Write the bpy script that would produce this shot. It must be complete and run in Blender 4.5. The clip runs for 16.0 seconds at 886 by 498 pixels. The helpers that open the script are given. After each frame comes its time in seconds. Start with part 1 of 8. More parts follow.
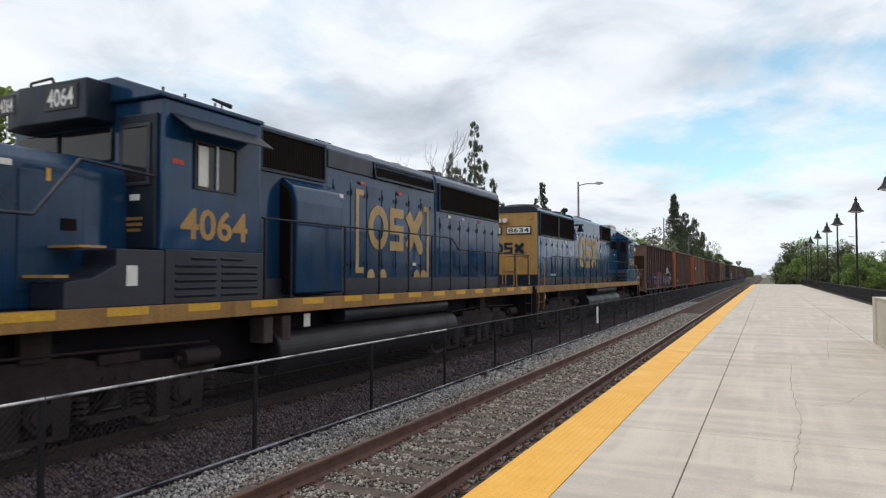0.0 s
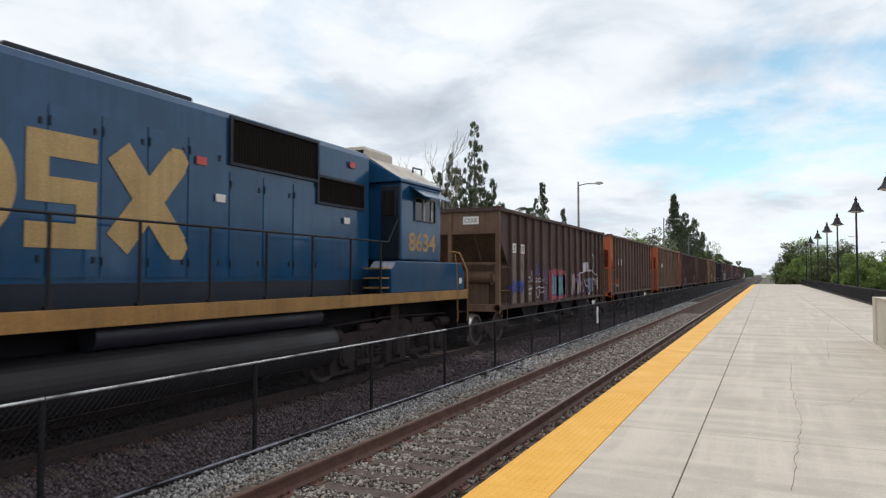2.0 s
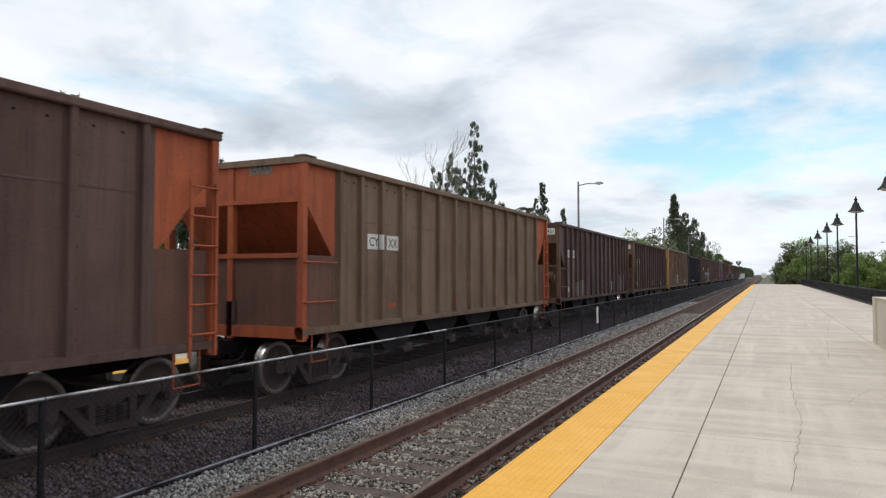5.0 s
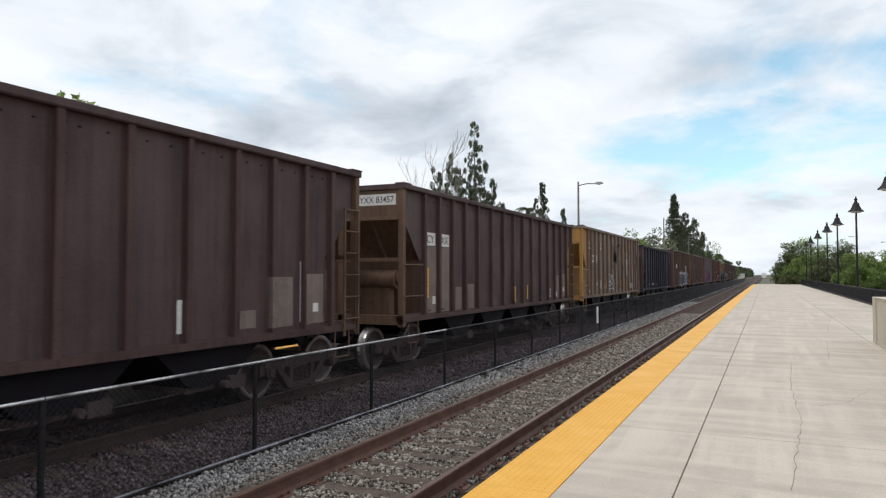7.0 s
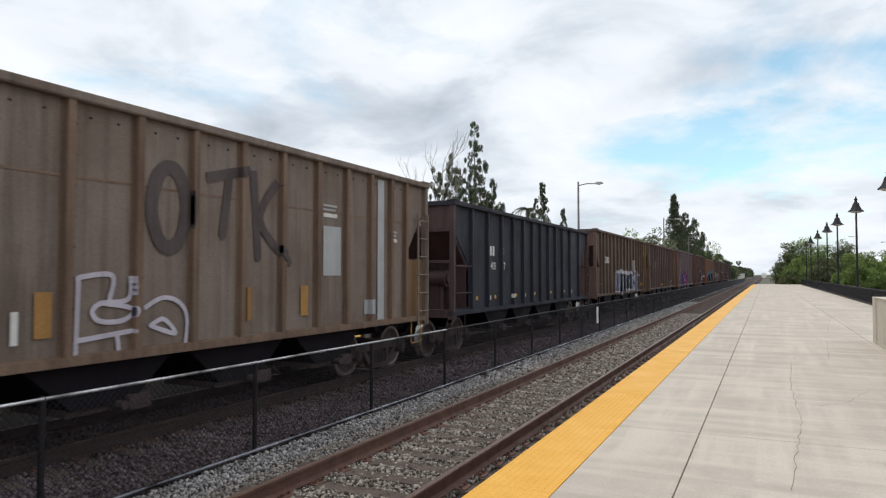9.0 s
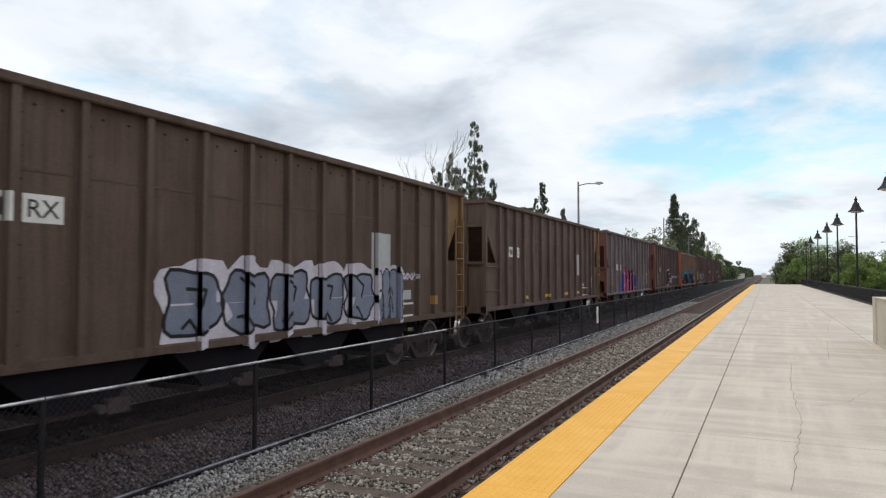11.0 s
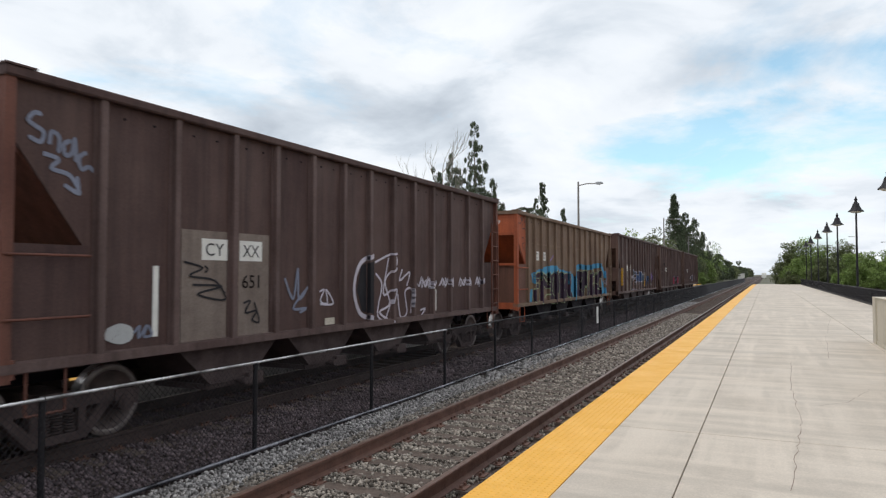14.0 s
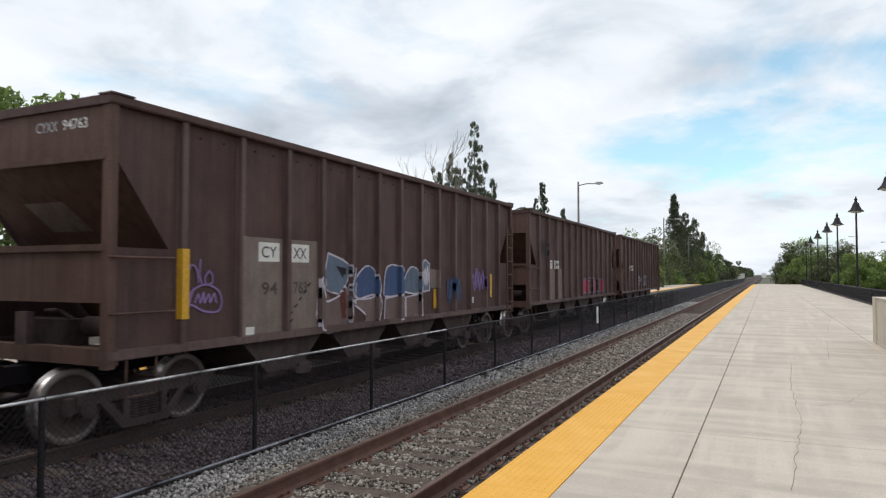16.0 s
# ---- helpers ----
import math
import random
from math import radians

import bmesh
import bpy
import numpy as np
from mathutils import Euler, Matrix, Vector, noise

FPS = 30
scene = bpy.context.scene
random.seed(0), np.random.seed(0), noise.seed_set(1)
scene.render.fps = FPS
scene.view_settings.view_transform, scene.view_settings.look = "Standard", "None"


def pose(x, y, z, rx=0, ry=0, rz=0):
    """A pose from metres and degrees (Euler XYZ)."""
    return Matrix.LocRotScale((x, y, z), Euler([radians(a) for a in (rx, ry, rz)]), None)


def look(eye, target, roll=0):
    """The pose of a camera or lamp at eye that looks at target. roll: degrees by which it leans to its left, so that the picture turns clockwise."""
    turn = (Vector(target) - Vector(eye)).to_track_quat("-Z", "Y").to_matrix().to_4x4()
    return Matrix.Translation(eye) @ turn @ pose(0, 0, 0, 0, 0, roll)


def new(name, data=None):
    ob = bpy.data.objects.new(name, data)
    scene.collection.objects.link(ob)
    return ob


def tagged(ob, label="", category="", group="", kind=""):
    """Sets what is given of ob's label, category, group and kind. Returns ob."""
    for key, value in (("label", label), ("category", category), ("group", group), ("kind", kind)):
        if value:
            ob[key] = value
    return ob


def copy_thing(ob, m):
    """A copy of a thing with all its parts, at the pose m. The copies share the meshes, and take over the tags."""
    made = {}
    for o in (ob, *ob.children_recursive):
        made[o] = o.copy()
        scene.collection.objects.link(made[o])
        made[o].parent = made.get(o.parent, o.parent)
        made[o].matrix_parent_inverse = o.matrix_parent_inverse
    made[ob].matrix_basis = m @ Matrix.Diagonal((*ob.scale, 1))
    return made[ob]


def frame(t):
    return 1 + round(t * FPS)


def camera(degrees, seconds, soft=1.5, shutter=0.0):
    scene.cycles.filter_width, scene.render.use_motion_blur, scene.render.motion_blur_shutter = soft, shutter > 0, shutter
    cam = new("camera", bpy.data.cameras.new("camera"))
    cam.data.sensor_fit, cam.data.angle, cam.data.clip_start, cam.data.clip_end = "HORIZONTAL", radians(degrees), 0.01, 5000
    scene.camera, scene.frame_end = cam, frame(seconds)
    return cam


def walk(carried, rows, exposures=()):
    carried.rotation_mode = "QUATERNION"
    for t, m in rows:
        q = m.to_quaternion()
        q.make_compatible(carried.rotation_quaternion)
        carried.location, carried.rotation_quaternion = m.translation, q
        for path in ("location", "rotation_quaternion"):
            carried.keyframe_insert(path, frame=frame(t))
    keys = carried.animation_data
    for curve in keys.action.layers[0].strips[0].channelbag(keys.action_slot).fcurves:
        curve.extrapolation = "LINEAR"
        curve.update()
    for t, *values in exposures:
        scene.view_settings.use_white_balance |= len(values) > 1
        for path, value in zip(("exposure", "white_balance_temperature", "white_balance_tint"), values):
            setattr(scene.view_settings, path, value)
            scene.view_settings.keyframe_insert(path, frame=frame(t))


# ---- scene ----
cam = camera(65.9, 16.0, 1.25, 0.08)
EYE = (0.0, 0.0, 2.09)
PITCH, YAW = 2.13, 25.3
walk(cam, [(0.0, pose(*EYE, 90 + PITCH, 0, YAW)), (16.0, pose(*EYE, 90 + PITCH, 0, YAW))])
scene.view_settings.exposure = 0.14

# the train's way: where the front of the first hopper stands at each second
def train_y(t):
    return 45.0 - 13.16 * t - 0.0705 * t * t

# ---- world and sun ----
SUN_ELEV, SUN_AZ = 58.0, 235.0
world = bpy.data.worlds.new("sky")
scene.world = world
world.use_nodes = True
def build_world():
    nt = world.node_tree
    n, l = nt.nodes, nt.links
    n.clear()
    out = n.new("ShaderNodeOutputWorld")
    sky = n.new("ShaderNodeTexSky")
    sky.sky_type, sky.sun_disc = "NISHITA", False
    sky.sun_elevation, sky.sun_rotation = radians(SUN_ELEV), radians(SUN_AZ)
    sky.air_density, sky.dust_density = 1.0, 0.5
    b1 = n.new("ShaderNodeBackground")
    b1.inputs[1].default_value = 0.15
    sky.ozone_density = 0.7
    haze = n.new("ShaderNodeMix"); haze.data_type, haze.blend_type = "RGBA", "MULTIPLY"
    haze.inputs[0].default_value = 1.0
    haze.inputs[7].default_value = (0.94, 1.22, 1.13, 1)
    l.new(sky.outputs[0], haze.inputs[6]); l.new(haze.outputs[2], b1.inputs[0])
    tc = n.new("ShaderNodeTexCoord")
    sep = n.new("ShaderNodeSeparateXYZ")
    l.new(tc.outputs["Generated"], sep.inputs[0])
    # project the direction onto a cloud layer, so clouds flatten towards the horizon
    add = n.new("ShaderNodeMath"); add.operation = "ADD"; add.inputs[1].default_value = 0.24
    l.new(sep.outputs[2], add.inputs[0])
    mx = n.new("ShaderNodeMath"); mx.operation = "MAXIMUM"; mx.inputs[1].default_value = 0.2
    l.new(add.outputs[0], mx.inputs[0])
    comb = n.new("ShaderNodeCombineXYZ")
    for i in (0, 1):
        d = n.new("ShaderNodeMath"); d.operation = "DIVIDE"
        l.new(sep.outputs[i], d.inputs[0]); l.new(mx.outputs[0], d.inputs[1])
        l.new(d.outputs[0], comb.inputs[i])
    def noise_node(scale, detail, rough, w):
        t = n.new("ShaderNodeTexNoise"); t.noise_dimensions = "4D"
        t.inputs["W"].default_value = w
        t.inputs["Scale"].default_value, t.inputs["Detail"].default_value, t.inputs["Roughness"].default_value = scale, detail, rough
        t.inputs["Distortion"].default_value = 0.4
        l.new(comb.outputs[0], t.inputs["Vector"])
        return t
    def ramp(src, stops):
        r = n.new("ShaderNodeValToRGB")
        e = r.color_ramp.elements
        e[0].position, e[0].color = stops[0][0], (*stops[0][1], 1)
        e[1].position, e[1].color = stops[-1][0], (*stops[-1][1], 1)
        for p, c in stops[1:-1]:
            x = e.new(p); x.color = (*c, 1)
        l.new(src, r.inputs[0])
        return r
    # soft regions of the sky, ragged by noise: the clear gap to the east, the grey undersides
    warp = n.new("ShaderNodeVectorMath"); warp.operation = "MULTIPLY_ADD"
    warp.inputs[1].default_value, warp.inputs[2].default_value = (0.34, 0.34, 0.16), (-0.17, -0.17, -0.08)
    l.new(noise_node(2.6, 6, 0.6, 3.1).outputs["Color"], warp.inputs[0])
    bent = n.new("ShaderNodeVectorMath"); bent.operation = "ADD"
    l.new(tc.outputs["Generated"], bent.inputs[0]); l.new(warp.outputs[0], bent.inputs[1])
    def region(azimuth, height, wide, tall, inner, outer, top):
        """1 inside an oval of the sky round a compass direction, 0 outside it."""
        d = (math.sin(radians(azimuth)) * math.cos(radians(height)), math.cos(radians(azimuth)) * math.cos(radians(height)), math.sin(radians(height)))
        off = n.new("ShaderNodeVectorMath"); off.operation = "SUBTRACT"; off.inputs[1].default_value = d
        l.new(bent.outputs[0], off.inputs[0])
        sc = n.new("ShaderNodeVectorMath"); sc.operation = "MULTIPLY"; sc.inputs[1].default_value = (1 / wide, 1 / wide, 1 / tall)
        l.new(off.outputs[0], sc.inputs[0])
        le = n.new("ShaderNodeVectorMath"); le.operation = "LENGTH"
        l.new(sc.outputs[0], le.inputs[0])
        r = n.new("ShaderNodeMapRange"); r.interpolation_type = "SMOOTHSTEP"
        r.inputs[1].default_value, r.inputs[2].default_value, r.inputs[3].default_value, r.inputs[4].default_value = inner, outer, top, 0.0
        l.new(le.outputs["Value"], r.inputs[0])
        return r.outputs[0]
    def calc(op, p, q):
        k = n.new("ShaderNodeMath"); k.operation = op
        for i, v in enumerate((p, q)):
            if isinstance(v, float): k.inputs[i].default_value = v
            else: l.new(v, k.inputs[i])
        return k.outputs[0]
    clear = calc("MAXIMUM", region(3.0, 9.5, 0.30, 0.07, 0.35, 1.25, 0.27), region(7.0, 14.0, 0.3, 0.05, 0.3, 1.2, 0.17))
    lift = calc("SUBTRACT", calc("ADD", noise_node(1.9, 8, 0.6, 9.4).outputs["Fac"], 0.10), clear)
    full = ramp(lift, [(0.30, (0.2, 0.2, 0.2)), (0.43, (0.72, 0.72, 0.72)), (0.52, (1, 1, 1))])
    grey = calc("MAXIMUM", region(-36.0, 13.0, 0.30, 0.06, 0.2, 1.3, 0.17), region(-1.0, 16.0, 0.2, 0.04, 0.2, 1.3, 0.05))
    grey = calc("MAXIMUM", grey, region(-4.0, 4.0, 0.4, 0.05, 0.2, 1.3, 0.04))
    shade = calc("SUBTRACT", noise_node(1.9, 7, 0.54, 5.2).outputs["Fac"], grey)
    tone = ramp(shade, [(0.22, (0.46, 0.515, 0.585)), (0.38, (0.64, 0.70, 0.77)), (0.47, (0.795, 0.84, 0.895)), (0.58, (0.87, 0.905, 0.945))])
    b2 = n.new("ShaderNodeBackground")
    b2.inputs[1].default_value = 1.0
    l.new(tone.outputs[0], b2.inputs[0])
    mix = n.new("ShaderNodeMixShader")
    l.new(full.outputs[0], mix.inputs[0])
    l.new(b1.outputs[0], mix.inputs[1]); l.new(b2.outputs[0], mix.inputs[2])
    l.new(mix.outputs[0], out.inputs[0])
build_world()
sun = new("sun", bpy.data.lights.new("sun", "SUN"))
sun.data.energy, sun.data.angle, sun.data.color = 0.9, radians(14), (1.0, 0.96, 0.9)
a, e = radians(SUN_AZ), radians(SUN_ELEV)
sun.matrix_basis = look((0, 0, 0), (-math.sin(a) * math.cos(e), -math.cos(a) * math.cos(e), -math.sin(e)))

# ---- materials ----
def surface(name, base, dirt=None, amount=0.4, scale=1.5, rough=0.75, metal=0.0, streak=0.0, bump=0.15, fine=40.0, island=0.0, spread=0.25, smear=0.0, gloss=0.5):
    """A worn surface: patches of dirt, vertical streaks, fine grain and relief, all in the thing's own space."""
    m = bpy.data.materials.new(name)
    m.use_nodes = True
    nt = m.node_tree
    n, l = nt.nodes, nt.links
    b = n["Principled BSDF"]
    b.inputs["Roughness"].default_value, b.inputs["Metallic"].default_value = rough, metal
    b.inputs["Specular IOR Level"].default_value = gloss
    tc = n.new("ShaderNodeTexCoord")
    info = n.new("ShaderNodeObjectInfo")
    w = n.new("ShaderNodeMath"); w.operation = "MULTIPLY"; w.inputs[1].default_value = 37.0
    l.new(info.outputs["Random"], w.inputs[0])
    def noise_tex(sc, detail, vec=None, rg=0.6):
        t = n.new("ShaderNodeTexNoise"); t.noise_dimensions = "4D"
        t.inputs["Scale"].default_value, t.inputs["Detail"].default_value, t.inputs["Roughness"].default_value = sc, detail, rg
        l.new(vec if vec else tc.outputs["Object"], t.inputs["Vector"])
        l.new(w.outputs[0], t.inputs["W"])
        return t.outputs["Fac"]
    def ramp(src, lo, hi):
        r = n.new("ShaderNodeMapRange"); r.inputs[1].default_value, r.inputs[2].default_value = lo, hi
        l.new(src, r.inputs[0])
        return r.outputs[0]
    def mix(fac, a, c, kind="MIX"):
        x = n.new("ShaderNodeMix"); x.data_type, x.blend_type = "RGBA", kind
        for s, v in ((x.inputs[0], fac), (x.inputs[6], a), (x.inputs[7], c)):
            if isinstance(v, (int, float)): s.default_value = v
            elif isinstance(v, tuple): s.default_value = (*v, 1) if len(v) == 3 else v
            else: l.new(v, s)
        return x.outputs[2]
    dirt = dirt or tuple(c * 0.6 for c in base)
    big = ramp(noise_tex(scale, 6), 0.38, 0.68)
    mul = n.new("ShaderNodeMath"); mul.operation = "MULTIPLY"; mul.inputs[1].default_value = amount
    l.new(big, mul.inputs[0])
    col = mix(mul.outputs[0], base, dirt)
    if streak:
        mp = n.new("ShaderNodeMapping"); mp.inputs["Scale"].default_value = (7.0, 7.0, 0.35)
        l.new(tc.outputs["Object"], mp.inputs[0])
        s = ramp(noise_tex(1.0, 5, mp.outputs[0]), 0.45, 0.75)
        ms = n.new("ShaderNodeMath"); ms.operation = "MULTIPLY"; ms.inputs[1].default_value = streak
        l.new(s, ms.inputs[0])
        col = mix(ms.outputs[0], col, tuple(c * 0.45 for c in dirt))
        s2 = ramp(noise_tex(2.3, 5, mp.outputs[0]), 0.58, 0.8)
        m2 = n.new("ShaderNodeMath"); m2.operation = "MULTIPLY"; m2.inputs[1].default_value = streak * 0.5
        l.new(s2, m2.inputs[0])
        col = mix(m2.outputs[0], col, tuple(min(1, c * 1.6 + 0.02) for c in base))
    if smear:
        for sx, sy, gain in ((2.6, 0.16, 1.20), (0.22, 1.9, 0.76), (0.9, 0.9, 1.12), (5.5, 0.45, 0.86), (0.5, 3.4, 1.14)):
            mp = n.new("ShaderNodeMapping"); mp.inputs["Scale"].default_value = (sx, sy, 1.0)
            pos = n.new("ShaderNodeNewGeometry")
            l.new(pos.outputs["Position"], mp.inputs[0])
            t = n.new("ShaderNodeTexNoise"); t.inputs["Scale"].default_value, t.inputs["Detail"].default_value = 1.0, 5
            l.new(mp.outputs[0], t.inputs["Vector"])
            k = n.new("ShaderNodeMath"); k.operation = "MULTIPLY"; k.inputs[1].default_value = smear
            l.new(ramp(t.outputs["Fac"], 0.46, 0.72), k.inputs[0])
            col = mix(k.outputs[0], col, tuple(min(0.9, c * gain) for c in base))
    g = noise_tex(fine, 4, None, 0.7)
    lo, hi = 1 - spread, 1 + spread
    gr = n.new("ShaderNodeMapRange"); gr.inputs[1].default_value, gr.inputs[2].default_value, gr.inputs[3].default_value, gr.inputs[4].default_value = 0.3, 0.7, lo, hi
    l.new(g, gr.inputs[0])
    vm = n.new("ShaderNodeVectorMath"); vm.operation = "SCALE"
    l.new(col, vm.inputs[0]); l.new(gr.outputs[0], vm.inputs["Scale"])
    last = vm.outputs[0]
    if island:
        geo = n.new("ShaderNodeNewGeometry")
        ir = n.new("ShaderNodeMapRange"); ir.inputs[3].default_value, ir.inputs[4].default_value = 1 - island, 1 + island
        l.new(geo.outputs["Random Per Island"], ir.inputs[0])
        v2 = n.new("ShaderNodeVectorMath"); v2.operation = "SCALE"
        l.new(last, v2.inputs[0]); l.new(ir.outputs[0], v2.inputs["Scale"])
        last = v2.outputs[0]
    l.new(last, b.inputs["Base Color"])
    rr = n.new("ShaderNodeMapRange"); rr.inputs[3].default_value, rr.inputs[4].default_value = max(0.05, rough - 0.12), min(1, rough + 0.12)
    l.new(big, rr.inputs[0]); l.new(rr.outputs[0], b.inputs["Roughness"])
    if bump:
        bp = n.new("ShaderNodeBump"); bp.inputs["Strength"].default_value, bp.inputs["Distance"].default_value = bump, 0.02
        l.new(g, bp.inputs["Height"]); l.new(bp.outputs[0], b.inputs["Normal"])
    return m

def glass_mat(name, col=(0.016, 0.013, 0.012), rough=0.05):
    m = bpy.data.materials.new(name); m.use_nodes = True
    b = m.node_tree.nodes["Principled BSDF"]
    b.inputs["Base Color"].default_value = (*col, 1)
    b.inputs["Roughness"].default_value = rough
    b.inputs["Specular IOR Level"].default_value = 0.4
    return m

CONCRETE = surface("platform_concrete", (0.545, 0.475, 0.40), (0.39, 0.335, 0.28), 0.6, 0.6, 0.85, bump=0.08, fine=60, spread=0.12, smear=0.95)
CONCRETE_OLD = surface("weathered_concrete", (0.34, 0.32, 0.30), (0.2, 0.19, 0.18), 0.6, 1.2, 0.9, streak=0.3, bump=0.15)
BEIGE = surface("beige_stucco", (0.56, 0.51, 0.42), (0.42, 0.38, 0.31), 0.3, 1.5, 0.9, streak=0.15, bump=0.1, spread=0.08)
YELLOW_TILE = surface("yellow_tactile", (0.84, 0.435, 0.055), (0.70, 0.34, 0.05), 0.45, 2.0, 0.6, bump=0.05, spread=0.08)
RAIL_RUST = surface("rusty_rail", (0.125, 0.058, 0.04), (0.06, 0.03, 0.023), 0.6, 4.0, 0.7, bump=0.2)
# darker rail copy for the far track, under-train shade put into its colour
RAIL_SHADED = surface("sooty_rail", (0.05, 0.03, 0.027), (0.036, 0.024, 0.022), 0.6, 4.0, 0.75, bump=0.2)
RAIL_TOP = surface("polished_railhead", (0.19, 0.125, 0.10), (0.11, 0.066, 0.05), 0.5, 3.0, 0.42, metal=0.35, bump=0.0)
TIE_WOOD = surface("weathered_tie", (0.122, 0.092, 0.077), (0.058, 0.044, 0.037), 0.6, 5.0, 0.9, streak=0.0, bump=0.5, fine=25, spread=0.35, gloss=0.25)
BALLAST = surface("ballast_bed", (0.085, 0.063, 0.055), (0.042, 0.031, 0.028), 0.7, 1.0, 0.95, bump=1.0, fine=26, spread=0.6, gloss=0.15)
STONES = surface("ballast_stones", (0.285, 0.252, 0.218), (0.145, 0.122, 0.105), 0.6, 1.2, 0.9, bump=0.3, fine=50, island=0.75, spread=0.25, gloss=0.25)
# stones beside and under the train; the shade there darkens their base colour
STONES_DARK = surface("sooty_ballast_stones", (0.15, 0.116, 0.124), (0.08, 0.06, 0.065), 0.6, 1.2, 0.95, bump=0.3, fine=50, island=0.5, spread=0.25, gloss=0.2)
STONES_PALE = surface("pale_ballast_stones", (0.33, 0.31, 0.30), (0.155, 0.14, 0.136), 0.5, 1.5, 0.9, bump=0.3, fine=50, island=0.7, spread=0.25)
GROUND = surface("trackside_soil", (0.13, 0.12, 0.085), (0.06, 0.075, 0.03), 0.9, 0.25, 0.95, bump=0.5, fine=8, spread=0.4)
BLACK_STEEL = surface("black_coated_steel", (0.010, 0.009, 0.012), (0.024, 0.021, 0.024), 0.4, 6.0, 0.55, bump=0.05, gloss=0.3)
GALV = surface("galvanised_pipe", (0.42, 0.43, 0.45), (0.2, 0.2, 0.21), 0.4, 8.0, 0.4, metal=0.7, bump=0.05)
PIPE_WORN = surface("worn_pipe", (0.62, 0.62, 0.64), (0.05, 0.045, 0.045), 1.0, 2.4, 0.34, metal=0.6, bump=0.05)
# black pipe; the pale patches are sky glints painted into its colour
PIPE_BLACK = surface("glossy_black_pipe", (0.02, 0.019, 0.024), (0.42, 0.42, 0.47), 0.9, 1.3, 0.25, metal=0.5, bump=0.03)
LOCO_BLUE = surface("faded_blue_paint", (0.009, 0.046, 0.118), (0.007, 0.020, 0.044), 0.8, 0.9, 0.17, streak=0.4, bump=0.012, spread=0.14, gloss=0.42)
LOCO_DARK = surface("dark_blue_paint", (0.006, 0.013, 0.027), (0.005, 0.008, 0.014), 0.6, 1.2, 0.5, streak=0.3, bump=0.06, gloss=0.35)
LOCO_NAVY = surface("bright_blue_paint", (0.012, 0.068, 0.160), (0.009, 0.040, 0.090), 0.6, 1.0, 0.15, streak=0.35, bump=0.01, spread=0.12, gloss=0.42)
GOLD_PALE = surface("chalky_gold_paint", (0.46, 0.31, 0.125), (0.30, 0.19, 0.085), 0.6, 1.4, 0.6, streak=0.35, bump=0.03)
LOCO_GREY = surface("blue_grey_paint", (0.019, 0.021, 0.036), (0.010, 0.011, 0.018), 0.6, 1.4, 0.5, streak=0.35, bump=0.06)
GOLD = surface("faded_gold_paint", (0.42, 0.235, 0.06), (0.22, 0.13, 0.06), 0.55, 1.6, 0.55, streak=0.35, bump=0.05)
GOLD_DULL = surface("dusty_gold_sill", (0.34, 0.175, 0.045), (0.17, 0.092, 0.035), 0.7, 1.6, 0.65, streak=0.45, bump=0.08)
YELLOW_REFLEX = surface("yellow_reflector", (0.62, 0.34, 0.02), (0.4, 0.24, 0.04), 0.4, 4.0, 0.4, bump=0.0)
GRILLE = surface("black_grille", (0.009, 0.006, 0.006), (0.016, 0.010, 0.009), 0.6, 3.0, 0.8, bump=0.3, gloss=0.12)
UNDER = surface("oily_underframe", (0.008, 0.006, 0.009), (0.016, 0.012, 0.016), 0.6, 2.0, 0.75, bump=0.25, gloss=0.15)
TANK_BLACK = surface("oily_tank_paint", (0.013, 0.011, 0.014), (0.024, 0.020, 0.023), 0.5, 1.2, 0.5, streak=0.3, bump=0.05, gloss=0.3)
LOCO_TRUCK = surface("sooty_truck_casting", (0.036, 0.025, 0.025), (0.016, 0.011, 0.012), 0.65, 3.0, 0.8, bump=0.3, gloss=0.2)
TRUCK = surface("dusty_truck_casting", (0.082, 0.058, 0.056), (0.034, 0.024, 0.024), 0.65, 3.0, 0.85, bump=0.3, gloss=0.25)
WHEEL = surface("wheel_plate", (0.075, 0.05, 0.046), (0.026, 0.02, 0.019), 0.6, 4.0, 0.7, bump=0.2)
RIM = surface("polished_wheel_rim", (0.46, 0.44, 0.43), (0.25, 0.23, 0.22), 0.5, 6.0, 0.33, metal=0.9, bump=0.0)
RIM_FACE = surface("dusty_rim_face", (0.23, 0.195, 0.185), (0.12, 0.10, 0.096), 0.5, 6.0, 0.5, metal=0.4, bump=0.05)
WHITE = surface("white_paint", (0.72, 0.71, 0.68), (0.45, 0.43, 0.4), 0.4, 3.0, 0.6, streak=0.2, bump=0.02, spread=0.06)
LETTER_BLACK = surface("black_lettering", (0.02, 0.02, 0.022), None, 0.2, 6.0, 0.6, bump=0)
CREAM = surface("cream_roof_paint", (0.55, 0.5, 0.42), (0.33, 0.29, 0.24), 0.6, 1.6, 0.6, streak=0.2, bump=0.05)
RED = surface("red_sticker", (0.5, 0.06, 0.05), None, 0.3, 5.0, 0.5, bump=0)
GREY_PATCH = surface("grey_paint_patch", (0.42, 0.43, 0.44), (0.3, 0.3, 0.3), 0.4, 2.0, 0.6, streak=0.2, bump=0.03, spread=0.08)
DULL_PATCH = surface("dull_paint_patch", (0.20, 0.158, 0.135), (0.135, 0.102, 0.088), 0.6, 2.0, 0.8, streak=0.4, bump=0.05)
GLASS = glass_mat("cab_glass")
BARK = surface("bark", (0.16, 0.135, 0.11), (0.08, 0.065, 0.05), 0.6, 3.0, 0.9, bump=0.6, fine=14)
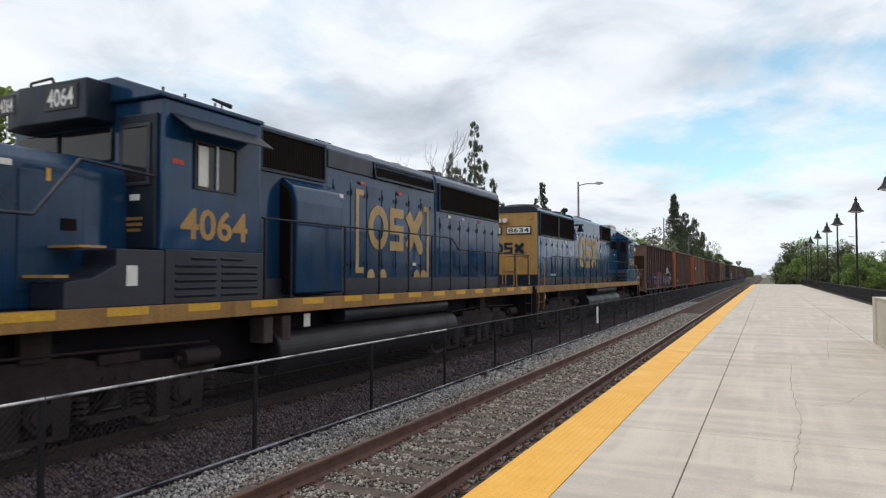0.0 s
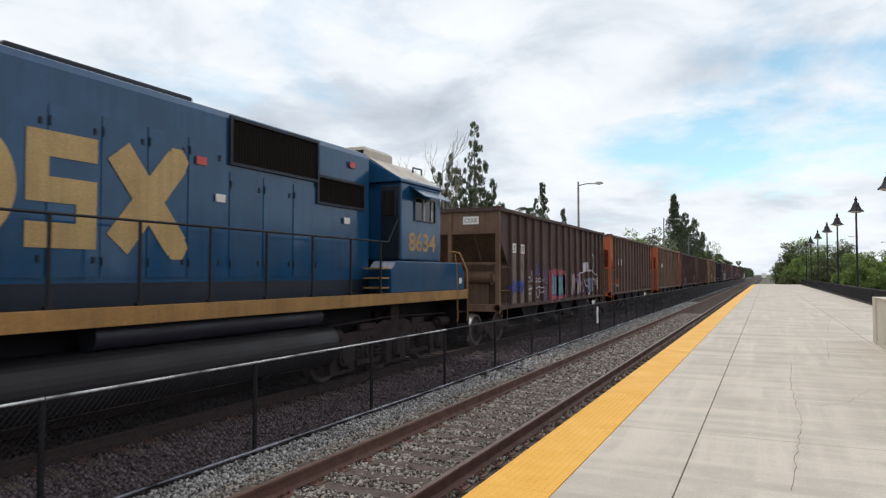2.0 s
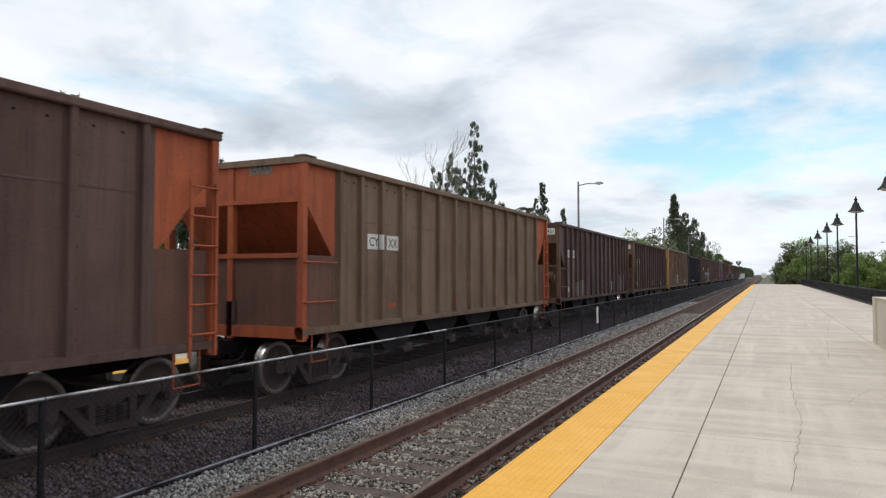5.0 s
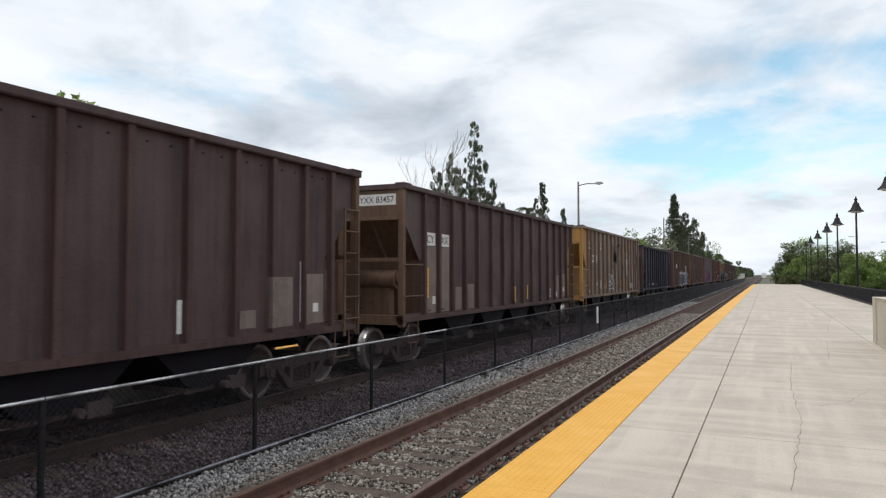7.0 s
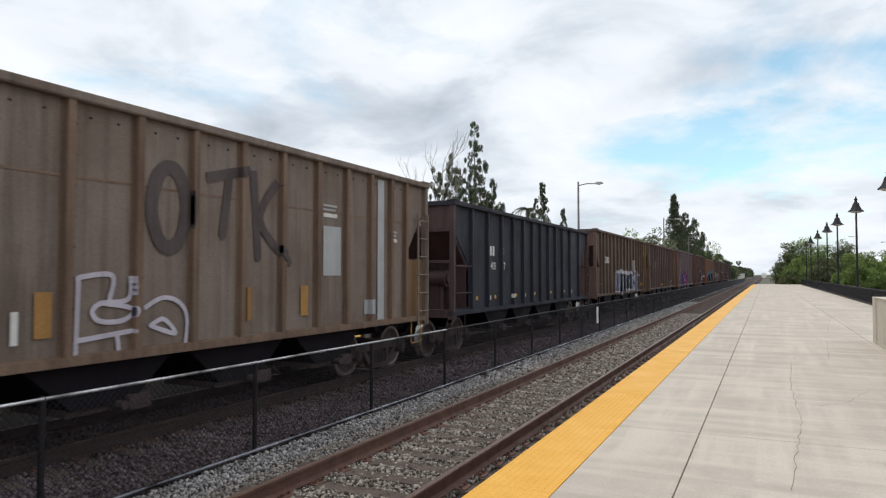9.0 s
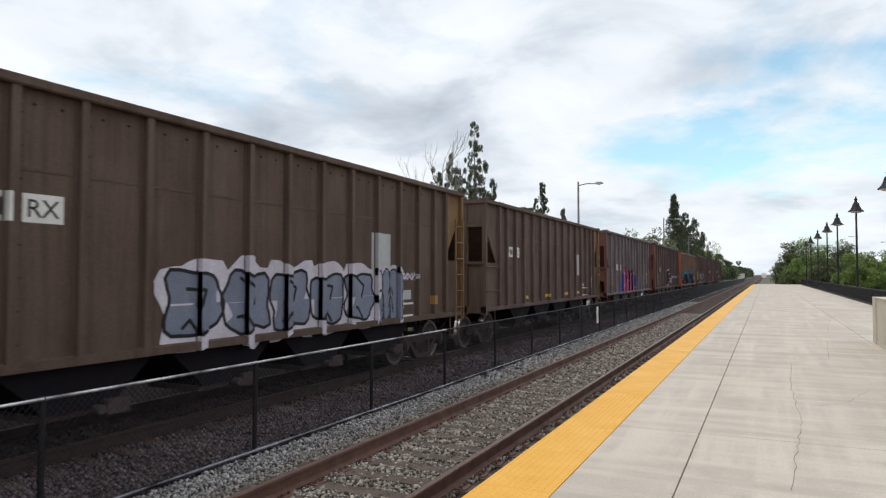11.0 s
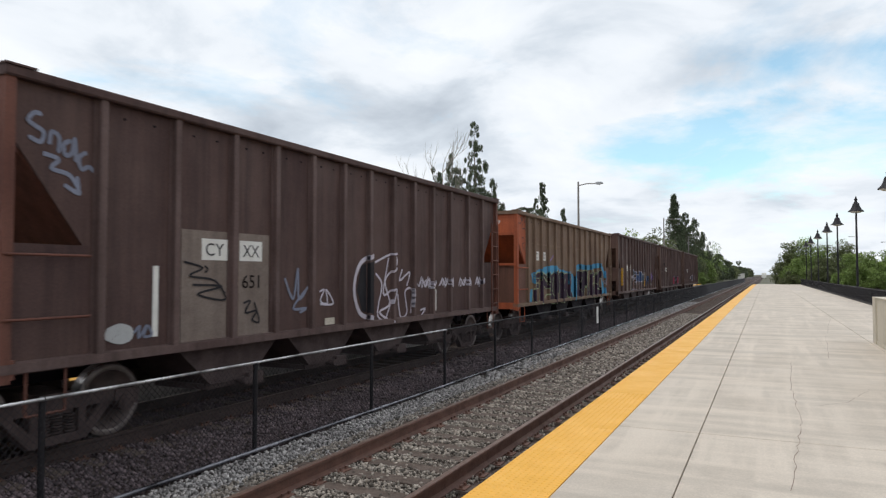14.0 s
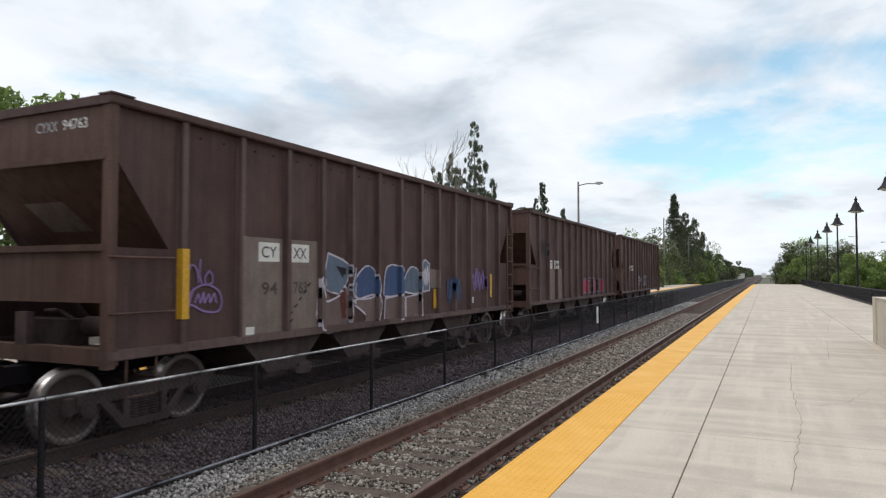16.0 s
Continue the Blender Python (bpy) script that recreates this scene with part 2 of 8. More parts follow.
BARE_BARK = surface("pale_bark", (0.30, 0.27, 0.24), (0.18, 0.16, 0.14), 0.5, 3.0, 0.9, bump=0.3)
LEAF_A = surface("dark_foliage", (0.080, 0.10, 0.052), (0.048, 0.064, 0.036), 0.6, 0.7, 0.6, bump=0, island=0.55, spread=0.1)
LEAF_B = surface("bright_foliage", (0.22, 0.30, 0.085), (0.135, 0.19, 0.056), 0.7, 0.5, 0.6, bump=0, island=0.5, spread=0.1)
LEAF_C = surface("olive_foliage", (0.155, 0.178, 0.078), (0.09, 0.11, 0.05), 0.7, 0.5, 0.6, bump=0, island=0.5, spread=0.1)
LEAF_D = surface("grey_green_foliage", (0.10, 0.125, 0.068), (0.06, 0.08, 0.045), 0.6, 0.7, 0.6, bump=0, island=0.5, spread=0.1)
def leafy(m, share=0.42):
    """Leaves pass part of the light that falls on their far side."""
    nt = m.node_tree
    b = nt.nodes["Principled BSDF"]
    tr = nt.nodes.new("ShaderNodeBsdfTranslucent"); mx = nt.nodes.new("ShaderNodeMixShader")
    mx.inputs[0].default_value = share
    nt.links.new(b.inputs["Base Color"].links[0].from_socket, tr.inputs[0])
    nt.links.new(b.outputs[0], mx.inputs[1]); nt.links.new(tr.outputs[0], mx.inputs[2])
    nt.links.new(mx.outputs[0], nt.nodes["Material Output"].inputs[0])
    return m
G_RED = surface("red_blossom", (0.5, 0.04, 0.03), None, 0.3, 5.0, 0.6, bump=0, island=0.3)
LEAF_E = surface("feathery_foliage", (0.15, 0.18, 0.085), (0.09, 0.115, 0.056), 0.6, 0.7, 0.6, bump=0, island=0.5, spread=0.1)
for m in (LEAF_A, LEAF_B, LEAF_C, LEAF_D, LEAF_E): leafy(m)
POLE_GREY = surface("grey_lamp_pole", (0.22, 0.20, 0.185), (0.13, 0.12, 0.11), 0.4, 2.0, 0.7, bump=0.05)
LAMP_GLASS = glass_mat("lamp_lens", (0.6, 0.6, 0.58), 0.2)

# ---- mesh tools ----
BOX_F = ((3, 2, 1, 0), (4, 5, 6, 7), (0, 1, 5, 4), (1, 2, 6, 5), (2, 3, 7, 6), (3, 0, 4, 7))

class Mesh:
    def __init__(self):
        self.v, self.f, self.s, self.mi, self.slot = [], [], [], [], 0

    def add(self, verts, faces, smooth=False):
        o = len(self.v)
        self.v += [tuple(p) for p in verts]
        self.f += [tuple(i + o for i in q) for q in faces]
        self.s += [smooth] * len(faces)
        self.mi += [self.slot] * len(faces)
        return self

    def box(self, x0, x1, y0, y1, z0, z1):
        return self.add([(x, y, z) for z in (z0, z1) for x, y in ((x0, y0), (x1, y0), (x1, y1), (x0, y1))], BOX_F)

    def cyl(self, p, q, r, n=12, r2=None, smooth=True):
        p, q = Vector(p), Vector(q)
        r2 = r if r2 is None else r2
        d = (q - p).normalized()
        a = d.orthogonal().normalized()
        b = d.cross(a)
        ring = [(a * math.cos(2 * math.pi * i / n) + b * math.sin(2 * math.pi * i / n)) for i in range(n)]
        o = len(self.v)
        self.add([p + c * r for c in ring] + [q + c * r2 for c in ring], [(i, (i + 1) % n, n + (i + 1) % n, n + i) for i in range(n)], smooth)
        self.add([p + c * r for c in ring], [tuple(range(n))[::-1]])
        self.add([q + c * r2 for c in ring], [tuple(range(n))])
        return self

    def tube(self, pts, r, n=8):
        for a, b in zip(pts, pts[1:]):
            self.cyl(a, b, r, n)
        return self

    def prism(self, pts, axis, a, b):
        """A flat outline pushed along an axis. axis x: points are (y, z); y: (x, z); z: (x, y)."""
        k = len(pts)
        def place(p, c):
            return {"x": (c, p[0], p[1]), "y": (p[0], c, p[1]), "z": (p[0], p[1], c)}[axis]
        verts = [place(p, a) for p in pts] + [place(p, b) for p in pts]
        faces = [(i, (i + 1) % k, k + (i + 1) % k, k + i) for i in range(k)]
        faces += [tuple(range(k))[::-1], tuple(range(k, 2 * k))]
        return self.add(verts, faces)

    def lathe(self, prof, centre, axis="z", n=24, smooth=True):
        """prof: (radius, along) pairs turned round an axis through centre."""
        cx, cy, cz = centre
        verts = []
        for r, h in prof:
            for i in range(n):
                c, s = r * math.cos(2 * math.pi * i / n), r * math.sin(2 * math.pi * i / n)
                verts.append((cx + c, cy + s, cz + h) if axis == "z" else (cx + h, cy + c, cz + s))
        faces = []
        for j in range(len(prof) - 1):
            for i in range(n):
                k = (i + 1) % n
                faces.append((j * n + i, j * n + k, (j + 1) * n + k, (j + 1) * n + i))
        return self.add(verts, faces, smooth)

def mesh_data(name, m, mats):
    me = bpy.data.meshes.new(name)
    me.from_pydata(m.v, [], m.f)
    for x in (mats if isinstance(mats, (list, tuple)) else [mats]):
        me.materials.append(x)
    me.polygons.foreach_set("use_smooth", m.s)
    me.polygons.foreach_set("material_index", m.mi)
    bm = bmesh.new(); bm.from_mesh(me)
    if len(m.f) < 4000:
        bmesh.ops.recalc_face_normals(bm, faces=bm.faces)
    bm.to_mesh(me); bm.free()
    me.update()
    return me

def part(name, m, mats, parent=None, label="", bevel=0.0):
    ob = new(name, mesh_data(name, m, mats) if isinstance(m, Mesh) else m)
    ob.parent = parent
    if label:
        tagged(ob, label)
    if bevel:
        b = ob.modifiers.new("bevel", "BEVEL")
        b.width, b.segments, b.limit_method, b.angle_limit = bevel, 2, "ANGLE", radians(35)
    return ob

def thing(name, label, category, group="", kind="", at=None):
    ob = new(name)
    if at: ob.location = at
    return tagged(ob, label, category, group, kind)

# ---- lettering and paint marks on a side wall ----
def text_tris(body, height, width=None, heavy=0.006):
    """Triangles of a word in its own plane, from the built-in font: lists of three (u, v), with u running to the reader's right."""
    cu = bpy.data.curves.new("word", "FONT")
    cu.body, cu.size, cu.resolution_u, cu.offset = body, 1.0, 3, heavy
    ob = bpy.data.objects.new("word", cu)
    scene.collection.objects.link(ob)
    me = ob.to_mesh()
    me.calc_loop_triangles()
    pts = [(v.co.x, v.co.y) for v in me.vertices]
    tris = [[pts[i] for i in t.vertices] for t in me.loop_triangles]
    ob.to_mesh_clear()
    bpy.data.objects.remove(ob); bpy.data.curves.remove(cu)
    us = [p[0] for t in tris for p in t]; vs = [p[1] for t in tris for p in t]
    u0, u1, v0, v1 = min(us), max(us), min(vs), max(vs)
    k = height / (v1 - v0)
    ku = width / (u1 - u0) if width else k
    return [[((u - u0) * ku, (v - v0) * k) for u, v in t] for t in tris]

def rect_tris(y0, y1, z0, z1):
    return [[(y0, z0), (y1, z0), (y1, z1)], [(y0, z0), (y1, z1), (y0, z1)]]

def shift(tris, du, dv):
    return [[(u + du, v + dv) for u, v in t] for t in tris]

def clip(poly, y, keep_above):
    out = []
    for (a, b) in zip(poly, poly[1:] + poly[:1]):
        ia, ib = (a[0] >= y) == keep_above, (b[0] >= y) == keep_above
        if ia: out.append(a)
        if ia != ib:
            k = (y - a[0]) / (b[0] - a[0])
            out.append((y, a[1] + k * (b[1] - a[1])))
    return out

def decal(name, tris, mat, parent, x_sheet, ribs=(), rib_half=0.07, x_rib=0.0, lift=0.003, label="", dy=0.0):
    """Thin paint that lies on the wall between the ribs and on the ribs' own faces."""
    m = Mesh()
    if dy: tris = shift(tris, dy, 0.0)
    edges = []
    for r in ribs:
        edges += [(r - rib_half, x_sheet), (r + rib_half, x_rib)]
    base_lift = lift
    planes = [x for _, x in edges[1:]] + [x_sheet]
    for k, t in enumerate(tris):
        lift = base_lift + 0.00022 * (k % 14)
        lo, hi = min(p[0] for p in t), max(p[0] for p in t)
        rest = [tuple(p) for p in t]
        for (y, x), x_next in zip(edges, planes):
            if y <= lo or not rest:
                continue
            if y >= hi:
                m.add([(x + lift, p[0], p[1]) for p in rest], [tuple(range(len(rest)))]); rest = []
                break
            piece = clip(rest, y, False)
            rest = clip(rest, y, True)
            if len(piece) > 2:
                m.add([(x + lift, p[0], p[1]) for p in piece], [tuple(range(len(piece)))])
            zs = [p[1] for p in piece if abs(p[0] - y) < 1e-9]
            if len(zs) > 1:          # the paint on the rib's flank
                a, b = min(zs), max(zs)
                m.add([(x + lift, y, a), (x + lift, y, b), (x_next + lift, y, b), (x_next + lift, y, a)], [(0, 1, 2, 3)])
        if len(rest) > 2:
            m.add([(x_sheet + lift, p[0], p[1]) for p in rest], [tuple(range(len(rest)))])
    return part(name, m, mat, parent, label)

def stroke(pts, w):
    """A brush stroke of width w along points (y, z), as triangles with rounded joints."""
    tris = []
    for a, b in zip(pts, pts[1:]):
        d = Vector((b[0] - a[0], b[1] - a[1]))
        if d.length < 1e-5: continue
        nrm = Vector((-d.y, d.x)).normalized() * w / 2
        q = [(a[0] + nrm.x, a[1] + nrm.y), (b[0] + nrm.x, b[1] + nrm.y), (b[0] - nrm.x, b[1] - nrm.y), (a[0] - nrm.x, a[1] - nrm.y)]
        tris += [[q[0], q[1], q[2]], [q[0], q[2], q[3]]]
        ring = [(b[0] + w / 2 * math.cos(k * math.pi / 3), b[1] + w / 2 * math.sin(k * math.pi / 3)) for k in range(6)]
        tris += [[b, ring[k], ring[(k + 1) % 6]] for k in range(6)]
    return tris

def freehand(pts, n=5):
    """The same line drawn with a swinging arm: rounded through its points."""
    if len(pts) < 3: return pts
    q = [pts[0]] + list(pts) + [pts[-1]]
    out = []
    for a, b, c, d in zip(q, q[1:], q[2:], q[3:]):
        for k in range(n):
            u = k / n
            out.append(tuple(0.5 * (2 * b[e] + (c[e] - a[e]) * u + (2 * a[e] - 5 * b[e] + 4 * c[e] - d[e]) * u * u + (3 * b[e] - a[e] - 3 * c[e] + d[e]) * u ** 3) for e in (0, 1)))
    return out + [pts[-1]]

def blob(rng, y0, y1, z0, z1, lobes=3, rough=0.12, grow=0.0, n=28):
    """A swollen paint shape that fills a box, as a fan of triangles, and its outline."""
    cy, cz, ry, rz = (y0 + y1) / 2, (z0 + z1) / 2, (y1 - y0) / 2 + grow, (z1 - z0) / 2 + grow
    ph = [rng.uniform(0, 6.28) for _ in range(3)]
    out = []
    for i in range(n):
        a = 2 * math.pi * i / n
        c, s = math.cos(a), math.sin(a)
        sq = 1 / max(abs(c), abs(s)) ** 0.75
        k = sq * (1 - rough * (1 + math.sin(lobes * a + ph[0])) / 2 - rough * 0.6 * (1 + math.sin((lobes + 2) * a + ph[1])) / 2)
        out.append((cy + ry * c * min(k, 1.25), cz + rz * s * min(k, 1.25)))
    return [[(cy, cz), out[i], out[(i + 1) % n]] for i in range(n)], out

# ---- the setting: ground, tracks, platforms ----
def sheet(name, x0, x1, y0, y1, z, mat, label, step=None, rough=0.0, kind="structure", thick=0.0):
    m = Mesh()
    if step:
        nx, ny = max(1, round((x1 - x0) / step)), max(1, round((y1 - y0) / step))
        verts = []
        for j in range(ny + 1):
            for i in range(nx + 1):
                x, y = x0 + (x1 - x0) * i / nx, y0 + (y1 - y0) * j / ny
                verts.append((x, y, z + rough * noise.noise((x * 1.7, y * 1.7, 0.3))))
        m.add(verts, [(j * (nx + 1) + i, j * (nx + 1) + i + 1, (j + 1) * (nx + 1) + i + 1, (j + 1) * (nx + 1) + i) for j in range(ny) for i in range(nx)], True)
    else:
        m.add([(x0, y0, z), (x1, y0, z), (x1, y1, z), (x0, y1, z)], [(0, 1, 2, 3)])
    return tagged(part(name, m, mat), label, name.replace("_", " "), kind=kind)

PLAT_TOP = 0.37
sheet("ground", -2500, 2500, -600, 4500, -0.45, GROUND, "sandy trackside soil with patches of grass")
m = Mesh()
prof = [(-13.0, -0.45), (-10.6, -0.24), (-6.2, -0.215), (-5.4, -0.25), (-4.9, -0.215), (-2.2, -0.215), (-1.9, -0.45)]
for y0, y1 in ((-60, 40), (40, 900)):
    m.add([(x, y0, z) for x, z in prof] + [(x, y1, z) for x, z in prof], [(i, i + 1, len(prof) + i + 1, len(prof) + i) for i in range(len(prof) - 1)])
tagged(part("ballast_bed", m, BALLAST), "grey crushed stone bed under both tracks", "ballast", kind="structure")

RAIL_PROF = [(-0.07, 0), (0.07, 0), (0.07, 0.012), (0.01, 0.035), (0.01, 0.125), (0.036, 0.138), (0.036, 0.168), (0.028, 0.174), (-0.028, 0.174), (-0.036, 0.168), (-0.036, 0.138), (-0.01, 0.125), (-0.01, 0.035), (-0.07, 0.012)]
def rail_mesh(y0, y1, rust):
    m = Mesh()
    k = len(RAIL_PROF)
    verts = [(x, y0, z - 0.174) for x, z in RAIL_PROF] + [(x, y1, z - 0.174) for x, z in RAIL_PROF]
    for i in range(k):
        m.slot = 1 if i == 7 else 0
        m.add([verts[i], verts[(i + 1) % k], verts[k + (i + 1) % k], verts[k + i]], [(0, 1, 2, 3)])
    return mesh_data("rail", m, [rust, RAIL_TOP])
RAIL_DATA, RAIL_DATA_SHADED = rail_mesh(-60, 900, RAIL_RUST), rail_mesh(-60, 900, RAIL_SHADED)
def tie_data():
    m = Mesh()
    m.prism([(-1.3, -0.34), (1.3, -0.34), (1.3, -0.19), (1.28, -0.178), (-1.28, -0.178), (-1.3, -0.19)], "y", -0.115, 0.115)
    m.slot = 1
    for x in (-0.753, 0.753):
        m.box(x - 0.17, x + 0.17, -0.09, 0.09, -0.18, -0.166)
        for dx in (-0.11, 0.11):
            for dy in (-0.055, 0.055):
                m.box(x + dx - 0.014, x + dx + 0.014, dy - 0.014, dy + 0.014, -0.168, -0.135)
    return mesh_data("tie", m, [TIE_WOOD, RAIL_RUST])
TIE_DATA = tie_data()
NEAR_X, FAR_X = -3.83, -8.55
def track(name, xc, y0, count, label, rail):
    rng = random.Random(int(-xc * 100))
    t = thing(name, label, "railway track", kind="structure", at=(xc, 0, 0))
    for x in (-0.753, 0.753):
        r = part("rail", rail, None, t); r.location = (x, 0, 0)
    for i in range(count):
        o = part("tie", TIE_DATA, None, t)
        o.location = (rng.uniform(-0.03, 0.03), y0 + 0.52 * i + rng.uniform(-0.03, 0.03), rng.uniform(-0.012, 0.004))
        o.rotation_euler = (0, 0, rng.uniform(-0.02, 0.02))
    return t
track("track_near", NEAR_X, 0.5, 290, "rusty rails on weathered wooden ties beside the platform", RAIL_DATA)
track("track_far", FAR_X, -2.0, 240, "rails on dark wooden ties under the train", RAIL_DATA_SHADED)

def stones(name, zones, mat, seed, label, ties=None):
    """Loose crushed stones, each a knocked-about block, strewn over strips of ground."""
    rng = np.random.default_rng(seed)
    cube = np.array([(x, y, z) for z in (-1, 1) for x, y in ((-1, -1), (1, -1), (1, 1), (-1, 1))], float)
    V, F, base = [], [], 0
    for x0, x1, y0, y1, z, count, s0, s1 in zones:
        c = np.column_stack([rng.uniform(x0, x1, count), rng.uniform(y0, y1, count), z + rng.uniform(-0.02, 0.025, count)])
        if ties:                     # most stones lie in the cribs between the ties
            off = np.abs((c[:, 1] - ties[1] + 0.26) % 0.52 - 0.26)
            bare = (off < 0.105) & (np.abs(c[:, 0] - ties[0]) < 1.27) & (rng.uniform(0, 1, count) > 0.10)
            c = c[~bare]; count = len(c)
        size = rng.uniform(s0, s1, (count, 1, 1)) * rng.uniform(0.6, 1.1, (count, 1, 3))
        pts = cube[None] * size * rng.uniform(0.55, 1.0, (count, 8, 3))
        ax = rng.uniform(-1, 1, (count, 3)); ax /= np.linalg.norm(ax, axis=1)[:, None]
        an = rng.uniform(0, 6.28, count)
        K = np.zeros((count, 3, 3)); K[:, 0, 1], K[:, 0, 2], K[:, 1, 0], K[:, 1, 2], K[:, 2, 0], K[:, 2, 1] = -ax[:, 2], ax[:, 1], ax[:, 2], -ax[:, 0], -ax[:, 1], ax[:, 0]
        R = np.eye(3)[None] + np.sin(an)[:, None, None] * K + (1 - np.cos(an))[:, None, None] * (K @ K)
        pts = np.einsum("nij,nkj->nki", R, pts) + c[:, None, :]
        V.append(pts.reshape(-1, 3))
        F.append((np.array(BOX_F)[None] + (base + 8 * np.arange(count))[:, None, None]).reshape(-1, 4))
        base += 8 * count
    V, F = np.concatenate(V), np.concatenate(F)
    me = bpy.data.meshes.new(name)
    me.vertices.add(len(V)); me.vertices.foreach_set("co", V.ravel())
    me.loops.add(F.size); me.loops.foreach_set("vertex_index", F.ravel().astype(np.int32))
    me.polygons.add(len(F)); me.polygons.foreach_set("loop_start", np.arange(0, F.size, 4, dtype=np.int32))
    me.update(calc_edges=True); me.validate()
    me.materials.append(mat)
    return tagged(new(name, me), label, "ballast stones", kind="stuff")
stones("ballast_stones", [(-5.3, -2.95, 2.0, 14.0, -0.200, 33000, 0.011, 0.025), (-5.3, -2.95, 14.0, 42.0, -0.200, 20000, 0.018, 0.036), (-2.95, -2.2, 2.0, 16.0, -0.235, 2200, 0.011, 0.024)], STONES, 4, "grey-brown crushed stones between the rails", (NEAR_X, 0.5))
stones("pale_stones", [(-5.9, -4.9, 3.0, 14.0, -0.215, 15000, 0.010, 0.023), (-5.9, -4.75, 14.0, 60.0, -0.215, 9000, 0.022, 0.045)], STONES_PALE, 5, "pale crushed stones along the foot of the fence")
stones("sooty_stones", [(-10.0, -5.95, 1.5, 14.0, -0.205, 30000, 0.012, 0.027), (-8.0, -5.95, 14.0, 45.0, -0.205, 9000, 0.022, 0.05)], STONES_DARK, 6, "dark sooty crushed stones between fence and train")

# ---- the platform: body, slabs with open joints, tactile edge ----
EDGE, STRIPE, JOINT_X, RAILING_X = -2.15, -1.55, -0.69, 5.30
plat = thing("platform", "pale concrete station platform with a yellow tactile edge", "platform", kind="structure")
m = Mesh()
m.prism([(EDGE + 0.25, -0.45), (RAILING_X + 0.3, -0.45), (RAILING_X + 0.3, PLAT_TOP - 0.1), (EDGE + 0.03, PLAT_TOP - 0.1), (EDGE + 0.03, PLAT_TOP - 0.28), (EDGE + 0.25, PLAT_TOP - 0.28)], "y", -22.0, 131.0)
part("base", m, CONCRETE_OLD, plat, "grey concrete platform wall under the edge")
def slab_data(w, d):
    m = Mesh()
    a, c = 0.006, 0.012
    ring = [(0, 0), (w, 0), (w, d), (0, d)]
    inner = [(c, c), (w - c, c), (w - c, d - c), (c, d - c)]
    m.add([(x, y, PLAT_TOP - 0.1) for x, y in ring] + [(x, y, PLAT_TOP - a) for x, y in ring] + [(x, y, PLAT_TOP) for x, y in inner],
          [(i, (i + 1) % 4, 4 + (i + 1) % 4, 4 + i) for i in range(4)] + [(4 + i, 4 + (i + 1) % 4, 8 + (i + 1) % 4, 8 + i) for i in range(4)] + [(8, 9, 10, 11)])
    return mesh_data("slab", m, CONCRETE)
SLAB_D, GAP = 6.1, 0.012
columns = [(STRIPE + 0.004, JOINT_X), (JOINT_X + GAP, 2.35), (2.35 + GAP, RAILING_X + 0.3)]
for x0, x1 in columns:
    data = slab_data(x1 - x0, SLAB_D - 0.028)
    for k in range(-4, 21):
        o = part("slab", data, None, plat)
        o.location = (x0, 7.97 + SLAB_D * k, 0)
def crack(way, seed):
    """A hairline crack that wanders over the slabs."""
    rng = random.Random(seed)
    m = Mesh()
    line = []
    for a, b in zip(way, way[1:]):
        for k in range(9):
            f = k / 9
            line.append((a[0] + (b[0] - a[0]) * f + rng.uniform(-0.018, 0.018), a[1] + (b[1] - a[1]) * f + rng.uniform(-0.02, 0.02)))
    for a, b in zip(line, line[1:]):
        d = Vector((b[0] - a[0], b[1] - a[1])).normalized()
        q = rng.uniform(0.0015, 0.004)
        m.add([(a[0] - d.y * q, a[1] + d.x * q, PLAT_TOP + 0.0015), (b[0] - d.y * q, b[1] + d.x * q, PLAT_TOP + 0.0015), (b[0] + d.y * q, b[1] - d.x * q, PLAT_TOP + 0.0015), (a[0] + d.y * q, a[1] - d.x * q, PLAT_TOP + 0.0015)], [(0, 1, 2, 3)])
    part("crack", m, CRACK, plat, "thin rusty crack in the concrete")
CRACK = surface("rusty_crack", (0.20, 0.135, 0.105), (0.12, 0.085, 0.07), 0.5, 4.0, 0.9, bump=0.0)
for i, way in enumerate([[(0.4, 15.22), (0.32, 11.52), (0.34, 9.13), (0.26, 7.77), (0.13, 5.95)], [(2.37, 32.32), (1.42, 20.95), (1.1, 15.55)], [(1.37, 12.02), (0.96, 10.72), (0.53, 10.17)]]):
    crack(way, 70 + i)
TILE = 1.22
def tactile_data(domes):
    m = Mesh()
    w = STRIPE - EDGE
    m.box(0, w, 0, TILE - 0.004, PLAT_TOP - 0.1, PLAT_TOP + 0.002)
    if domes:
        for i in range(10):
            for j in range(20):
                m.lathe([(0.0125, 0.0), (0.0095, 0.0034), (0.0001, 0.0036)], (0.03 + i * 0.061, 0.03 + j * 0.061, PLAT_TOP + 0.002), n=6)
    return mesh_data("tactile_panel", m, YELLOW_TILE)
near_tile, far_tile = tactile_data(True), tactile_data(False)
for k in range(-10, 107):
    y = 0.4 + TILE * k
    o = part("tactile_panel", near_tile if 0 < y < 9 else far_tile, None, plat)
    o.location = (EDGE, y, 0)

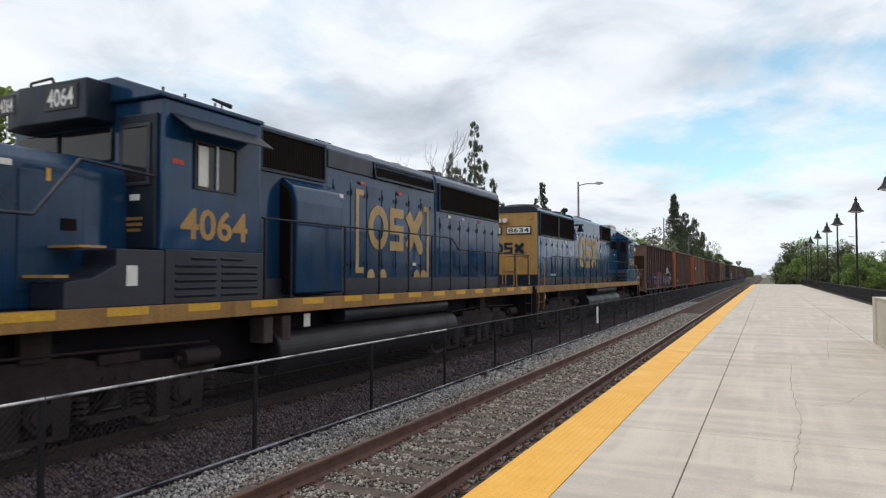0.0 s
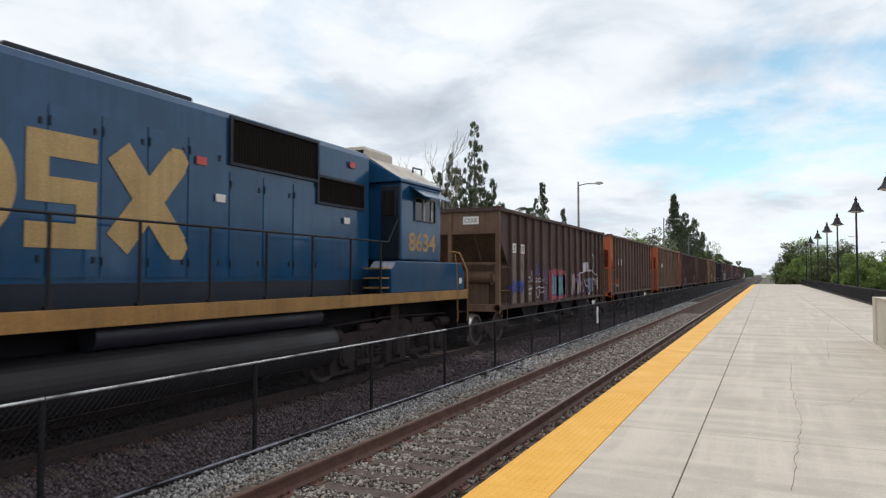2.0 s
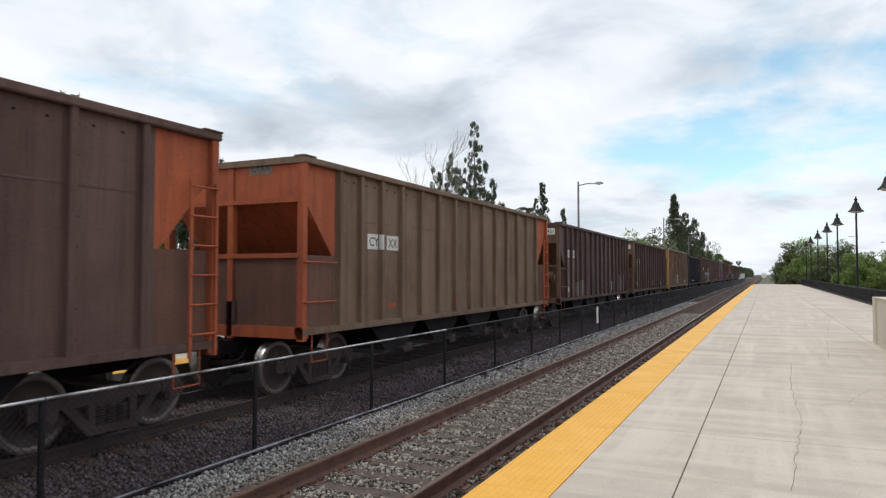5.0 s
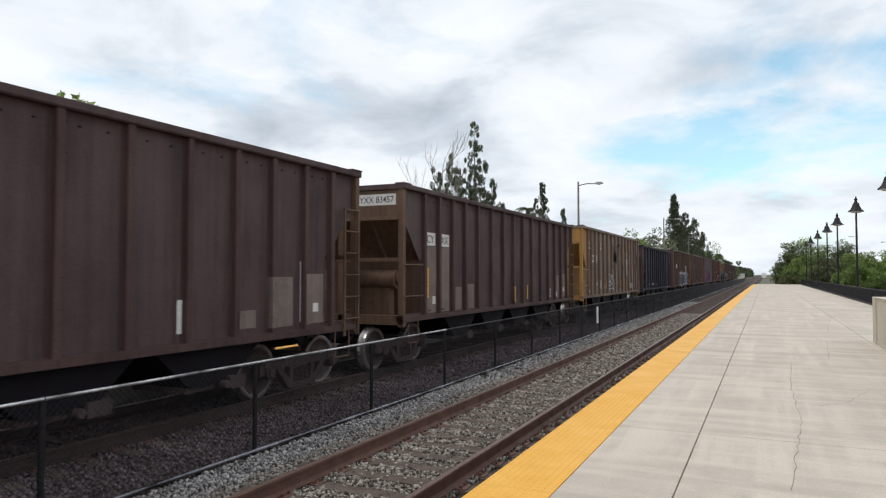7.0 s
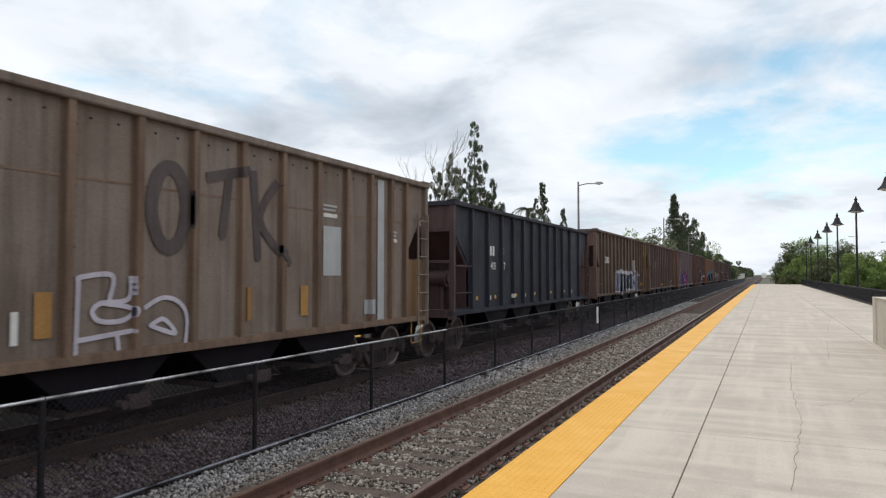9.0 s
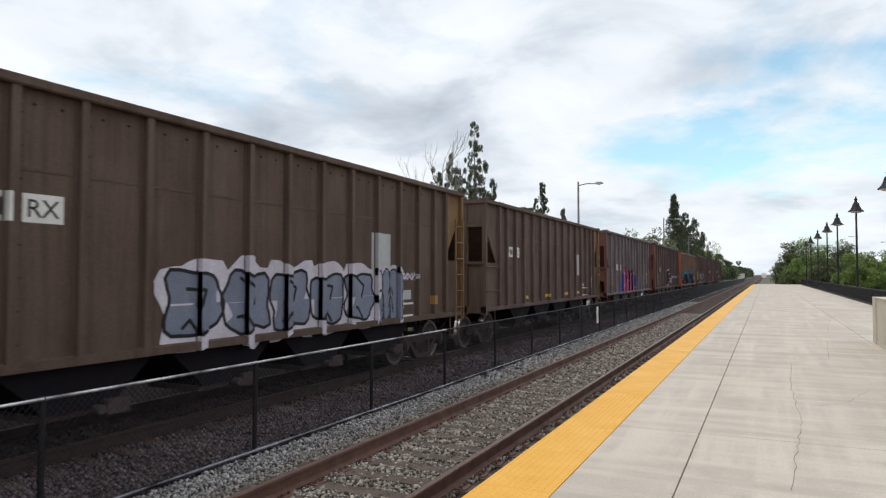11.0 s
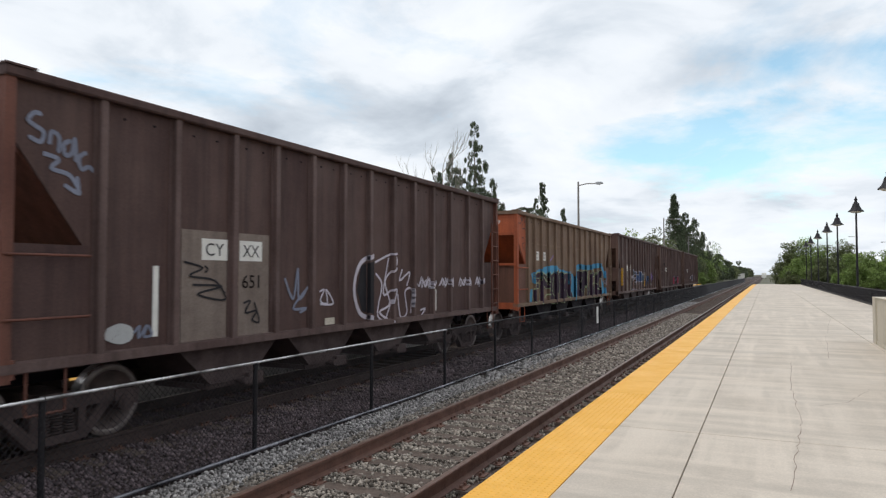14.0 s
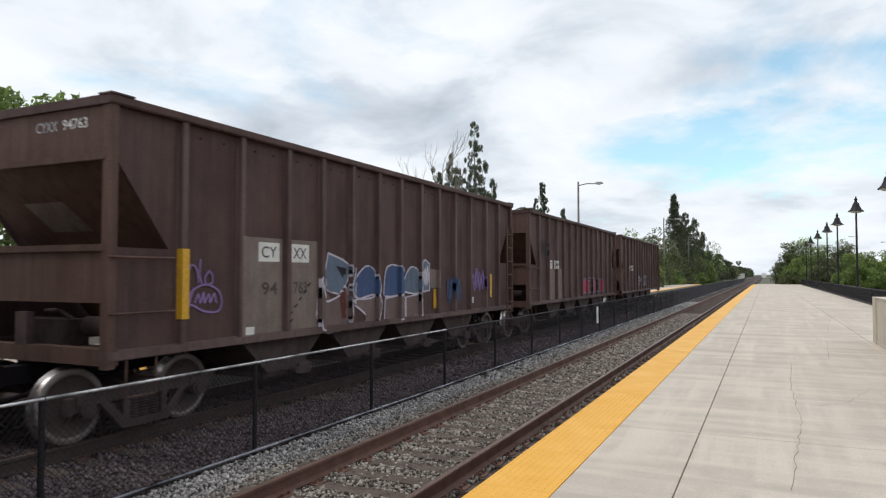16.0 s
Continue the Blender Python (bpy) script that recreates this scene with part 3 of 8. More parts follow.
# ---- the opposite platform behind the train ----
opp = thing("platform_opposite", "plain grey concrete platform behind the train", "platform", kind="structure")
part("base", Mesh().box(-15.0, -10.17, -40, 126, -0.45, PLAT_TOP), CONCRETE_OLD, opp)
part("tactile_edge", Mesh().box(-10.78, -10.15, -40, 126, PLAT_TOP + 0.002, PLAT_TOP + 0.012), YELLOW_TILE, opp, "yellow tactile edge")
part("paving", Mesh().box(-14.99, -10.79, -40, 126, PLAT_TOP + 0.002, PLAT_TOP + 0.010), CONCRETE, opp, "pale concrete paving")
wall = thing("wall_opposite", "low pale concrete wall along the opposite platform", "wall", kind="structure")
m = Mesh().box(-15.2, -15.0, -40, 150, -0.45, 1.15).box(-15.25, -14.95, -40, 150, 1.15, 1.22)
part("wall_body", m, CONCRETE_OLD, wall)

# ---- chain-link fence between the tracks ----
FENCE_X, FENCE_Z0, FENCE_Z1 = -5.95, -0.2, 0.965
fence = thing("chain_link_fence", "low black chain-link fence with a bare metal top pipe", "fence")
post = Mesh().cyl((0, 0, -0.4), (0, 0, FENCE_Z1 - 0.03), 0.03, 10).lathe([(0.036, 0), (0.036, 0.03), (0.02, 0.05), (0.001, 0.055)], (0, 0, FENCE_Z1 - 0.03), n=10)
post_data = mesh_data("post", post, BLACK_STEEL)
for k in range(-3, 79):
    o = part("post", post_data, None, fence)
    o.location = (FENCE_X, 4.09 + 2.86 * k, 0)
for k in range(-3, 78, 3):
    y = 4.09 + 2.86 * k
    part("top_pipe", Mesh().cyl((FENCE_X + 0.035, y, FENCE_Z1), (FENCE_X + 0.035, y + 8.57, FENCE_Z1), 0.017, 8), PIPE_WORN if y < 10 else BLACK_STEEL, fence)
    part("bottom_pipe", Mesh().cyl((FENCE_X + 0.035, y, FENCE_Z0 + 0.05), (FENCE_X + 0.045, y + 8.57, FENCE_Z0 + 0.05), 0.024, 8), PIPE_BLACK, fence)
def links(y0, y1, pitch, r):
    m = Mesh()
    h = FENCE_Z1 - FENCE_Z0
    y = y0 - h
    while y < y1:
        for s in (1, -1):
            a, b = (y, FENCE_Z0), (y + h, FENCE_Z1)
            if s < 0: a, b = (y + h, FENCE_Z0), (y, FENCE_Z1)
            x = FENCE_X + 0.03 + s * r * 0.8
            d = r * 0.7071
            m.add([(x - r, a[0], a[1]), (x, a[0] - d * s, a[1] + d), (x + r, a[0], a[1]), (x, a[0] + d * s, a[1] - d),
                   (x - r, b[0], b[1]), (x, b[0] - d * s, b[1] + d), (x + r, b[0], b[1]), (x, b[0] + d * s, b[1] - d)],
                  [(0, 1, 5, 4), (1, 2, 6, 5), (2, 3, 7, 6), (3, 0, 4, 7)])
        y += pitch
    return m
for y0, y1, pitch, r in ((-5, 24, 0.072, 0.0027), (24, 70, 0.11, 0.0042), (70, 227, 0.22, 0.0085)):
    o = part("wire_mesh", links(y0, y1, pitch, r), BLACK_STEEL, fence, "black woven wire mesh")
    tagged(o, kind="stuff")
part("sign", Mesh().box(FENCE_X + 0.05, FENCE_X + 0.062, 26.2, 26.52, 0.22, 0.85), WHITE, fence, "small white notice plate on the fence", 0.004)

# ---- picket railing along the platform's outer side ----
PANEL = 2.4
def railing_panel():
    r = thing("railing_panel", "black steel picket railing on the platform edge", "railing", "railing panels")
    part("post", Mesh().box(-0.03, 0.03, 0, 0.06, 0, 0.98), BLACK_STEEL, r)
    part("top_rail", Mesh().box(-0.025, 0.025, 0.06, PANEL, 0.88, 0.93), BLACK_STEEL, r)
    part("bottom_rail", Mesh().box(-0.02, 0.02, 0.06, PANEL, 0.0, 0.12), BLACK_STEEL, r)
    bar = mesh_data("picket", Mesh().box(-0.011, 0.011, -0.011, 0.011, 0.12, 0.88), BLACK_STEEL)
    for k in range(20):
        o = part("picket", bar, None, r); o.location = (0, 0.16 + 0.113 * k, 0)
    return r
panel = railing_panel()
panel.location = (RAILING_X, 16.0, PLAT_TOP)
for k in range(1, 48):
    copy_thing(panel, pose(RAILING_X, 16.0 + PANEL * k, PLAT_TOP))

# ---- low beige wall on the platform ----
low = thing("low_wall", "low beige stucco wall with a raised end pier on the platform", "wall")
part("panel", Mesh().box(2.44, 2.66, 9.0, 19.75, PLAT_TOP, PLAT_TOP + 1.13), BEIGE, low, bevel=0.01)
part("pier", Mesh().box(2.40, 2.70, 19.75, 20.2, PLAT_TOP, PLAT_TOP + 1.16), BEIGE, low, bevel=0.012)
part("cap", Mesh().box(2.41, 2.69, 9.0, 19.75, PLAT_TOP + 1.13, PLAT_TOP + 1.16), BEIGE, low, bevel=0.008)
part("plinth", Mesh().box(2.425, 2.675, 9.0, 19.75, PLAT_TOP, PLAT_TOP + 0.09), BEIGE, low, bevel=0.008)

# ---- platform lamps with bell shades ----
def platform_lamp():
    t = thing("platform_lamp", "black lamp post with a bell-shaped shade", "lamp post", "platform lamps")
    part("base", Mesh().lathe([(0.16, 0), (0.16, 0.05), (0.11, 0.12), (0.09, 0.5), (0.07, 0.55), (0.001, 0.55)], (0, 0, 0), n=16), BLACK_STEEL, t)
    part("pole", Mesh().cyl((0, 0, 0.5), (0, 0, 6.95), 0.085, 12, 0.06), BLACK_STEEL, t)
    part("shade", Mesh().lathe([(0.5, 6.90), (0.49, 6.94), (0.34, 7.08), (0.25, 7.26), (0.2, 7.45), (0.16, 7.52), (0.09, 7.58), (0.085, 7.70), (0.12, 7.74), (0.07, 7.82), (0.03, 7.95), (0.001, 8.00)], (0, 0, 0), n=20), BLACK_STEEL, t, "black bell-shaped metal shade")
    part("lens", Mesh().lathe([(0.44, 6.91), (0.25, 6.82), (0.001, 6.79)], (0, 0, 0), n=16), LAMP_GLASS, t, "frosted glass lens")
    part("bracket", Mesh().tube([(0.04, 0, 6.96), (0.45, 0, 6.92)], 0.018, 6).tube([(-0.04, 0, 6.96), (-0.45, 0, 6.92)], 0.018, 6), BLACK_STEEL, t)
    return t
LAMP_X = 5.72
lamp = platform_lamp()
lamp_ys = [41.2, 55.2, 69.2, 80.5, 94.5, 109.0, 121.5]
lamp.location = (LAMP_X, lamp_ys[0], -0.45)
for y in lamp_ys[1:]:
    copy_thing(lamp, pose(LAMP_X, y, -0.45))

# ---- trees, poles, road and distance ----
def leaf_mesh(rng, clumps, size, per, droop=0.0):
    """Many small leaves in clumps; each clump is (centre, radius)."""
    count = len(clumps) * per
    c = np.repeat(np.array([k[0] for k in clumps]), per, axis=0)
    r = np.repeat(np.array([k[1] for k in clumps]), per)[:, None]
    d = rng.normal(0, 1, (count, 3)); d /= np.linalg.norm(d, axis=1)[:, None]
    p = c + d * r * rng.uniform(0.15, 1.0, (count, 1)) ** 0.5 * np.array([1, 1, 0.8 + droop])
    a = rng.normal(0, 1, (count, 3)); a[:, 2] -= droop * 2.5
    a /= np.linalg.norm(a, axis=1)[:, None]
    b = np.cross(a, rng.normal(0, 1, (count, 3))); b /= np.linalg.norm(b, axis=1)[:, None]
    s = size * rng.uniform(0.6, 1.4, (count, 1))
    n = np.cross(a, b)
    w = 0.45 - 0.2 * min(droop, 1.0)
    V = np.stack([p - a * s, p + b * s * w + n * s * 0.15, p + a * s, p - b * s * w + n * s * 0.15], axis=1).reshape(-1, 3)
    o = 4 * np.arange(count)
    F = np.concatenate([np.column_stack([o, o + 1, o + 2]), np.column_stack([o, o + 2, o + 3])])
    me = bpy.data.meshes.new("crown")
    me.vertices.add(len(V)); me.vertices.foreach_set("co", V.ravel())
    me.loops.add(F.size); me.loops.foreach_set("vertex_index", F.ravel().astype(np.int32))
    me.polygons.add(len(F)); me.polygons.foreach_set("loop_start", np.arange(0, F.size, 3, dtype=np.int32))
    me.update(calc_edges=True)
    return me

def limb(m, rng, p, d, length, r, depth, tips, up=0.25, spread=0.7, splits=3):
    """A limb that bends, tapers and forks; collects its tips."""
    steps = 4
    q = Vector(p); d = Vector(d).normalized()
    for i in range(steps):
        nd = (d + Vector((rng.normal(0, 0.14), rng.normal(0, 0.14), rng.normal(0, 0.08) + up * 0.12))).normalized()
        e = q + nd * length / steps
        m.cyl(q, e, r * (1 - 0.17 * i), 6, r * (1 - 0.17 * (i + 1)))
        q, d = e, nd
        if depth > 0 and i >= 1:
            for _ in range(splits if i == steps - 1 else 1):
                s = Vector((rng.normal(0, spread), rng.normal(0, spread), rng.uniform(-0.1, 0.5) + up))
                limb(m, rng, q, (d + s).normalized(), length * rng.uniform(0.45, 0.65), r * 0.5, depth - 1, tips, up, spread, splits)
    tips.append((q.copy(), length))

def tree(name, label, x, y, height, seed, leaf, bark=None, z0=-0.45, spread=0.7, crown=1.0, size=0.22, per=60, depth=2, droop=0.0, up=0.3, trunk=0.3, r=0.16, splits=3, clump=0.11, keep=1.0, lean=0.05, category="tree"):
    rng = np.random.default_rng(seed)
    t = thing(name, label, category, at=(x, y, z0))
    m = Mesh()
    tips = []
    base = Vector((0, 0, 0)); q = base.copy()
    d = Vector((rng.normal(0, lean), rng.normal(0, lean), 1)).normalized()
    k = 6
    for i in range(k):
        e = q + d * height * 0.82 / k
        m.cyl(q, e, r * (1 - 0.13 * i), 8, r * (1 - 0.13 * (i + 1)))
        q = e
        d = (d + Vector((rng.normal(0, lean), rng.normal(0, lean), 0.1))).normalized()
        if (i + 1) / k > trunk:
            for _ in range(splits):
                a = rng.uniform(0, 6.28)
                s = Vector((math.cos(a) * spread, math.sin(a) * spread, up + 0.25))
                limb(m, rng, q, s, height * 0.24 * crown * (1.25 - 0.6 * i / k), r * 0.35, depth - 1, tips, up, spread * 0.7, splits)
    limb(m, rng, q, d, height * 0.18, r * 0.25, 0, tips, up)
    part("trunk", m, bark or BARK, t)
    if leaf:
        picks = [(tuple(p), height * clump * rng.uniform(0.6, 1.3)) for p, s in tips if rng.uniform() < keep]
        me = leaf_mesh(rng, picks, size, per, droop)
        me.materials.append(leaf)
        part("crown", me, None, t)
    return t

def bush(name, label, x, y, w, d, h, seed, leaf, size=0.25, clumps=40, per=55, z0=-0.45):
    rng = np.random.default_rng(seed)
    t = thing(name, label, "bush", at=(x, y, z0))
    m = Mesh(); picks = []
    for i in range(clumps):
        a, k = rng.uniform(0, 6.28), rng.uniform(0, 1) ** 0.5
        px, py = math.cos(a) * k * w / 2, math.sin(a) * k * d / 2
        top = h * (1 - 0.55 * k * k) * rng.uniform(0.75, 1.05)
        pz = rng.uniform(0.15, 1.0) * top
        picks.append(((px, py, pz), h * 0.13 * rng.uniform(0.7, 1.4)))
        if i % 3 == 0:
            m.cyl((px * 0.3, py * 0.3, 0), (px, py, pz), 0.06, 5, 0.02)
    part("stems", m, BARK, t)
    me = leaf_mesh(rng, picks, size, per)
    me.materials.append(leaf)
    part("crown", me, None, t)
    return t

# behind the train
def tufted(label, x, y, height, seed, leaf, width, stems, tufts, start=0.3, size=0.11, r=0.34, per=60, z0=-0.45, bare=0.0):
    """A slender casuarina: a few rising stems hung with separate drooping tufts, open to the sky between them."""
    rng = np.random.default_rng(seed)
    t = thing("casuarina", label, "tree", at=(x, y, z0))
    m = Mesh(); clumps = []
    for k in range(stems):
        a = 6.283 * (k + rng.uniform(-0.3, 0.3)) / stems
        h = height * (1.0 if k == 0 else rng.uniform(0.62, 0.9))
        reach = 0.0 if k == 0 else width * 0.45 * rng.uniform(0.5, 1.0)
        def at(f):
            return Vector((math.cos(a) * reach * f + 0.12 * math.sin(5 * f + k), math.sin(a) * reach * f, h * f))
        for i in range(8):
            m.cyl(at(i / 8), at((i + 1) / 8), 0.11 * (1 - 0.115 * i), 6, 0.11 * (1 - 0.115 * (i + 1)))
        for i in range(tufts):
            f = start + (1.0 - start) * ((i + rng.uniform(0, 1)) / tufts) ** 0.85
            if f > 1 - bare and rng.uniform() < 0.55 and f < 0.96: continue
            p = at(f)
            b = rng.uniform(0, 6.283)
            out = width * 0.5 * (1.1 - f) * rng.uniform(0.2, 1.0) + 0.08
            q = p + Vector((math.cos(b) * out, math.sin(b) * out, out * rng.uniform(0.1, 0.7)))
            m.cyl(p, q, 0.022, 5, 0.008)
            rad = r * rng.uniform(0.55, 1.15) * (1.15 - 0.45 * f)
            clumps.append(((q.x, q.y, q.z - rad * 0.8), rad))
    part("trunk", m, BARK, t)
    me = leaf_mesh(rng, clumps, size, per, 0.9)
    me.materials.append(leaf)
    part("crown", me, None, t)
    return t
tree("bare_tree", "bare leafless tree with pale thin branches", -24, 50.6, 13.4, 11, None, BARE_BARK, trunk=0.3, spread=0.8, crown=1.0, up=0.6, depth=3, splits=2, r=0.12, lean=0.03)
tree("bare_tree", "low bare tree with pale thin twigs", -24, 46.5, 11.1, 17, None, BARE_BARK, trunk=0.3, spread=0.5, up=0.8, depth=2, splits=2, r=0.06)
tufted("low bushy casuarina with drooping tufts", -24, 52.9, 12.9, 80, LEAF_D, 5.0, 6, 34, r=0.31, per=80)
tufted("tall sparse casuarina tree with hanging dark tufts", -24, 57.8, 16.6, 74, LEAF_D, 5.2, 6, 46, bare=0.22, r=0.31, per=80)
tufted("low bushy casuarina with drooping tufts", -24, 62.1, 11.8, 89, LEAF_D, 4.4, 6, 34, r=0.33, per=80)
tufted("slim pointed casuarina tree", -24, 79, 13.5, 81, LEAF_D, 3.0, 1, 90, start=0.35, r=0.24)
tufted("small pointed casuarina tree", -24, 88.1, 11.2, 80, LEAF_D, 2.4, 1, 60, start=0.4, r=0.22)
tufted("small casuarina beside a taller one", -24, 76.3, 11.3, 71, LEAF_D, 3.0, 2, 40, start=0.35, r=0.25)
def palm(x, y, height, seed):
    rng = np.random.default_rng(seed)
    t = thing("palm_tree", "palm tree with arching green fronds", "palm tree", at=(x, y, -0.45))
    m = Mesh()
    m.tube([(0, 0, 0), (0.1, 0, height * 0.5), (0.15, 0.1, height)], 0.13, 8)
    part("trunk", m, BARK, t)
    for k in range(13):
        a = 2 * math.pi * k / 13 + rng.uniform(-0.2, 0.2)
        rise = rng.uniform(0.2, 1.0)
        f = Mesh(); prev = None
        for i in range(9):
            s = i / 8
            rr = 2.3 * s
            p = Vector((0.15 + math.cos(a) * rr, 0.1 + math.sin(a) * rr, height + rise * 1.5 * s - (1.2 + rise) * s * s * 1.3))
            if prev is not None:
                f.cyl(prev, p, 0.02, 5)
                for side in (-1, 1):
                    for j in range(3):
                        q = prev.lerp(p, j / 3)
                        tip = q + Vector((-math.sin(a) * side, math.cos(a) * side, -0.45)) * 0.55 * (1 - 0.6 * s) + Vector((math.cos(a), math.sin(a), 0)) * 0.2
                        w = Vector((math.cos(a), math.sin(a), 0.1)) * 0.035
                        f.add([q - w, q + w, tip], [(0, 1, 2)])
            prev = p
        part("frond", f, LEAF_A, t)
    return t
palm(-24, 72.2, 9.8, 3)
hedge = [(-17.0, 10.3, 7.0), (-17.6, 13.2, 5.4), (-17.0, 15.9, 5.9), (-17.4, 18.6, 5.4), (-18.0, 21.5, 5.2), (-17.4, 24.5, 5.0), (-18.2, 7.0, 6.6), (-18.6, 3.5, 6.5)]
for i, (x, y, h) in enumerate(hedge):
    tree("flowering_tree", "leafy green tree with reddish tips behind the platform wall", x, y, h, 41 + i, LEAF_C if i % 2 else (LEAF_B if i == 0 else LEAF_D), spread=0.75, per=130, size=0.095, clump=0.085, trunk=0.12, up=0.3, splits=2, r=0.12)
for i in range(13):
    bush("hedge_bush", "dense green hedge behind the platform wall", -16.9 - 0.8 * (i % 2), 1.0 + 3.4 * i, 3.4, 4.2, 4.2 + 0.5 * (i % 3), 300 + i, LEAF_C if i % 2 else LEAF_B, size=0.13, clumps=60, per=80)
for i, (x, y, z) in enumerate(((-16.6, 15.9, 4.6), (-16.5, 16.3, 4.9), (-16.6, 12.0, 4.8))):
    b = bush("red_blossom", "small cluster of red blossom in a tree", x, y, 0.5, 0.5, 0.5, 330 + i, G_RED, size=0.06, clumps=5, per=30, z0=z)
# the far group: one tall casuarina among broad bright trees
tufted("tall dark casuarina with feathery foliage", -17, 148.9, 19, 69, LEAF_D, 7.0, 1, 190, start=0.12, size=0.2, r=0.6, per=60)
tufted("tall dark casuarina with feathery foliage", -17, 170.9, 17, 93, LEAF_D, 10, 3, 80, start=0.12, size=0.2, r=0.62, per=60)
tufted("tall dark casuarina with feathery foliage", -17, 193.7, 17.3, 62, LEAF_D, 10, 3, 80, start=0.12, size=0.2, r=0.62, per=60)
tufted("tall dark casuarina with feathery foliage", -17, 220.6, 15.2, 87, LEAF_D, 10, 3, 80, start=0.12, size=0.2, r=0.62, per=60)
spots = [(-17, 114.6, 10.1), (-17, 101.2, 8.3), (-17, 129.3, 10.1), (-17, 261.8, 14.2), (-17, 182, 8.6), (-16, 196, 8.4)]
for i, (x, y, h) in enumerate(spots):
    bush("roadside_tree", "broad leafy green tree beside the line", x, y, 6.5, 8.0, h * 1.03, 60 + i, LEAF_B if i % 2 else LEAF_C, size=0.2, clumps=75, per=110)
for i in range(14):
    bush("trackside_bush", "dense green bushes below the trees", -15.8 - 1.5 * (i % 3), 96 + 8.5 * i, 6, 9, 4.6 + 1.2 * ((i * 7) % 3), 90 + i, LEAF_B if i % 2 else LEAF_C, size=0.22, clumps=60, per=90)
for i in range(16):
    y = 215 + i * (18 + i * 2.0)
    bush("far_tree_row", "distant dark tree row beside the line", -17.5 - (i % 2) * 2, y, 9, 26 + i * 2, 9.5 - 0.12 * i + (i % 3), 120 + i, LEAF_A if i % 3 else LEAF_C, size=0.6, clumps=55, per=40)
# past the platform's end and beyond the railing
right = [(4.4, 142, 5.4, 7.6), (6.4, 141, 6, 8.0), (9.5, 144, 7, 7.4), (12.5, 141, 7, 7.6), (15.0, 138, 6, 6.0), (17.5, 137, 6, 5.2), (8.5, 128, 4, 5.0), (12.0, 122, 5, 5.0), (16.0, 118, 5, 4.0), (3.9, 134, 3.6, 3.2), (19.5, 150, 8, 5.0), (4.8, 135, 4.5, 4.6)]
for i, (x, y, w, h) in enumerate(right):
    bush("green_bush", "bright green leafy bushes past the platform railing", x, y, w, w, h * 1.16, 160 + i, LEAF_B if i % 3 else LEAF_C, size=0.17, clumps=90, per=120)
for i in range(9):
    bush("far_trees", "dark trees beyond the road", 40 + 9 * i, 270 + 12 * (i % 3), 14, 10, 11.5 - (i % 3), 190 + i, LEAF_A, size=0.5, clumps=40, per=45)

# street lights and poles
def street_light(name, x, y, height, arm, r, label, mat):
    t = thing(name, label, "street light", at=(x, y, -0.45))
    part("pole", Mesh().cyl((0, 0, 0), (0, 0, height), r, 10, r * 0.6), mat, t)
    part("arm", Mesh().tube([(0, 0, height - 0.35), (arm * 0.5, 0, height - 0.22), (arm, 0, height - 0.25)], 0.05, 8), mat, t)
    head = Mesh().prism([(arm - 0.05, height - 0.2), (arm + 0.15, height - 0.1), (arm + 0.55, height - 0.12), (arm + 0.7, height - 0.25), (arm + 0.3, height - 0.38), (arm, height - 0.32)], "y", -0.16, 0.16)
    part("lamp_head", head, GALV, t, "silver cobra lamp head", 0.03)
    return t
street_light("street_light", -15.4, 61.5, 11.0, 1.6, 0.13, "brown street light with a silver cobra head", POLE_GREY)
street_light("street_light", -14.6, 113.0, 11.5, 2.0, 0.14, "tall grey street light beside the trees", POLE_GREY)
street_light("street_light", -14.6, 151.0, 10.6, 1.6, 0.14, "tall grey street light beside the trees", POLE_GREY)
street_light("street_light", 23.5, 225.0, 13.5, -2.2, 0.14, "far grey street light beside the road", POLE_GREY)
street_light("street_light", 28.5, 205.0, 11.0, -2.0, 0.14, "far grey street light beside the road", POLE_GREY)

# road beyond the railing, with its kerb wall, and a parked van and car
road = thing("road", "pale asphalt road behind a low concrete barrier", "road", kind="structure")
part("carriageway", Mesh().box(21.0, 34.0, 20, 700, -0.5, -0.1), surface("pale_asphalt", (0.2, 0.195, 0.19), (0.12, 0.12, 0.12), 0.5, 0.4, 0.9, bump=0.2), road)
part("barrier", Mesh().prism([(20.6, -0.4), (21.0, -0.4), (20.88, 0.85), (20.72, 0.85)], "y", 20, 700), CONCRETE_OLD, road)
def car(name, x, y, paint, label, h=1.5, length=4.6):
    t = thing(name, label, "car", at=(x, y, -0.1))
    b = [(0.0, 0.35), (0.0, 0.75), (0.9, 0.92), (1.5, h), (3.3, h), (4.1, 0.95), (length, 0.85), (length, 0.35)]
    part("body", Mesh().prism(b, "x", -0.88, 0.88), paint, t, bevel=0.06)
    part("windows", Mesh().prism([(1.1, 0.96), (1.58, h - 0.08), (3.22, h - 0.08), (3.85, 0.96)], "x", -0.89, 0.89), GLASS, t, "dark tinted windows")
    for yy in (0.85, length - 0.85):
        for xx in (-0.8, 0.8):
            part("wheel", Mesh().cyl((xx - 0.1, yy, 0.33), (xx + 0.1, yy, 0.33), 0.33, 16), LETTER_BLACK, t)
    return t
car("parked_car", 24.0, 170.0, WHITE, "white car standing on the road")
# signal cabin and a far train at the vanishing point
cab = thing("signal_cabin", "small white equipment cabin beside the far track", "equipment cabin", at=(-12.2, 398, -0.45))
part("walls", Mesh().box(-1.6, 1.6, 0, 4.5, 0, 3.0), WHITE, cab)
part("roof", Mesh().box(-1.75, 1.75, -0.15, 4.65, 3.0, 3.2), CONCRETE_OLD, cab)
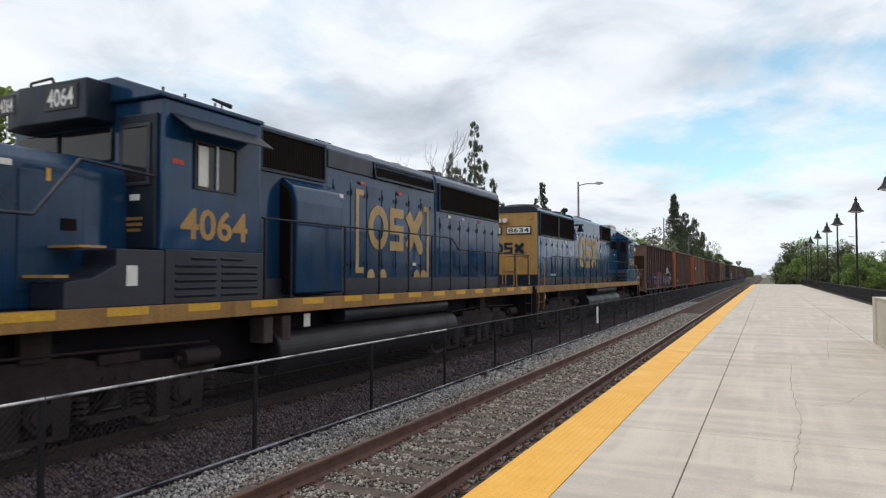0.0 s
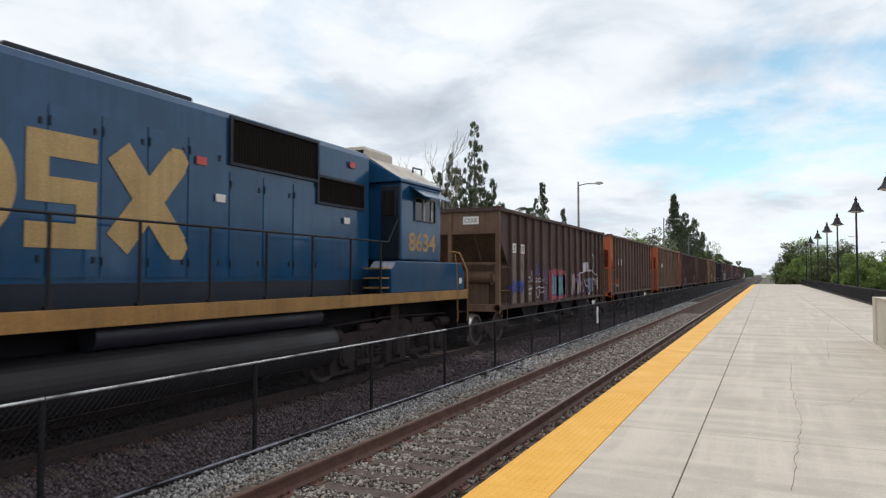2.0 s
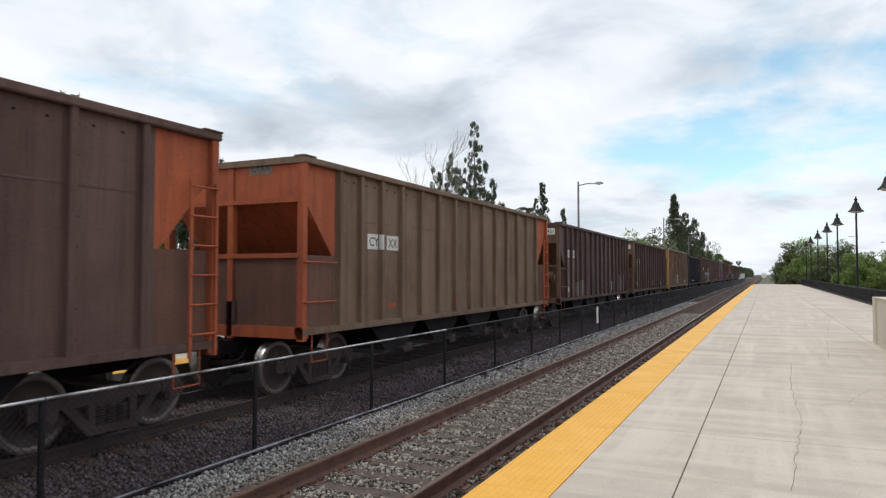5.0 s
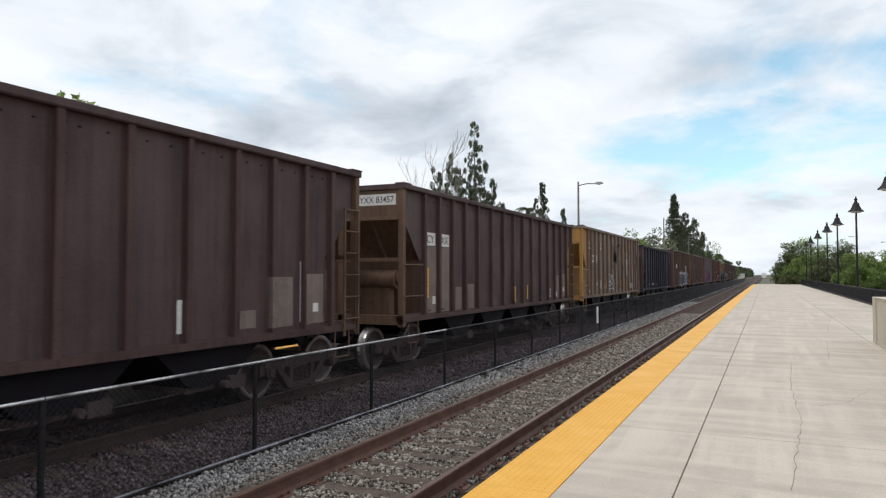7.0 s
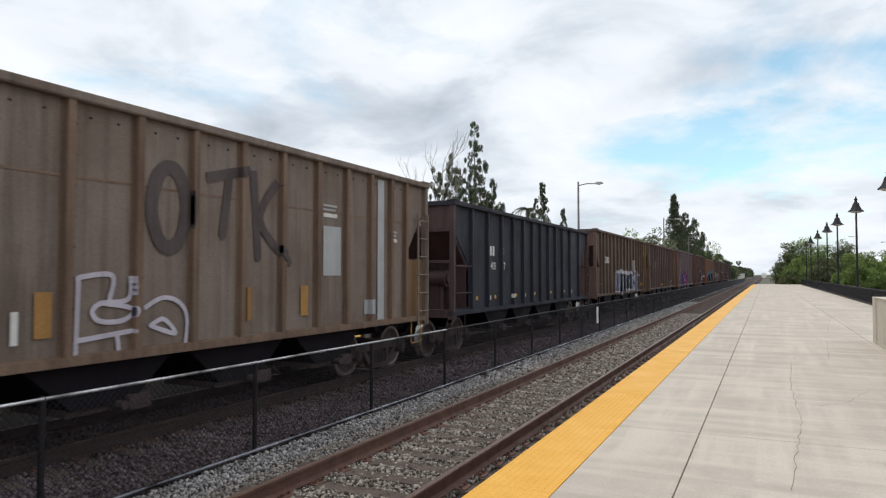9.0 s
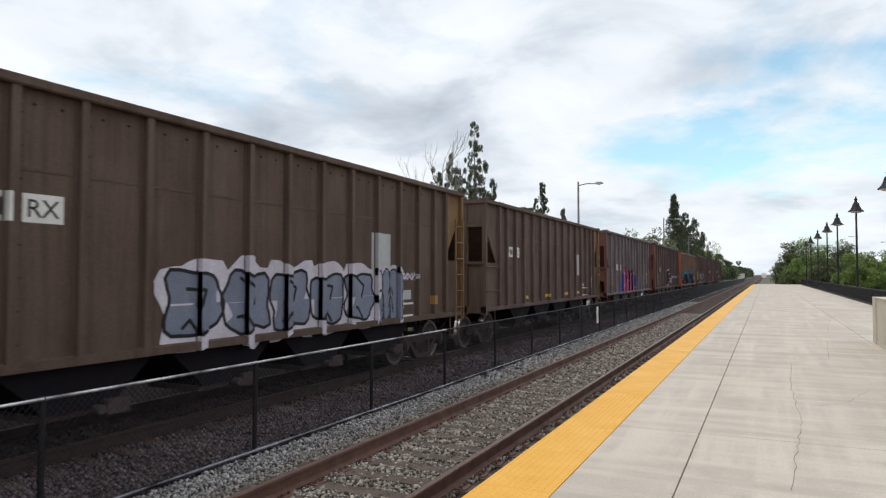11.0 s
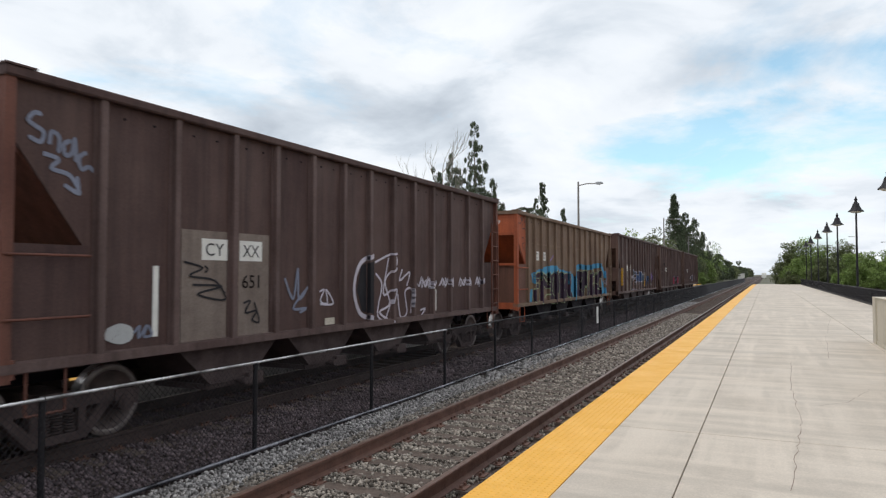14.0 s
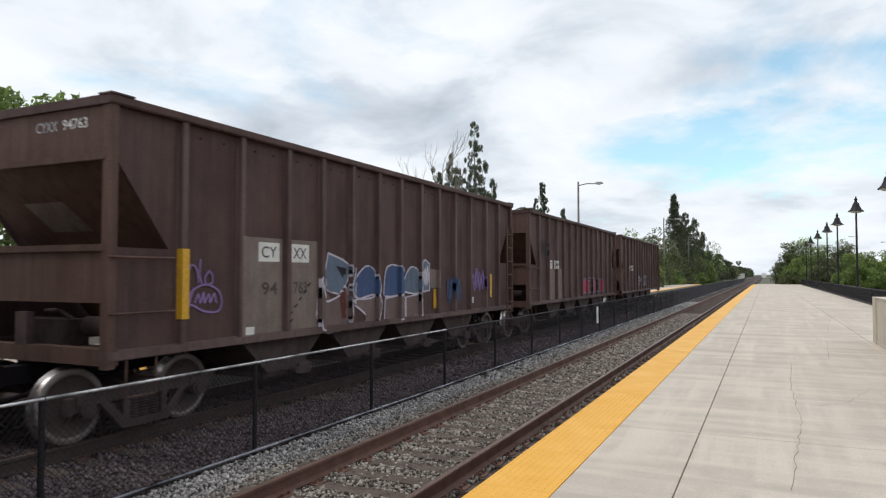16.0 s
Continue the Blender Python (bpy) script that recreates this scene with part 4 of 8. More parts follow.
# a low house across the road
house = thing("house", "low white house with a terracotta tile roof across the road", "house", at=(39.5, 300.0, -0.45))
part("wall", Mesh().box(-7, 9, 0, 9, 0, 3.0), WHITE, house)
part("roof", Mesh().add([(-7.6, -0.6, 2.95), (9.6, -0.6, 2.95), (9.6, 9.6, 2.95), (-7.6, 9.6, 2.95), (-5.0, 4.5, 4.9), (7.0, 4.5, 4.9)], [(3, 2, 1, 0), (0, 1, 5, 4), (1, 2, 5), (2, 3, 4, 5), (3, 0, 4)]), surface("terracotta_roof", (0.42, 0.15, 0.08), (0.3, 0.12, 0.07), 0.5, 1.0, 0.85, streak=0.3), house, "orange terracotta tile roof")
for x in (-5.4, -1.6, 2.4, 6.0):
    w = part("window", Mesh().box(x - 0.65, x + 0.65, -0.06, 0.02, 0.95, 2.2), GLASS, house)
    part("window_frame", Mesh().box(x - 0.75, x + 0.75, -0.09, 0.0, 0.83, 0.95).box(x - 0.75, x + 0.75, -0.09, 0.0, 2.2, 2.32).box(x - 0.04, x + 0.04, -0.09, -0.05, 0.95, 2.2), CREAM, w)
van = thing("rail_truck", "white truck standing far off beside the line", "truck", at=(-1.2, 420, -0.45))
part("box", Mesh().box(-1.2, 1.2, 0, 5, 0.9, 3.4), WHITE, van, bevel=0.05)
part("cab", Mesh().box(-1.1, 1.1, -1.8, -0.05, 0.6, 2.6), WHITE, van, bevel=0.1)
for yy in (-1.0, 1.0, 4.0):
    for xx in (-1.0, 1.0):
        part("wheel", Mesh().cyl((xx - 0.15, yy, 0.5), (xx + 0.15, yy, 0.5), 0.5, 14), LETTER_BLACK, van)

# unseen trees added beside and behind the camera, to darken reflections in the locomotives
for i in range(12):
    bush("street_trees", "dark street trees across the road", 46 + 3 * (i % 3), -70 + 22 * i, 16, 20, 10 + (i % 3), 400 + i, LEAF_A, size=0.7, clumps=45, per=35)

# ---- running gear shared by all vehicles ----
def wheelset_data(r, gauge_half, plate, name="wheelset"):
    m = Mesh()
    m.slot = 0
    m.cyl((-gauge_half - 0.1, 0, 0), (gauge_half + 0.1, 0, 0), 0.085, 12)
    for s in (-1, 1):
        m.slot = 0
        f = s * gauge_half
        m.lathe([(0.12, f + s * 0.085), (0.15, f + s * 0.06), (r * 0.72, f + s * 0.045), (r * 0.82, f + s * 0.075)], (0, 0, 0), "x", 28)
        m.slot = 2
        m.lathe([(r * 0.82, f + s * 0.075), (r * 0.84, f + s * 0.085), (r - 0.012, f + s * 0.085), (r, f + s * 0.07)], (0, 0, 0), "x", 36)
        m.slot = 1
        m.lathe([(r, f + s * 0.07), (r + 0.004, f - s * 0.03), (r + 0.028, f - s * 0.045), (r + 0.026, f - s * 0.062), (r * 0.8, f - s * 0.065)], (0, 0, 0), "x", 36)
        m.slot = 0
        m.lathe([(r * 0.8, f - s * 0.065), (r * 0.7, f - s * 0.02), (0.12, f - s * 0.06)], (0, 0, 0), "x", 28)
        # three lightening holes' raised lips make the turning visible
        for k in range(3):
            a = 2 * math.pi * k / 3
            m.cyl((f + s * 0.04, 0.6 * r * math.cos(a), 0.6 * r * math.sin(a)), (f + s * 0.062, 0.6 * r * math.cos(a), 0.6 * r * math.sin(a)), 0.035, 8)
    return mesh_data(name, m, [plate, RIM, RIM_FACE])
CAR_WHEEL = wheelset_data(0.465, 0.715, WHEEL)
LOCO_WHEEL = wheelset_data(0.508, 0.715, WHEEL)
WHEELS = []      # (object, place in its vehicle, radius)
VEHICLES = []    # (object, place along the train)

def add_wheelset(data, parent, y, r):
    o = part("wheelset", data, None, parent, "steel wheelset with bright worn rims")
    o.location = (0, y, r)
    WHEELS.append((o, y, r))

def car_truck(parent, yc):
    m = Mesh()
    for s in (-1, 1):
        x0, x1 = s * 0.94, s * 1.06
        # cast side frame with its two windows left open between the arms
        m.prism([(yc - 1.12, 0.40), (yc - 1.12, 0.60), (yc - 0.62, 0.66), (yc + 0.62, 0.66), (yc + 1.12, 0.60), (yc + 1.12, 0.40), (yc + 0.72, 0.50), (yc - 0.72, 0.50)], "x", x0, x1)
        m.prism([(yc - 0.72, 0.52), (yc - 0.62, 0.56), (yc - 0.28, 0.22), (yc + 0.28, 0.22), (yc + 0.62, 0.56), (yc + 0.72, 0.52), (yc + 0.36, 0.12), (yc - 0.36, 0.12)], "x", x0, x1)
        for d in (-0.30, 0.30):
            m.box(x0, x1, yc + d - 0.05, yc + d + 0.05, 0.2, 0.62)
        for d in (-0.16, 0.0, 0.16):
            for k in range(6):
                m.cyl((s * 1.0, yc + d, 0.235 + 0.036 * k), (s * 1.0, yc + d, 0.255 + 0.036 * k), 0.07, 10)
        for d in (-0.89, 0.89):
            m.cyl((s * 0.92, yc + d, 0.457), (s * 1.11, yc + d, 0.457), 0.11, 14)
            m.cyl((s * 1.11, yc + d, 0.457), (s * 1.135, yc + d, 0.457), 0.075, 10)
            m.box(min(s * 0.9, s * 1.08), max(s * 0.9, s * 1.08), yc + d - 0.14, yc + d + 0.14, 0.5, 0.63)
        for d in (-0.52, 0.52):
            m.box(min(s * 0.66, s * 0.78), max(s * 0.66, s * 0.78), yc + d - 0.05, yc + d + 0.05, 0.3, 0.62)
    m.box(-1.02, 1.02, yc - 0.2, yc + 0.2, 0.45, 0.7)
    m.cyl((0, yc, 0.7), (0, yc, 0.86), 0.2, 14)
    t = part("truck", m, TRUCK, parent, "dusty cast three-piece truck")
    for d in (-0.89, 0.89):
        add_wheelset(CAR_WHEEL, t, yc + d, 0.465)

def coupler(parent, y, out, mat=None):
    m = Mesh()
    e = y + out * 0.55
    m.box(-0.11, 0.11, min(y, e), max(y, e), 0.72, 0.95)
    m.prism([(-0.16, e), (0.16, e), (0.2, e + out * 0.12), (0.16, e + out * 0.3), (0.02, e + out * 0.33), (0.03, e + out * 0.16), (-0.12, e + out * 0.14), (-0.2, e + out * 0.24), (-0.2, e + out * 0.05)], "z", 0.7, 0.98)
    m.tube([(0.25, y, 0.85), (0.3, y + out * 0.3, 0.62), (0.2, y + out * 0.62, 0.55)], 0.03, 6)
    part("coupler", m, mat or UNDER, parent)

# ---- open hopper cars ----
BODY = 14.1
# where the outside posts stand along each kind of car
RIBS = {"A": [1.10, 1.87, 2.64, 3.42, 4.29, 5.30, 6.24, 7.14, 8.02, 8.95, 9.91, 10.82, 11.65, 12.48, 13.25],
        "B": [1.16, 1.88, 2.66, 3.50, 4.40, 5.32, 6.26, 7.20, 8.09, 9.04, 10.00, 10.95, 11.87, 12.86],
        "C": [1.17, 1.80, 2.59, 3.39, 4.30, 5.24, 6.18, 7.10, 8.04, 8.98, 9.93, 10.84, 11.69, 12.49, 13.12],
        "D": [1.17, 2.29, 3.38, 4.33, 5.29, 6.25, 7.17, 8.11, 9.02, 9.96, 10.94, 12.04, 13.00],
        "E": [1.25, 2.40, 3.50, 4.50, 5.47, 6.40, 7.32, 8.24, 9.16, 10.10, 11.20, 12.60]}
def hopper(spec):
    """spec: style, top (height), sheet and end paints, ribs, marks and so on."""
    style, top = spec["style"], spec["top"]
    sheet_mat, end_mat = spec["sheet"], spec["end"]
    ribs = RIBS[style]
    first = ribs[0]
    moved = spec.get("shift", 0.0)
    h = thing("hopper_car", spec["label"], "hopper car", "hopper cars of the train")
    XS, XR, Z0 = 1.495, 1.585, 1.07
    zo, zl, ye = top - 0.72, 2.42, first - 0.12      # the end opening: top, sill, depth along the side
    low_open = style in "AE"
    # side sheets, pierced by the sloping end openings
    for s in (-1, 1):
        m = Mesh()
        a, b = s * XS, s * (XS - 0.02)
        def plate(pts):
            m.prism(pts, "x", min(a, b), max(a, b))
        plate([(ye, Z0), (BODY - ye, Z0), (BODY - ye, top - 0.08), (ye, top - 0.08)])
        side = part("side_sheet", m, sheet_mat, h)
        for flip in (False, True):
            m = Mesh()
            g = (lambda y: BODY - y) if flip else (lambda y: y)
            plate([(g(0.03), top - 0.08), (g(ye), top - 0.08), (g(ye), zl), (g(ye - 0.08), zl), (g(0.14), zo), (g(0.03), zo)])
            if not low_open:
                part("side_end_sheet", m, spec.get("rear", spec.get("corner", end_mat)) if flip else spec.get("corner", end_mat), h)
                m = Mesh()
                plate([(g(0.03), Z0), (g(ye), Z0), (g(ye), zl), (g(0.03), zl)])
            else:
                part("side_end_sheet", m, spec.get("rear", spec.get("corner", end_mat)) if flip else spec.get("corner", end_mat), h)
                m = Mesh()
                plate([(g(0.03), Z0), (g(ye), Z0), (g(ye), Z0 + 0.16), (g(0.03), Z0 + 0.16)])
            part("side_end_sheet", m, spec.get("low", spec.get("corner", end_mat)), h)
    rib = Mesh().prism([(XS, -0.085), (XS + 0.012, -0.085), (XS + 0.014, -0.058), (XR - 0.012, -0.052), (XR, -0.04), (XR, 0.04), (XR - 0.012, 0.052), (XS + 0.014, 0.058), (XS + 0.012, 0.085), (XS, 0.085)], "z", Z0 + 0.1, top - 0.09)
    rib_d = mesh_data("rib", rib, spec.get("rib", sheet_mat))
    rib = Mesh().prism([(-XS, -0.085), (-XS - 0.012, -0.085), (-XS - 0.014, -0.058), (0.012 - XR, -0.052), (-XR, -0.04), (-XR, 0.04), (0.012 - XR, 0.052), (-XS - 0.014, 0.058), (-XS - 0.012, 0.085), (-XS, 0.085)], "z", Z0 + 0.1, top - 0.09)
    rib_e = mesh_data("rib", rib, spec.get("rib", sheet_mat))
    for r in ribs:
        for d in (rib_d, rib_e):
            o = part("rib", d, None, h); o.location = (0, r, 0)
    if style in "BC":
        m = Mesh()
        seam = top - 0.98
        for a, b in zip(ribs, ribs[1:]):
            m.box(XS, XS + 0.007, a + 0.086, b - 0.086, seam, seam + 0.03)
        tagged(part("weld_seam", m, spec.get("rib", sheet_mat), h), kind="stuff")
    m = Mesh()
    for a, b in zip(ribs, ribs[1:]):
        for k in (0.3, 0.7):
            y = a + (b - a) * k
            m.cyl((XS, y, top - 0.26), (XS + 0.012, y, top - 0.26), 0.016, 6)
        for k in range(8):
            m.cyl((XS, a + 0.11, 1.35 + k * 0.35), (XS + 0.008, a + 0.11, 1.35 + k * 0.35), 0.011, 5)
    tagged(part("bolts", m, UNDER, h), kind="stuff")
    # rolled top chord all round, with a small lip at the corners
    m = Mesh()
    for s in (-1, 1):
        m.prism([(s * 1.44, top - 0.11), (s * 1.60, top - 0.11), (s * 1.615, top - 0.09), (s * 1.615, top - 0.01), (s * 1.60, top), (s * 1.44, top)], "y", -0.02, BODY + 0.02)
        for y in (0.0, BODY - 0.28):
            m.box(min(s * 1.40, s * 1.63), max(s * 1.40, s * 1.63), y - 0.03, y + 0.31, top, top + 0.022)
    for y in (-0.02, BODY - 0.06):
        m.box(-1.44, 1.44, y, y + 0.08, top - 0.11, top)
    part("top_chord", m, spec.get("chord", sheet_mat), h)
    # side sill
    m = Mesh()
    for s in (-1, 1):
        m.prism([(s * 1.42, Z0), (s * 1.59, Z0), (s * 1.59, Z0 + 0.10), (s * 1.47, Z0 + 0.12), (s * 1.42, Z0 + 0.12)], "y", 0.0, BODY)
    part("side_sill", m, spec.get("rib", sheet_mat), h)
    # end plates, posts, sloping floor sheets
    for flip in (False, True):
        g = (lambda y: BODY - y) if flip else (lambda y: y)
        m = Mesh()
        a, b = sorted((g(0.03), g(0.05)))
        m.box(-1.5, 1.5, a, b, zo, top - 0.08)
        part("end_plate", m, end_mat, h)
        if not low_open:
            part("end_plate", Mesh().box(-1.5, 1.5, a, b, 1.75 if style == "D" else Z0 + 0.02, zl), spec.get("low", end_mat), h)
        m = Mesh()
        a, b = sorted((g(0.0), g(0.12)))
        for x in (-1.52, 1.52) + ((0.0,) if style in "ABC" else ()) + ((0.95, -0.95) if style == "C" else ()):
            m.box(x - 0.06, x + 0.06, a, b, Z0 - 0.1, top - 0.1)
        a, b = sorted((g(-0.01), g(0.10)))
        m.box(-1.5, 1.5, a, b, zo - 0.05, zo + 0.03)
        m.box(-1.5, 1.5, a, b, zl - 0.05, zl + 0.03)
        m.box(-1.58, 1.58, *sorted((g(0.0), g(0.16))), Z0 - 0.06, Z0 + 0.14)
        for x in (-1.5, 1.5):
            for k in range(5):
                m.box(x - 0.012, x + 0.012, *sorted((g(-0.008), g(0.0))), zo + 0.08 + 0.14 * k - 0.012, zo + 0.08 + 0.14 * k + 0.012)
        part("end_frame", m, spec.get("rear", end_mat) if flip else end_mat, h)
        m = Mesh()
        pts = [(g(0.12), zo + 0.02), (g(2.45), Z0 + 0.02), (g(2.45), Z0 - 0.03), (g(0.12), zo - 0.04)]
        m.prism(pts, "x", -1.44, 1.44)
        part("slope_sheet", m, end_mat, h)
        if style == "A":
            m = Mesh()
            for x in (-0.72, 0.72):
                m.cyl((x, g(0.10), zo), (x, g(0.75), zl + 0.05), 0.035, 6)
            part("end_brace", m, end_mat, h)
        if style == "D":
            k = (zo - Z0 - 0.01) / 2.33
            m = Mesh().add([(x, g(0.5 + d), zo - 0.052 - k * (0.38 + d)) for x, d in ((-0.75, 0.0), (0.05, 0.0), (0.2, 0.36), (-0.6, 0.36))], [(0, 1, 2, 3)])
            part("paint_patch", m, DULL_PATCH, h, "faded pale panel on the slope sheet")
        # brake gear on the end sill
        m = Mesh()
        yy = g(0.55)
        m.box(-1.4, 1.4, *sorted((g(0.1), g(1.1))), Z0 - 0.04, Z0 + 0.03)
        if low_open:
            part("bulkhead", Mesh().box(-1.46, 1.46, *sorted((g(1.0), g(1.02))), Z0, zl), end_mat, h)
            m.cyl((0.15, yy, 1.98), (1.15, yy, 1.98), 0.21, 16)
            m.cyl((1.15, yy, 1.98), (1.22, yy, 1.98), 0.14, 12)
            m.box(0.3, 1.0, yy - 0.1, yy + 0.1, 1.2, 1.8)
            m.tube([(1.0, yy, 1.9), (0.6, yy - 0.1, 1.5), (0.1, yy, 1.3), (-0.3, yy, 1.25)], 0.025, 6)
        else:
            m.cyl((0.55, yy, 1.42), (1.15, yy, 1.42), 0.13, 14)
            m.box(-0.7, 0.35, yy - 0.16, yy + 0.16, 1.15, 1.5)
            m.box(-0.1, 0.12, g(0.05) - 0.05, g(0.05) + 0.05, 1.2, 1.62)
            m.tube([(0.35, yy, 1.45), (0.1, yy - 0.1, 1.62), (-0.3, yy, 1.6)], 0.03, 6)
            m.tube([(1.2, yy, 1.2), (1.2, yy, 1.5), (1.3, yy, 1.55)], 0.02, 6)
        part("brake_gear", m, end_mat if low_open else TRUCK, h)
        # grab irons: a ladder on the trailing corner, bars on the leading one
        for s in (-1, 1):
            x = s * 1.60
            if flip:
                m = Mesh()
                for y in (g(0.06), g(0.52)):
                    m.box(x - 0.015, x + 0.015, y - 0.025, y + 0.025, Z0 - 0.1, zo)
                for k in range(6):
                    m.tube([(x + s * 0.02, g(0.05), 1.28 + 0.40 * k), (x + s * 0.02, g(0.53), 1.28 + 0.40 * k)], 0.016, 6)
                part("ladder", m, spec.get("rear", end_mat), h)
            else:
                for z in (Z0 + 0.55, zl - 0.12):
                    part("grab_iron", Mesh().tube([(x - s * 0.03, 0.02, z), (x, 0.05, z), (x, ye - 0.06, z), (x - s * 0.03, ye - 0.03, z)], 0.016, 6), end_mat, h)
            part("sill_step", Mesh().tube([(x - s * 0.05, g(0.3), Z0), (x - s * 0.05, g(0.3), 0.6), (x - s * 0.05, g(0.75), 0.6), (x - s * 0.05, g(0.75), Z0)], 0.016, 6), end_mat, h)
        coupler(h, g(0.25), 1 if flip else -1)
    # centre sill and discharge bays
    part("centre_sill", Mesh().box(-0.2, 0.2, 0.1, BODY - 0.1, 0.72, 1.05), UNDER, h)
    for yc in (3.55, 5.88, 8.22, 10.55):
        m = Mesh()
        for x0, x1 in ((-1.36, -0.22), (0.22, 1.36)):
            m.add([(x0, yc - 1.05, 1.08), (x1, yc - 1.05, 1.08), (x1, yc + 1.05, 1.08), (x0, yc + 1.05, 1.08), (x0, yc - 0.42, 0.52), (x1, yc - 0.42, 0.52), (x1, yc + 0.42, 0.52), (x0, yc + 0.42, 0.52)], [(0, 1, 2, 3), (7, 6, 5, 4), (0, 4, 5, 1), (1, 5, 6, 2), (2, 6, 7, 3), (3, 7, 4, 0)])
        bay = part("discharge_bay", m, UNDER if style != "D" else TRUCK, h)
        for s in (-1, 1):
            m = Mesh()
            m.box(min(s * 0.3, s * 1.3), max(s * 0.3, s * 1.3), yc - 0.45, yc + 0.45, 0.44, 0.52)
            m.cyl((s * 1.3, yc + 0.2, 0.5), (s * 1.48, yc + 0.2, 0.5), 0.06, 8)
            m.box(min(s * 1.36, s * 1.44), max(s * 1.36, s * 1.44), yc + 0.3, yc + 0.62, 0.42, 0.6)
            part("gate", m, TRUCK, bay, "rusty discharge gate with its lock")
    tc = 1.24 if style in "BC" else 1.04
    for yc in (tc, BODY - tc):
        car_truck(h, yc)
    # white patches, reporting marks and paint
    for i, (kind, *p) in enumerate(spec.get("marks", ())):
        rib_args = dict(ribs=ribs, rib_half=0.06, x_rib=XR, dy=-moved)
        if kind == "plate":          # y0 y1 z0 z1 material label
            y0, y1, z0, z1, mt, lab = p
            decal("paint_patch", rect_tris(y0, y1, z0, z1), mt, h, XS, lift=0.003 + 0.0007 * i, label=lab, **rib_args)
        elif kind == "word":         # text y0 y1 z0 z1 material
            w, y0, y1, z0, z1, mt = p
            decal("lettering", shift(text_tris(w, z1 - z0, y1 - y0), y0, z0), mt, h, XS, lift=0.0035 + 0.0007 * i, **rib_args)
        elif kind == "end":          # text on the leading end plate: x0 x1 z0 z1, paint, plate paint
            w, x0, x1, z0, z1, mt, bg = p
            m = Mesh()
            yp = -0.012 if zl - 0.3 < z0 < zl else 0.028
            for t in shift(text_tris(w, z1 - z0, x1 - x0), x0, z0):
                m.add([(u, yp - 0.006, v) for u, v in t], [(0, 1, 2)])
            part("lettering", m, mt, h)
            if bg:
                part("number_panel", Mesh().box(x0 - 0.05, x1 + 0.05, yp - 0.003, yp, z0 - 0.05, z1 + 0.05), bg, h)
        elif kind == "spray":        # list of freehand lines, width, material
            lines, w, mt, lab = p
            for s in lines:
                decal("graffiti", stroke(freehand(s), w), mt, h, XS, lift=0.0035 + 0.0007 * i, label=lab, **rib_args)
        elif kind == "strokes":      # list of strokes, width, material
            lines, w, mt, lab = p
            for s in lines:
                decal("graffiti", stroke(s, w), mt, h, XS, lift=0.0035 + 0.0007 * i, label=lab, **rib_args)
        elif kind == "shape":        # corners, fill, outline, label: one filled letter with its edge line
            pts, mt, line, lab = p
            if len(pts) > 5: pts = freehand(pts + pts[:1], 3)[:-1]
            cy, cz = sum(q[0] for q in pts) / len(pts), sum(q[1] for q in pts) / len(pts)
            decal("graffiti", [[(cy, cz), a, b] for a, b in zip(pts, pts[1:] + pts[:1])], mt, h, XS, lift=0.0035 + 0.0007 * i, label=lab, **rib_args)
            if line: decal("graffiti", stroke(pts + pts[:1], 0.035), line, h, XS, lift=0.0038 + 0.0007 * i, label="white spray outline", **rib_args)
        elif kind == "bubbles":      # y0 y1 z0 z1 count seed fills outline halo label
            y0, y1, z0, z1, n, seed, fills, line, halo, lab = p
            rng = random.Random(seed)
            step = (y1 - y0) / n
            if halo:
                tr = []
                for k in range(n):
                    a = y0 + step * k
                    t, _ = blob(rng, a - 0.05, a + step * 1.1, z0 - 0.05, z1 + 0.05, 4, 0.18, 0.14)
                    tr += t
                decal("graffiti", tr, halo, h, XS, lift=0.003 + 0.0007 * i, label=lab, **rib_args)
            for k in range(n):
                a = y0 + step * k
                t, o = blob(rng, a - step * 0.06, a + step * 1.04, z0 + rng.uniform(0, 0.06), z1 - rng.uniform(0, 0.1), rng.choice((3, 4, 5)), 0.17)
                decal("graffiti", t, fills[k % len(fills)], h, XS, lift=0.005 + 0.0007 * i, label=lab, **rib_args)
                tr = stroke(o + o[:1], 0.05)
                cy = a + step / 2
                zc = (z0 + z1) / 2
                tr += stroke([(cy - step * 0.15, zc + 0.28 + rng.uniform(-0.1, 0.1)), (cy + step * 0.12, zc + 0.2), (cy + step * 0.05, zc - 0.02)], 0.05)
                tr += stroke([(cy + step * 0.1, z0 + 0.1), (cy - step * 0.08, zc - 0.2), (cy - step * 0.2, zc - 0.28 + rng.uniform(-0.1, 0.1))], 0.05)
                decal("graffiti", tr, line, h, XS, lift=0.008 + 0.0007 * i, label=lab, **rib_args)
        elif kind == "wild":         # y0 y1 z0 z1 count seed fills edge halo label
            y0, y1, z0, z1, n, seed, fills, edge, halo, lab = p
            rng = random.Random(seed)
            step, hh = (y1 - y0) / n, z1 - z0
            lines = []
            for k in range(n):
                a = y0 + step * k
                def q(u, v):
                    return (a + step * (0.12 + 0.76 * u) + rng.uniform(-0.05, 0.05) + 0.06 * (v - 0.5), z0 + hh * (0.14 + 0.72 * v) + rng.uniform(-0.04, 0.04))
                form = (((0, 0), (0.45, 1), (1, 0.1)), ((0.1, 1), (0.55, 0), (1, 0.9)), ((0.2, 0), (0.75, 1)), ((0.1, 0.1), (0.15, 0.95), (0.85, 0.75)), ((0.85, 1), (0.15, 0.55), (0.9, 0.05)))[rng.randrange(5)]
                lines.append([q(u, v) for u, v in form])
            w = min(0.30, step * 0.40)
